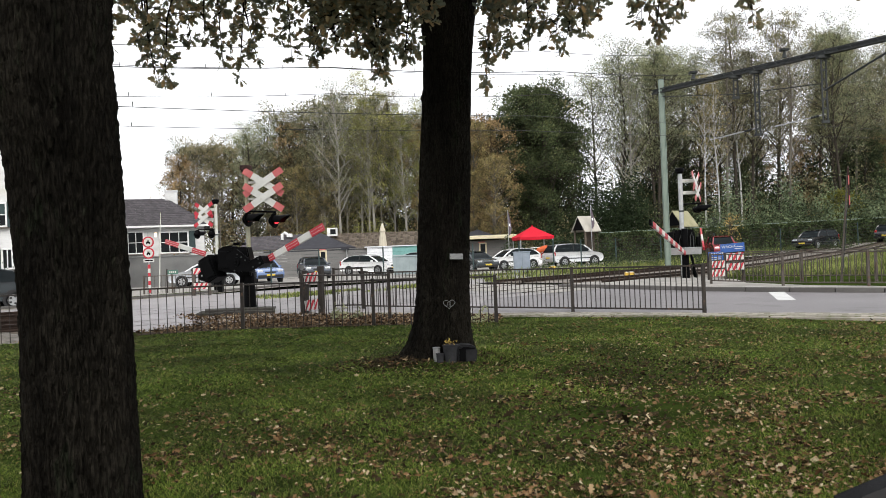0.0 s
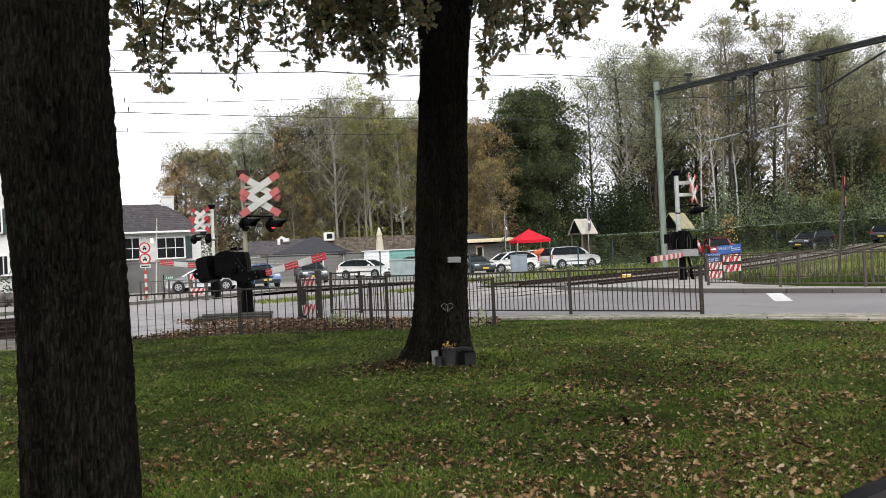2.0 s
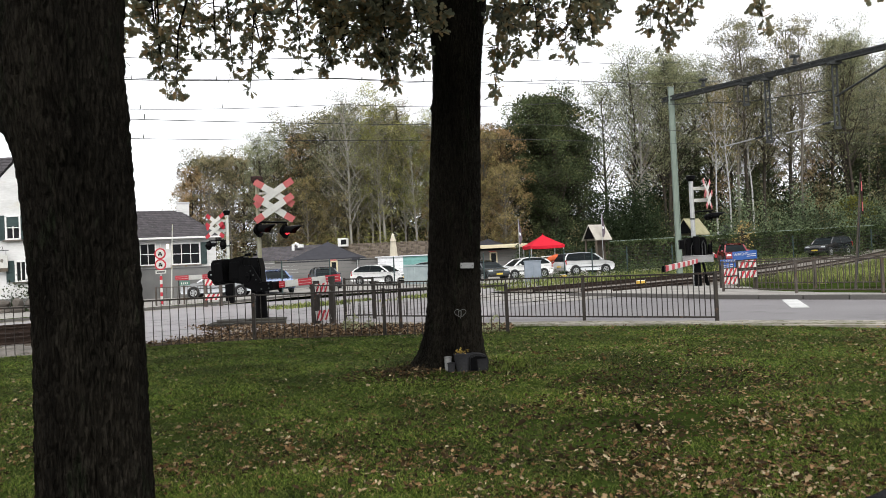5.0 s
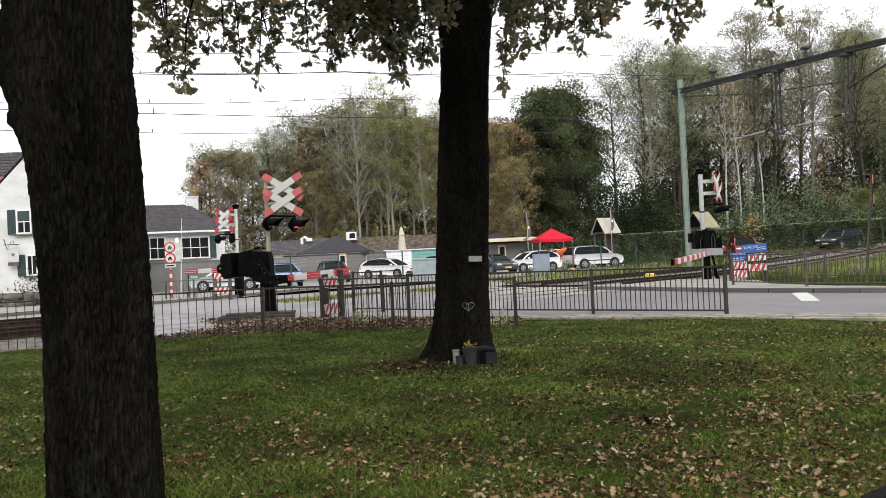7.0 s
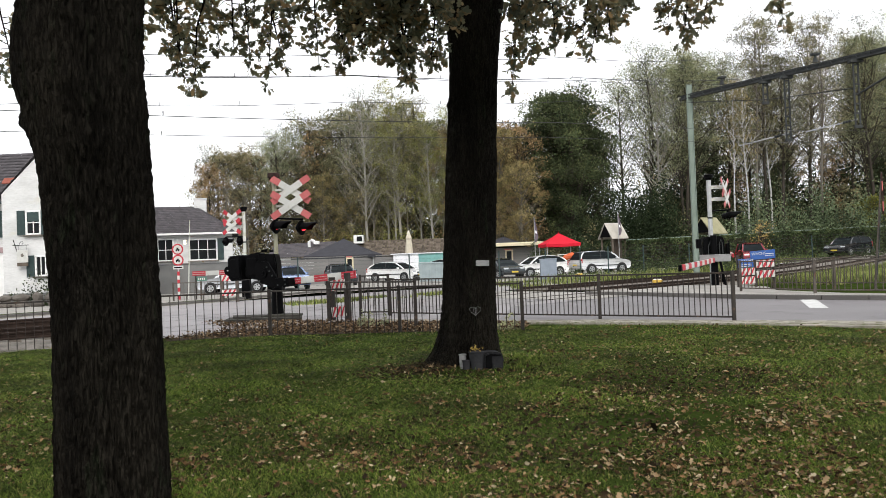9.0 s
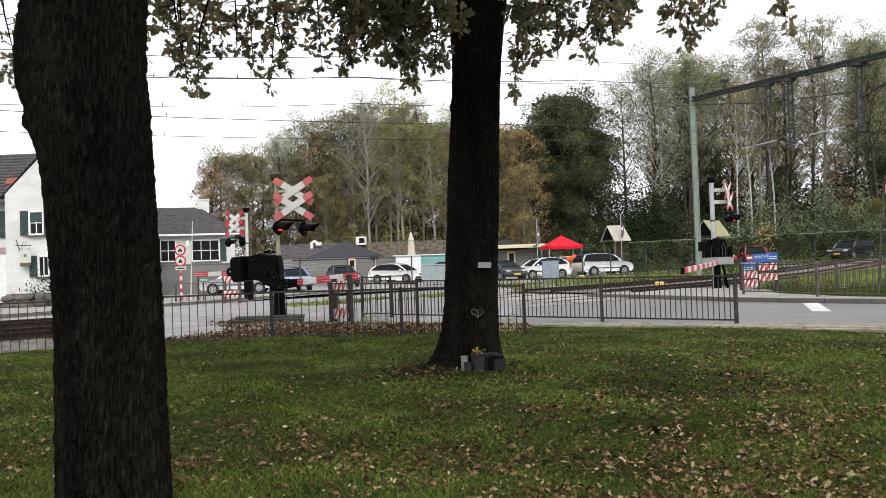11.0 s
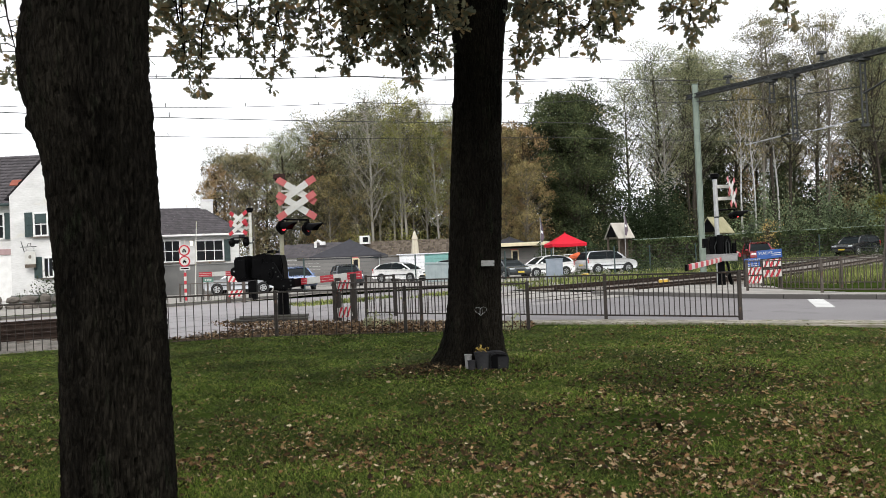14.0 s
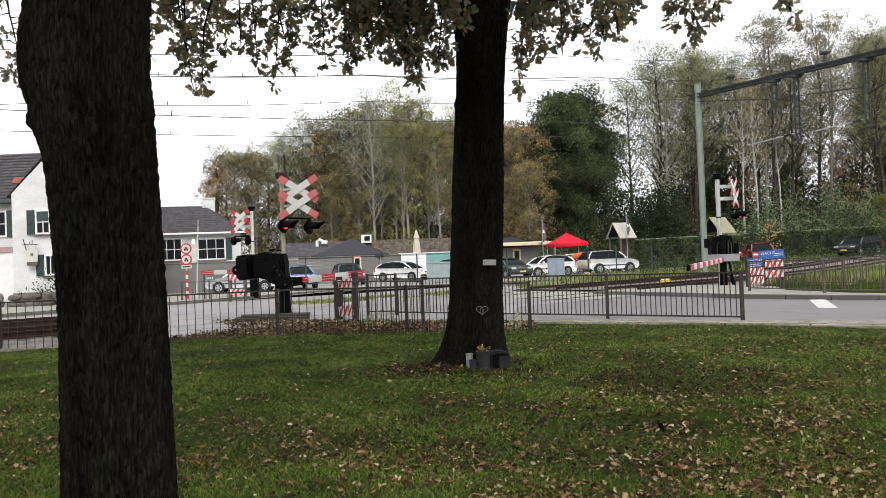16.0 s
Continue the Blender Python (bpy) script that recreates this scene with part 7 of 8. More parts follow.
for x0, x1, off, wid, n, hh in ((10.4, 34, -3.2, 1.7, 26000, 0.36), (11, 40, -7.0, 4.0, 34000, 0.36), (8, 48, 10.2, 2.6, 8000, 0.42), (-2, 9, 8.4, 1.2, 4500, 0.13)):
    xs = vr.uniform(x0, x1, n)
    o = off + vr.uniform(-wid, wid, n)
    ys = np.array([track_y(x) for x in xs])
    dy = np.array([(track_y(x + 0.1) - track_y(x)) / 0.1 for x in xs])
    k = 1 / np.sqrt(1 + dy * dy)
    X, Y = xs - dy * k * o, ys + k * o
    patch = np.array([noise.noise(Vector((a * 0.45, b * 0.45, 2))) for a, b in zip(X, Y)])
    keep = patch > -0.15
    if off < 0:
        keep &= (Y > 21.1 - 0.95 * (X - 11.4)) & (X > 10.4)
    Z = np.array([ground_z(a, b) for a, b in zip(X[keep], Y[keep])])
    pts.append(blades(vr, np.stack([X[keep], Y[keep], Z], 1), hh, 0.024))
v, f = joined(pts)
cloud("tall_weeds", v, f, M["weed"], None, "stuff", "tall green weeds along the railway", "weeds")
xs = vr.uniform(-26, -4, 15000)
kx, ky = [p[0] for p in KERB_LEFT], [p[1] for p in KERB_LEFT]
ys = np.interp(xs, kx, ky) + vr.uniform(0.4, 2.1, 15000)
v, f = blades(vr, np.stack([xs, ys, 0 * xs + 0.01], 1), 0.06, 0.010)
cloud("verge_grass", v, f, M["grass"], None, "stuff", "rough grass verge before the car park", "grass")
sheet("verge", [(-26, 15.9), (-17.3, 26.3), (-12.3, 32.1), (-10.8, 34.3), (-8.2, 40.0), (-5.7, 41.8), (-2, 43.5), (6, 46.3), (6, 48.2), (-2.6, 45.4), (-6.8, 43.8), (-9.8, 41.2), (-12.6, 36.2), (-14.4, 34), (-19.6, 28.0), (-28, 18)], 0.02, M["lawn"], "rough grass verge", "verge")
clumps("house_shrubs", 21, [(-21.6, 37.0, 0.55, 1.3), (-20.9, 37.1, 0.75, 1.5), (-22.2, 37.0, 0.35, 0.9), (-20.0, 36.9, 0.8, 1.2)], 260, 0.12, LEAF["dark"], "small green shrubs against the white house", "shrub")
clumps("railing_shrubs", 22, [(0.75, 16.1, 0.28, 0.3), (0.35, 16.3, 0.2, 0.22), (-2.4, 17.6, 0.25, 0.42), (-2.0, 17.9, 0.16, 0.3)], 1500, 0.06, LEAF["green"], "low leafy plants at the railing's foot", "shrub")
clumps("planter_shrubs", 23, [(-17.5, 48.6, 0.45, 2.3), (-16.8, 48.6, 0.45, 2.1)], 60, 0.12, LEAF["brown"], "straggly brown plant behind the garden wall", "shrub")


# ---- oak crowns ----
def oak_leaves(nr, base, way, length, lying=0.0, ragged=0.0):
    """Lobed oak leaves that hang from their stalk ends along the given ways, each with its own roll and curl."""
    n = len(base)
    b = way / np.linalg.norm(way, axis=1)[:, None]
    ref = nr.normal(size=(n, 3)) + np.array([0, 0, lying])
    a = np.cross(b, ref)
    a /= np.linalg.norm(a, axis=1)[:, None]
    nrm = np.cross(a, b)
    s = (length * nr.uniform(0.65, 1.25, n))[:, None]
    curl = nr.uniform(-0.25, 0.45, n)[:, None]
    shape = [(0, 0, 0), (0.07, 0.22, 0.02), (0.21, 0.33, 0.08), (0.13, 0.45, 0.03), (0.31, 0.60, 0.12), (0.17, 0.72, 0.04), (0.21, 0.90, 0.1), (0, 1.02, 0.0)]
    shape = [(x * (1 + ragged * (0.35 if k % 2 == 0 else -0.45)), y, z * (1 + ragged)) for k, (x, y, z) in enumerate(shape)]
    shape += [(-x, y, z) for x, y, z in shape[-2:0:-1]]
    tris = [(0, 1, 13), (1, 2, 3), (1, 3, 11), (1, 11, 13), (13, 11, 12), (3, 4, 5), (3, 5, 9), (3, 9, 11), (11, 9, 10), (5, 6, 7), (5, 7, 9), (9, 7, 8)]
    v = np.concatenate([(base + s * (x * a + y * b + (z + curl * y * y * 0.6) * nrm))[:, None, :] for x, y, z in shape], axis=1)
    f = (np.arange(n)[:, None, None] * len(shape) + np.array(tris)[None]).reshape(-1, 3)
    return v.reshape(-1, 3), f


def spray(nr, bm, x, y, z, r, count):
    """A drooping oak branchlet that ends at (x, y, z): forked twigs with a rosette of leaves at every end. Gives the leaves' bases and ways."""
    ln = nr.uniform(1.2, 1.7)
    top = Vector((x + nr.uniform(-0.35, 0.35), y + nr.uniform(-0.3, 0.3), z + ln))
    tip = Vector((x, y, z + 0.10))
    mid = top.lerp(tip, 0.5) + Vector((nr.uniform(-0.12, 0.12), nr.uniform(-0.1, 0.1), 0.05))
    tube(bm, [top, mid, tip], [0.016, 0.010, 0.003], 5)
    base, way = [], []

    def rosette(p, d, m):
        for _ in range(m):
            w = Vector(d).normalized() * 0.6 + Vector(nr.normal(size=3)) * 0.8 + Vector((0, 0, -0.1))
            base.append(np.array(p) + nr.normal(0, 0.018, 3))
            way.append(np.array(w))
    rosette(tip, (0, 0, -1), 8)
    for k in range(count):
        f = 0.08 + 0.86 * (k + nr.random_sample()) / count
        b0 = top.lerp(mid, f * 2) if f < 0.5 else mid.lerp(tip, f * 2 - 1)
        w = r * (0.75 + 2.4 * (1 - f))
        a = nr.uniform(0, 6.283)
        b1 = b0 + Vector((math.cos(a) * w * nr.uniform(0.5, 1.1), math.sin(a) * w * nr.uniform(0.5, 1.1), nr.uniform(-0.16, 0.10)))
        m1 = b0.lerp(b1, 0.5) + Vector((0, 0, 0.03))
        tube(bm, [b0, m1, b1], [0.007, 0.005, 0.002], 4)
        rosette(b1, b1 - m1, 7)
        rosette(m1, (b1 - b0).normalized() * 0.6, 3)
    return np.array(base), np.array(way)


SPRAYS = [(-3.3, 4.0, 0.2), (-3.65, 3.91, 0.13), (-3.45, 3.94, 0.16), (-3.31, 3.63, 0.09), (-3.11, 3.53, 0.09), (-2.89, 4.05, 0.16), (-2.60, 3.97, 0.16), (-2.44, 3.73, 0.10), (-2.25, 3.53, 0.11), (-2.08, 3.78, 0.12), (-1.71, 3.84, 0.11),
          (-1.47, 3.80, 0.07), (-1.38, 4.02, 0.16), (-1.12, 3.85, 0.18), (-0.86, 3.80, 0.18), (-0.57, 3.48, 0.09), (-0.95, 4.05, 0.2), (-1.25, 4.2, 0.2), (-0.5, 4.15, 0.2), (-0.25, 4.1, 0.16), (-0.70, 3.70, 0.13), (-0.37, 3.72, 0.16), (0.58, 3.42, 0.04), (0.74, 3.94, 0.13), (0.82, 3.84, 0.14),
          (1.08, 3.83, 0.18), (1.34, 3.77, 0.16), (1.54, 3.81, 0.13), (1.70, 3.89, 0.08), (1.97, 4.23, 0.09), (2.44, 4.10, 0.13), (2.54, 3.83, 0.09), (2.77, 4.03, 0.12), (3.82, 4.03, 0.08), (4.75, 4.19, 0.13), (-5.46, 3.83, 0.16)]


def oak_crown(th, seed, sprays, cx, cy, z0, z1, rx, ry, count, limbs, dense):
    """Limbs, low drooping sprays and the mass of leaves above them."""
    nr, rng = np.random.RandomState(seed), random.Random(seed)
    o = th.matrix_world.translation
    bm = bmesh.new()
    cs = []
    for x, z, r in sprays:
        cs.append(spray(nr, bm, x - o.x, 9.0 + nr.uniform(-0.35, 0.35) - o.y, z - 0.06, r, int(dense * (0.9 if x < -1.5 else 1.6 if x < -0.2 else 1.3) * (0.6 + 3.0 * r))))
    for k in range(limbs):
        a = 6.283 * k / limbs + rng.uniform(-0.3, 0.3)
        q = [Vector((0.2, 0, z0 - 0.3 + 0.4 * rng.random()))]
        d = Vector((math.cos(a), math.sin(a), 0.35))
        for j in range(5):
            d = (d + Vector((rng.uniform(-0.2, 0.2), rng.uniform(-0.2, 0.2), rng.uniform(-0.1, 0.1)))).normalized()
            q.append(q[-1] + d * rx * 0.2)
        piece("limb", lambda b: tube(b, q, [0.12, 0.1, 0.075, 0.05, 0.03, 0.012], 8, False), M["bark"], th, smooth=True)
    if sprays:
        tagged(part("twig_mass", bm, M["bark"], th, smooth=True), kind="stuff")
    else:
        bm.free()
    a, rr = nr.uniform(0, 6.283, count), np.sqrt(nr.random_sample(count))
    zz = nr.uniform(0, 1, count)
    prof = np.sqrt(np.clip(1 - (zz - 0.35) ** 2 / 0.45, 0.05, 1))
    c = np.stack([cx + np.cos(a) * rr * rx * prof, cy + np.sin(a) * rr * ry * prof, z0 + (z1 - z0) * zz], 1)
    hole = np.array([noise.noise(Vector(p) * 0.7 + Vector((seed, 0, 0))) for p in c])
    sets = [blob_leaves(nr, c[hole > -0.12], 0.2)]
    if cs:
        sets.append(oak_leaves(nr, np.concatenate([p for p, _ in cs]), np.concatenate([w for _, w in cs]), 0.102))
    v, f = joined(sets)
    cloud("crown", v, f, M["oak_leaf"], th, kind="")


# the upper leaf masses, out of view, are thickened to shade the lawn
oak_crown(mid_oak, 2, SPRAYS, -0.3, -1.0, 5.3, 12.0, 5.5, 5.0, 9000, 9, 24)
oak_crown(left_oak, 5, [], 0.2, 0.5, 5.4, 12.0, 5.0, 5.0, 22000, 8, 200)


# ---- lawn: grass blades and fallen leaves ----
gr = np.random.RandomState(12)


def lawn_points(n, y0=4.2, y1=16.4, wide=0.66):
    y = y0 * (y1 / y0) ** gr.random_sample(n)
    x = gr.uniform(-wide, wide, n) * (y + 0.6)
    return x, y


def lawn_edge(x):
    """Where the lawn ends: at the railing, then at the paving."""
    return np.interp(x, [-14, -9.6, -4.33, -1.5, 1.03, 1.4, 5.1, 7.62, 11.5], [13.5, 15.1, 16.45, 16.1, 15.9, 16.9, 15.2, 13.55, 11.4])


def bare(x, y):
    """Trodden and shaded bare spots."""
    d = ((x - 2.45) / 1.25) ** 2 + ((y - 8.9) / 1.0) ** 2 + 0.5 * np.sin(x * 5.1) * np.sin(y * 4.3 + x)
    e = ((x + 0.15) / 0.95) ** 2 + ((y - 10.3) / 0.6) ** 2
    g = ((x - 0.35) / 1.3) ** 2 + ((y - 6.5) / 1.1) ** 2 + 0.5 * np.sin(x * 4.1 + 1) * np.sin(y * 5.3)
    return np.maximum.reduce([(d < 1) * 0.75, (e < 1) * 0.8, (g < 1) * 0.45])


x, y = lawn_points(165000)
tone = np.array([0.8 * noise.noise(Vector((a * 0.5, b * 0.5, 7))) + 0.45 * noise.noise(Vector((a * 2.1, b * 2.1, 1))) + 0.5 * noise.noise(Vector((a * 7.5, b * 7.5, 5))) for a, b in zip(x, y)])
keep = (y < lawn_edge(x)) & (gr.random_sample(len(x)) > bare(x, y)) & (tone + gr.normal(0, 0.16, len(x)) > np.where(y > 9.5, -0.6, np.where(x < 0.8, -0.36, -0.16)))
x, y, tone = x[keep], y[keep], tone[keep]
z = np.array([ground_z(a, b) for a, b in zip(x, y)]) - 0.004
base = np.stack([x, y, z], 1)
sets = []
for k in range(4):
    off = gr.normal(0, 0.011, (len(base), 3)) * np.array([1, 1, 0])
    size = np.clip(y / 5.0, 0.8, 3.0) ** 0.6
    n = len(base)
    v, f = blades(gr, base + off * size[:, None], 0.034, 0.0032, 0.7)
    v = v.reshape(n, 3, 3)
    mid = (base + off * size[:, None])[:, None, :]
    v[:, :, :2] = mid[:, :, :2] + (v[:, :, :2] - mid[:, :, :2]) * size[:, None, None]
    v[:, :, 2] = mid[:, :, 2] + (v[:, :, 2] - mid[:, :, 2]) * (0.85 + 0.4 * np.clip(tone, -0.5, 0.8))[:, None]
    sets.append((v.reshape(-1, 3), f))
v, f = joined(sets)
cloud("grass", v, f, M["grass"], None, "stuff", "short uneven lawn grass", "grass")
# thinner grass behind the viewpoint, round the parked car
n = 16000
x, y = gr.uniform(-5.5, 7.5, n), gr.uniform(-3.5, 3.6, n)
keep = ~((np.abs(x - 2.85) < 2.05) & (np.abs(y - 0.97) < 0.85))
x, y = x[keep], y[keep]
v, f = blades(gr, np.stack([x, y, np.array([ground_z(p, q) for p, q in zip(x, y)]) - 0.004], 1), 0.05, 0.006, 0.55)
cloud("grass", v, f, M["grass"], None, "stuff", "short lawn grass round the parked car", "grass")
# longer tufts round the oak's foot
a = gr.normal(0.1, 0.6, 1300)
rr = 0.55 + np.abs(gr.normal(0, 0.2, 1300))
tx, ty = -0.02 + np.cos(a) * rr * 1.25, 10.55 + np.sin(a) * rr
v, f = blades(gr, np.stack([tx, ty, np.array([ground_z(p, q) for p, q in zip(tx, ty)])], 1), 0.06, 0.004, 0.6)
cloud("grass_tufts", v, f, M["grass"], None, "stuff", "longer grass tufts round the oak", "grass")

M["fallen"] = leafy("fallen_leaf", [(0.0, (0.020, 0.014, 0.008)), (0.38, (0.056, 0.036, 0.018)), (0.55, (0.14, 0.080, 0.037)), (0.68, (0.22, 0.135, 0.066)), (0.84, (0.26, 0.185, 0.105)), (0.95, (0.33, 0.265, 0.17)), (1.0, (0.43, 0.37, 0.26))], 0.7, 0.1, (9.0, (0.75, 0.72, 0.7), (1.2, 1.2, 1.2)), own=1.0)


def litter(n, length, spread, lift):
    """Curled oak leaves strewn on the lawn, some in little heaps; thicker to the right and towards the viewpoint."""
    x, y = lawn_points(n)
    near = np.clip((10.0 - y) / 4.5, 0, 1)
    dens = 0.18 + 0.34 * np.clip((x + 1.2) / 3.5, 0, 1) + 0.42 * near + 0.25 * near * np.clip((x - 0.3) / 2, 0, 1)
    dens += 0.35 * np.clip((x - 2.2) / 1.5, 0, 1) * (y > 9.5)
    patch = np.array([noise.noise(Vector((p * 1.1, q * 1.1, 4))) + 0.6 * noise.noise(Vector((p * 3.0, q * 3.0, 9))) for p, q in zip(x, y)])
    keep = gr.random_sample(n) < dens * np.clip(0.75 + 1.5 * patch, 0.08, 2) * (1 - 0.5 * bare(x, y))
    x, y = x[keep], y[keep]
    m = len(x)
    heap = gr.random_sample(m) < spread
    x = np.concatenate([x, np.repeat(x[heap], 4) + gr.normal(0, 0.05, heap.sum() * 4)])
    y = np.concatenate([y, np.repeat(y[heap], 4) + gr.normal(0, 0.05, heap.sum() * 4)])
    inside = y < lawn_edge(x)
    x, y = x[inside], y[inside]
    z = np.array([ground_z(p, q) for p, q in zip(x, y)]) + lift * gr.uniform(0.8, 1.5, len(x))
    way = gr.normal(size=(len(x), 3)) * np.array([1, 1, 0.3])
    size = length * np.clip(np.exp(gr.normal(0, 0.3, len(x))), 0.5, 1.5)
    v, f = oak_leaves(gr, np.stack([x, y, z], 1), way, size, 1.3, 0.35)
    return v, f


n = 90
hx, hy = gr.normal(-0.75, 0.45, n), gr.normal(9.95, 0.14, n)
foot = oak_leaves(gr, np.stack([hx, hy, np.array([ground_z(p, q) for p, q in zip(hx, hy)]) + gr.uniform(0.02, 0.06, n)], 1), gr.normal(size=(n, 3)) * np.array([1, 1, 0.4]), np.full(n, 0.055), 1.0, 0.35)
v, f = joined([foot, litter(10500, 0.043, 0.28, 0.024), litter(46000, 0.025, 0.0, 0.022)])
n = 7600
a, rr = gr.uniform(0, 6.283, n), np.sqrt(gr.random_sample(n))
spot = gr.choice(4, n, p=[0.36, 0.24, 0.28, 0.12])
mx_ = np.array([2.45, -0.25, 0.35, -0.68])[spot] + np.cos(a) * rr * np.array([1.45, 1.35, 1.5, 0.48])[spot]
my_ = np.array([8.9, 10.2, 6.5, 10.2])[spot] + np.sin(a) * rr * np.array([1.15, 0.75, 1.25, 0.4])[spot]
mz_ = np.array([ground_z(p, q) for p, q in zip(mx_, my_)]) + np.where(spot == 3, 0.075 * (1 - rr * rr), 0.012) * gr.random_sample(n) + 0.004
mould = oak_leaves(gr, np.stack([mx_, my_, mz_], 1), gr.normal(size=(n, 3)) * np.array([1, 1, 0.3]), 0.034 * np.exp(gr.normal(0, 0.35, n)), 1.4)
cloud("leaf_mould", *mould, leafy("leaf_mould", [(0.0, (0.012, 0.010, 0.006)), (0.7, (0.045, 0.032, 0.018)), (1.0, (0.11, 0.075, 0.04))], 0.8, 0.1, own=1.0), None, "stuff", "dark rotting leaves on trodden bare ground", "leaves")
cloud("fallen_leaves", v, f, M["fallen"], None, "stuff", "tan and orange oak leaves lying on the grass", "leaves")
n = 14000
u = gr.random_sample(n)
lx = -11 + 12.2 * u
ly0 = lawn_edge(lx) + 0.05
ly1 = np.interp(lx, [-11, -7, -4.3, -1.9, 1.3], [17.6, 21.3, 20.2, 18.9, 17.1])
ly = ly0 + (ly1 - ly0) * gr.random_sample(n)
inside = lx > np.interp(ly, [16.3, 18.4, 20.6, 21.5], [-6.5, -5.6, -6.9, -7.0]) - np.abs(gr.normal(0, 0.25, n))
lx, ly = lx[inside], ly[inside]
v, f = blob_leaves(gr, np.stack([lx, ly, 0.02 + 0.05 * gr.random_sample(len(lx))], 1), 0.07, 0.55)
M["litter_leaf"] = leafy("litter_leaf", [(0.0, (0.016, 0.012, 0.008)), (0.4, (0.065, 0.042, 0.024)), (0.65, (0.15, 0.088, 0.045)), (0.88, (0.23, 0.165, 0.10)), (1.0, (0.42, 0.34, 0.24))], 0.75, 0.1, own=1.0)
cloud("leaf_carpet", v, f, M["litter_leaf"], None, "stuff", "thick brown oak leaves behind the railing", "leaves")

# ---- at the oak's foot, and on its bark ----
M["pot_grey"] = surf("grey_pot", (0.022, 0.022, 0.024), (0.045, 0.045, 0.048), 4, 0.85, 0.1, spec=0.02)
M["pot_dark"] = surf("dark_pot", (0.012, 0.012, 0.013), (0.028, 0.028, 0.03), 4, 0.6, 0.1, spec=0.05)


def pot(at, r0, r1, h, mat, label, m=None):
    th = thing("flower_pot", Matrix.Translation(at) @ (m or Matrix()), label, "flower pot", "pots by the oak")

    def wall(b):
        tube(b, [(0, 0, 0.0), (0, 0, h), (0, 0, h), (0, 0, h - 0.01), (0, 0, 0.02)], [r0, r1, r1 + 0.008, r1 - 0.012, r0 - 0.012], 20)
    piece("pot_wall", wall, mat, th, smooth=True)
    piece("rim", lambda b: tube(b, [(0, 0, h - 0.014), (0, 0, h - 0.011), (0, 0, h), (0, 0, h + 0.003)], [r1 - 0.002, r1 + 0.004, r1 + 0.005, r1 - 0.004], 20), mat, th, smooth=True)
    return th


gz0 = ground_z(0.05, 10.05)
p1 = pot((0.05, 10.02, gz0 - 0.01), 0.082, 0.104, 0.225, M["pot_grey"], "grey bucket pot with yellow withered flowers")
pr = np.random.RandomState(3)
c = np.stack([pr.normal(0, 0.045, 22), pr.normal(0, 0.04, 22), 0.235 + np.abs(pr.normal(0, 0.03, 22))], 1)
v, f = blob_leaves(pr, c, 0.038)
cloud("flowers", v, f, leafy("withered_flower", [(0.0, (0.16, 0.10, 0.03)), (1.0, (0.42, 0.30, 0.08))]), p1, kind="stuff")
pot((-0.135, 10.08, ground_z(-0.13, 10.08) - 0.01), 0.042, 0.047, 0.185, M["pot_pale"], "small pale zinc vase")
pot((-0.09, 10.0, ground_z(-0.09, 10.0) - 0.01), 0.045, 0.05, 0.12, M["pot_grey"], "small grey plastic pot")
p4 = thing("flower_pot", pose(0.25, 10.06, ground_z(0.25, 10.06)), "tipped dark round-topped container beside the oak", "flower pot", "pots by the oak")
piece("shell", lambda b: plate(b, [(-0.115, 0), (0.115, 0), (0.13, 0.14), (0.115, 0.185), (0.06, 0.215), (-0.04, 0.225), (-0.10, 0.215), (-0.125, 0.18)], -0.1, 0.14, Matrix.Rotation(radians(8), 4, "Z"), 0.015), M["pot_dark"], p4)
# flat black plate painting the dark hollow; the shell is closed behind it
piece("mouth", lambda b: plate(b, [(-0.108, 0.015), (-0.02, 0.015), (-0.02, 0.165), (0.10, 0.165), (0.09, 0.185), (-0.04, 0.20), (-0.108, 0.175)], -0.108, -0.102, Matrix.Rotation(radians(8), 4, "Z")), M["black"], p4)
tag = thing("tree_plate", pose(0.172, 10.22, 1.425, 0, 2, 4), "blank grey metal plate nailed to the oak", "plate")
piece("plate_sheet", lambda b: box(b, (0, 0, 0), (0.175, 0.012, 0.075), None, 0.003), M["pot_pale"], tag)
for s in (-1, 1):
    piece("nail", lambda b: disc(b, (s * 0.075, -0.008, 0), (0, -1, 0), 0.005, 0.006, 8), M["dark_steel"], tag)
heart = thing("wire_heart", pose(0.053, 10.20, 0.805), "small pale wire heart hung on the bark", "ornament")


def heart_wire(b):
    pts = []
    for i in range(29):
        t = 2 * math.pi * i / 28
        pts.append((0.078 * math.sin(t) ** 3, 0, 0.0040 * (13 * math.cos(t) - 5 * math.cos(2 * t) - 2 * math.cos(3 * t) - math.cos(4 * t))))
    tube(b, pts, [0.0024] * 29, 5, False)


piece("outline", heart_wire, M["pot_pale"], heart)
for s in (-1, 0, 1):
    piece("inner_wire", lambda b: rod(b, (s * 0.018, 0, -0.05), (s * 0.022, 0, 0.03), 0.0018, seg=5), M["pot_pale"], heart)

# ---- small pavers of the near strip ----
pv = bmesh.new()
box(pv, (0, 0, 0), (0.205, 0.165, 0.06), bevel=0.008)
paver_mesh = bpy.data.meshes.new("paver")
pv.to_mesh(paver_mesh)
pv.free()
M["paver"] = surf("concrete_paver", (0.20, 0.185, 0.155), (0.42, 0.39, 0.34), 3.0, 0.9, 0.4, 0, 40, 0.01, spot=((0.10, 0.11, 0.05), 0.25, 3.0), objects=0.6)
paver_mesh.materials.append(M["paver"])
near_pave = bpy.data.objects["pavement_near"]
pr2 = random.Random(17)
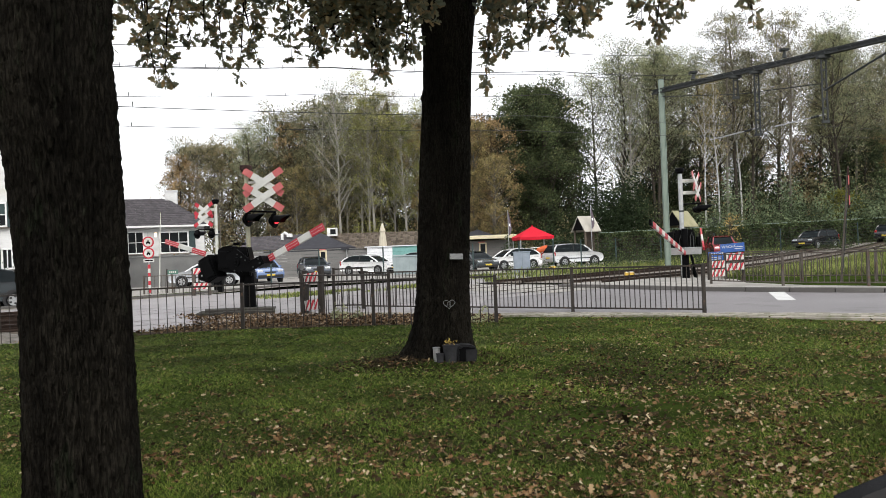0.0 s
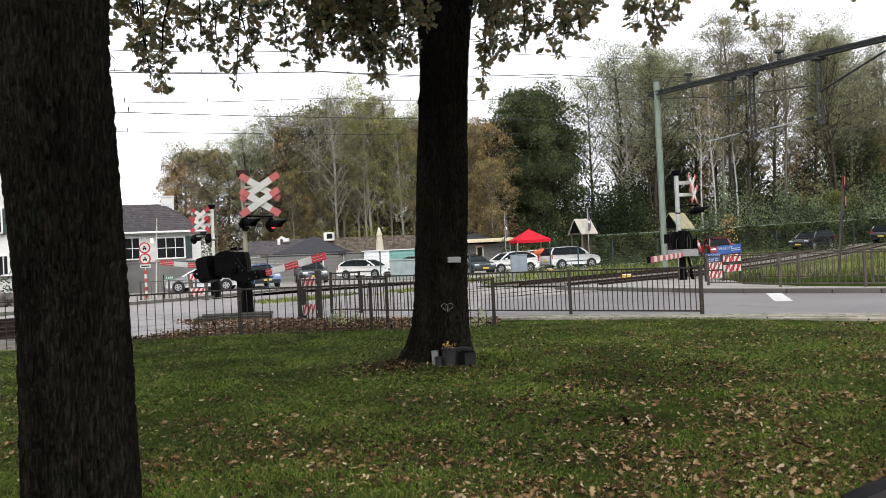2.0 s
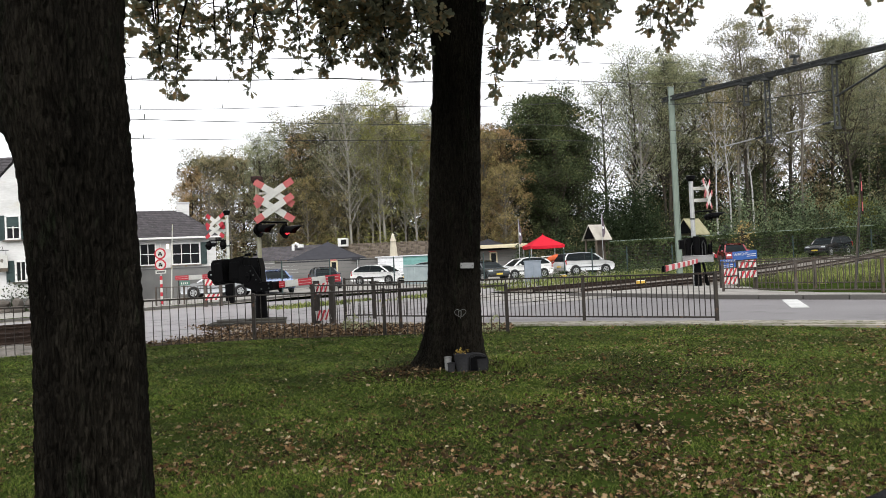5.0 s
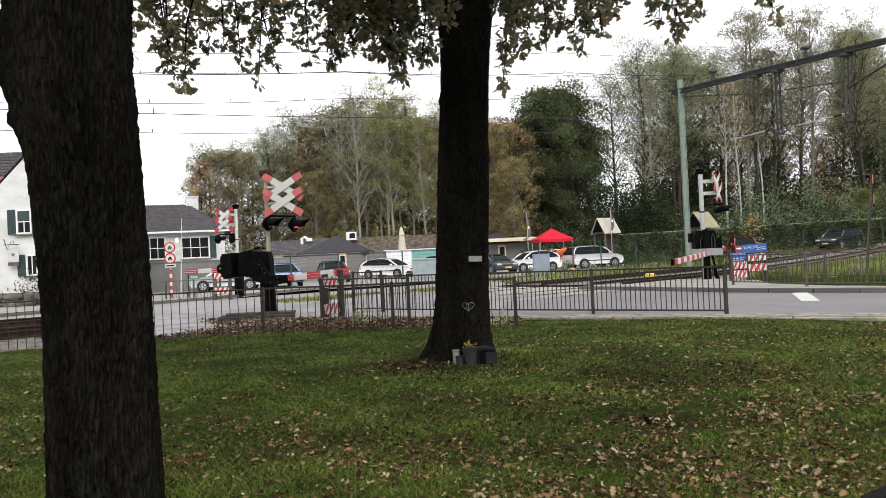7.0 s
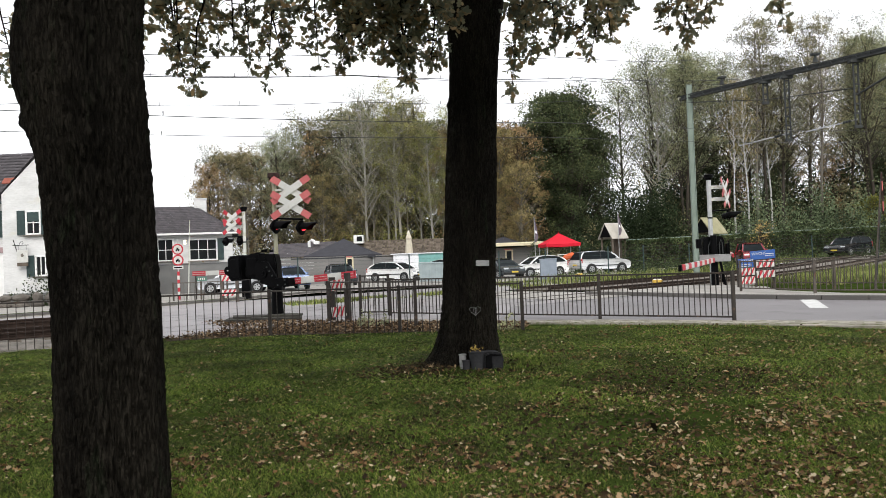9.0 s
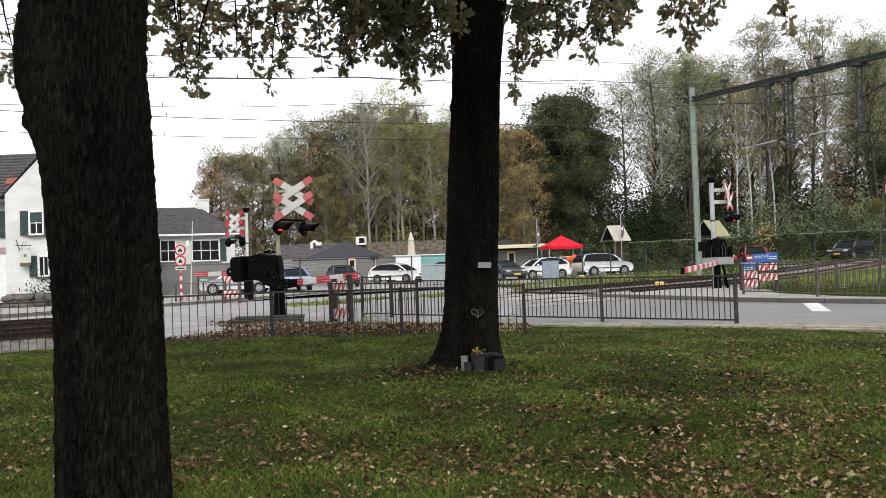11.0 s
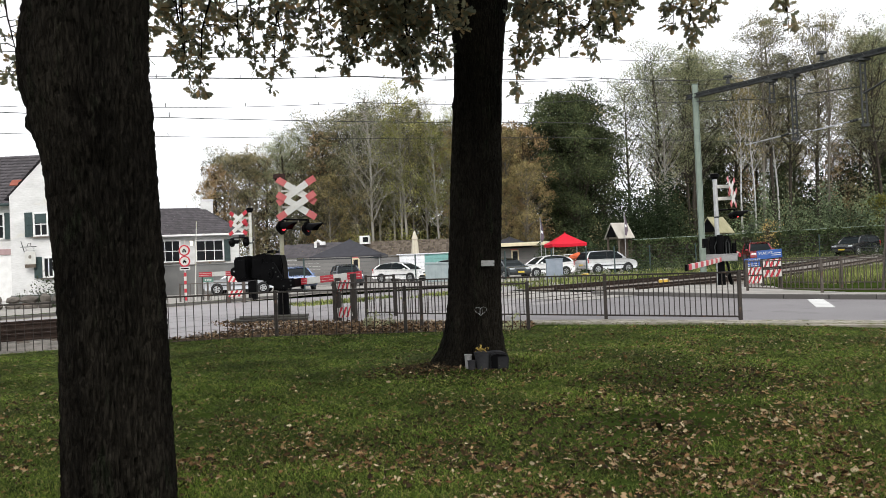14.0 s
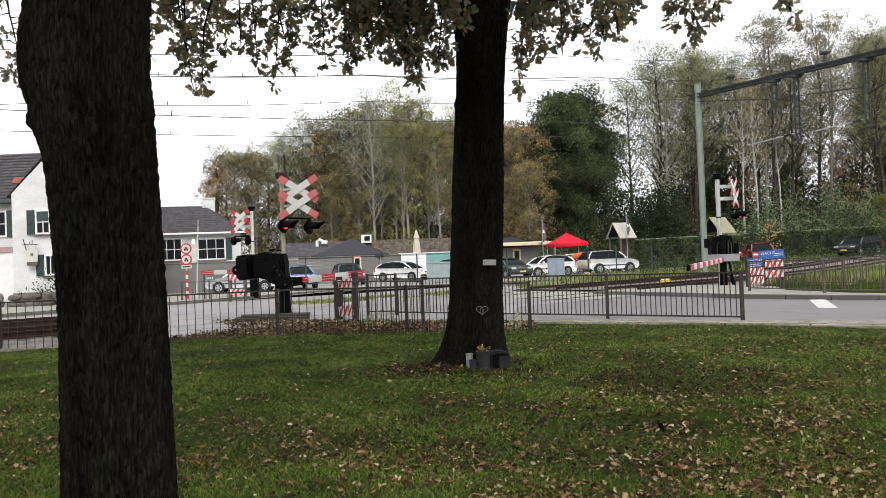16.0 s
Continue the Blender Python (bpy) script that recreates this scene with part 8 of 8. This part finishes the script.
ex, ey = [p[0] for p in ROAD_NEAR[:-1]], [p[1] for p in ROAD_NEAR[:-1]]
px_ = 1.35
while px_ < 10.6:
    slope = (float(np.interp(px_ + 0.1, ex, ey)) - float(np.interp(px_ - 0.1, ex, ey))) / 0.2
    a = math.atan(slope)
    for row in range(4):
        off = 0.09 + 0.172 * row
        shift = 0.1 if row % 2 else 0.0
        x = px_ + shift * math.cos(a) + off * math.sin(a)
        y = float(np.interp(px_ + shift * math.cos(a), ex, ey)) - off * math.cos(a)
        s = new("paver", paver_mesh)
        s.parent = near_pave
        s.matrix_world = Matrix.Translation((x, y, 0.012 + ground_z(x, y) * step(17, 19, y) + pr2.uniform(-0.004, 0.006))) @ Matrix.Rotation(a + pr2.uniform(-0.02, 0.02), 4, "Z")
    px_ += 0.212 * math.cos(a)


# ---- what moves ----
def motions():
    tilt = [(0.0, 28.4), (0.5, 24.8), (1.0, 19.2), (1.5, 14.4), (2.0, 10.9), (2.5, 7.9), (3.0, 4.4), (3.5, 0.6), (4.0, 0.0), (16.0, 0.0)]
    for ob, rest, k, pivot in ((boom_r, A_RIGHT, 0.73, (-1.06, 0, 0.42)), (boom_l, A_LEFT, 0.58, (-0.6, 0, 0)), (boom_b2, B_PATH, 0.75, (0, 0, 0))):
        hub = Matrix.Translation(pivot)
        walk(ob, [(t, rest @ hub @ Matrix.Rotation(radians(-a * k), 4, "Y") @ hub.inverted()) for t, a in tilt])
    road = [(0.0, 7.6), (0.25, 7.1), (0.5, 5.9), (1.0, 3.9), (1.5, 2.1), (2.0, 0.6), (2.4, 0.0), (16.0, 0.0)]
    walk(boom_b, [(t, B_ROAD @ Matrix.Rotation(radians(-a), 4, "Y")) for t, a in road])
    # the lamps flash in turn: the first lamp's lit times; the second is lit between them
    lit = [(0.7, 0.95), (1.35, 1.75), (2.1, 2.35), (3.25, 3.6), (3.9, 4.25), (4.6, 4.95), (5.3, 5.65), (6.0, 6.35), (7.3, 7.65), (7.85, 8.2), (8.35, 8.65), (9.3, 9.65), (10.0, 10.35), (10.7, 11.55),
           (11.85, 12.2), (13.7, 14.7), (15.75, 16.0)]
    for lamps, swap in ((LAMPS_A, False), (LAMPS_B, False), (LAMPS_C, True)):
        for first, (lens, rest) in zip((not swap, swap), lamps):
            turn, rows = (0.0 if not first else 180.0), []
            now = turn
            rows.append((0.0, now))
            for a, b in lit:
                for t in (a, b):
                    if t >= 15.9:
                        continue
                    rows += [(t - 0.034, now), (t, now + 60), (t + 0.034, now + 120), (t + 0.067, now + 180)]
                    now += 180
            rows.append((16.0, now))
            walk(lens, [(t, rest @ Matrix.Rotation(radians(a), 4, "Z")) for t, a in rows])
    # the car drives off along the road and stops out of sight
    drive = [(0.0, -17.25, 28.2), (0.5, -20.8, 25.8), (1.0, -24.0, 23.4), (2.0, -30.6, 18.0), (4.0, -43.0, 6.4), (6.0, -50.0, -0.8), (16.0, -50.4, -1.2)]
    walk(MOVING_CAR, [(t, pose(x, y, 0.014, 0, 0, 37 + (6 if t > 1.5 else 0))) for t, x, y in drive])


motions()
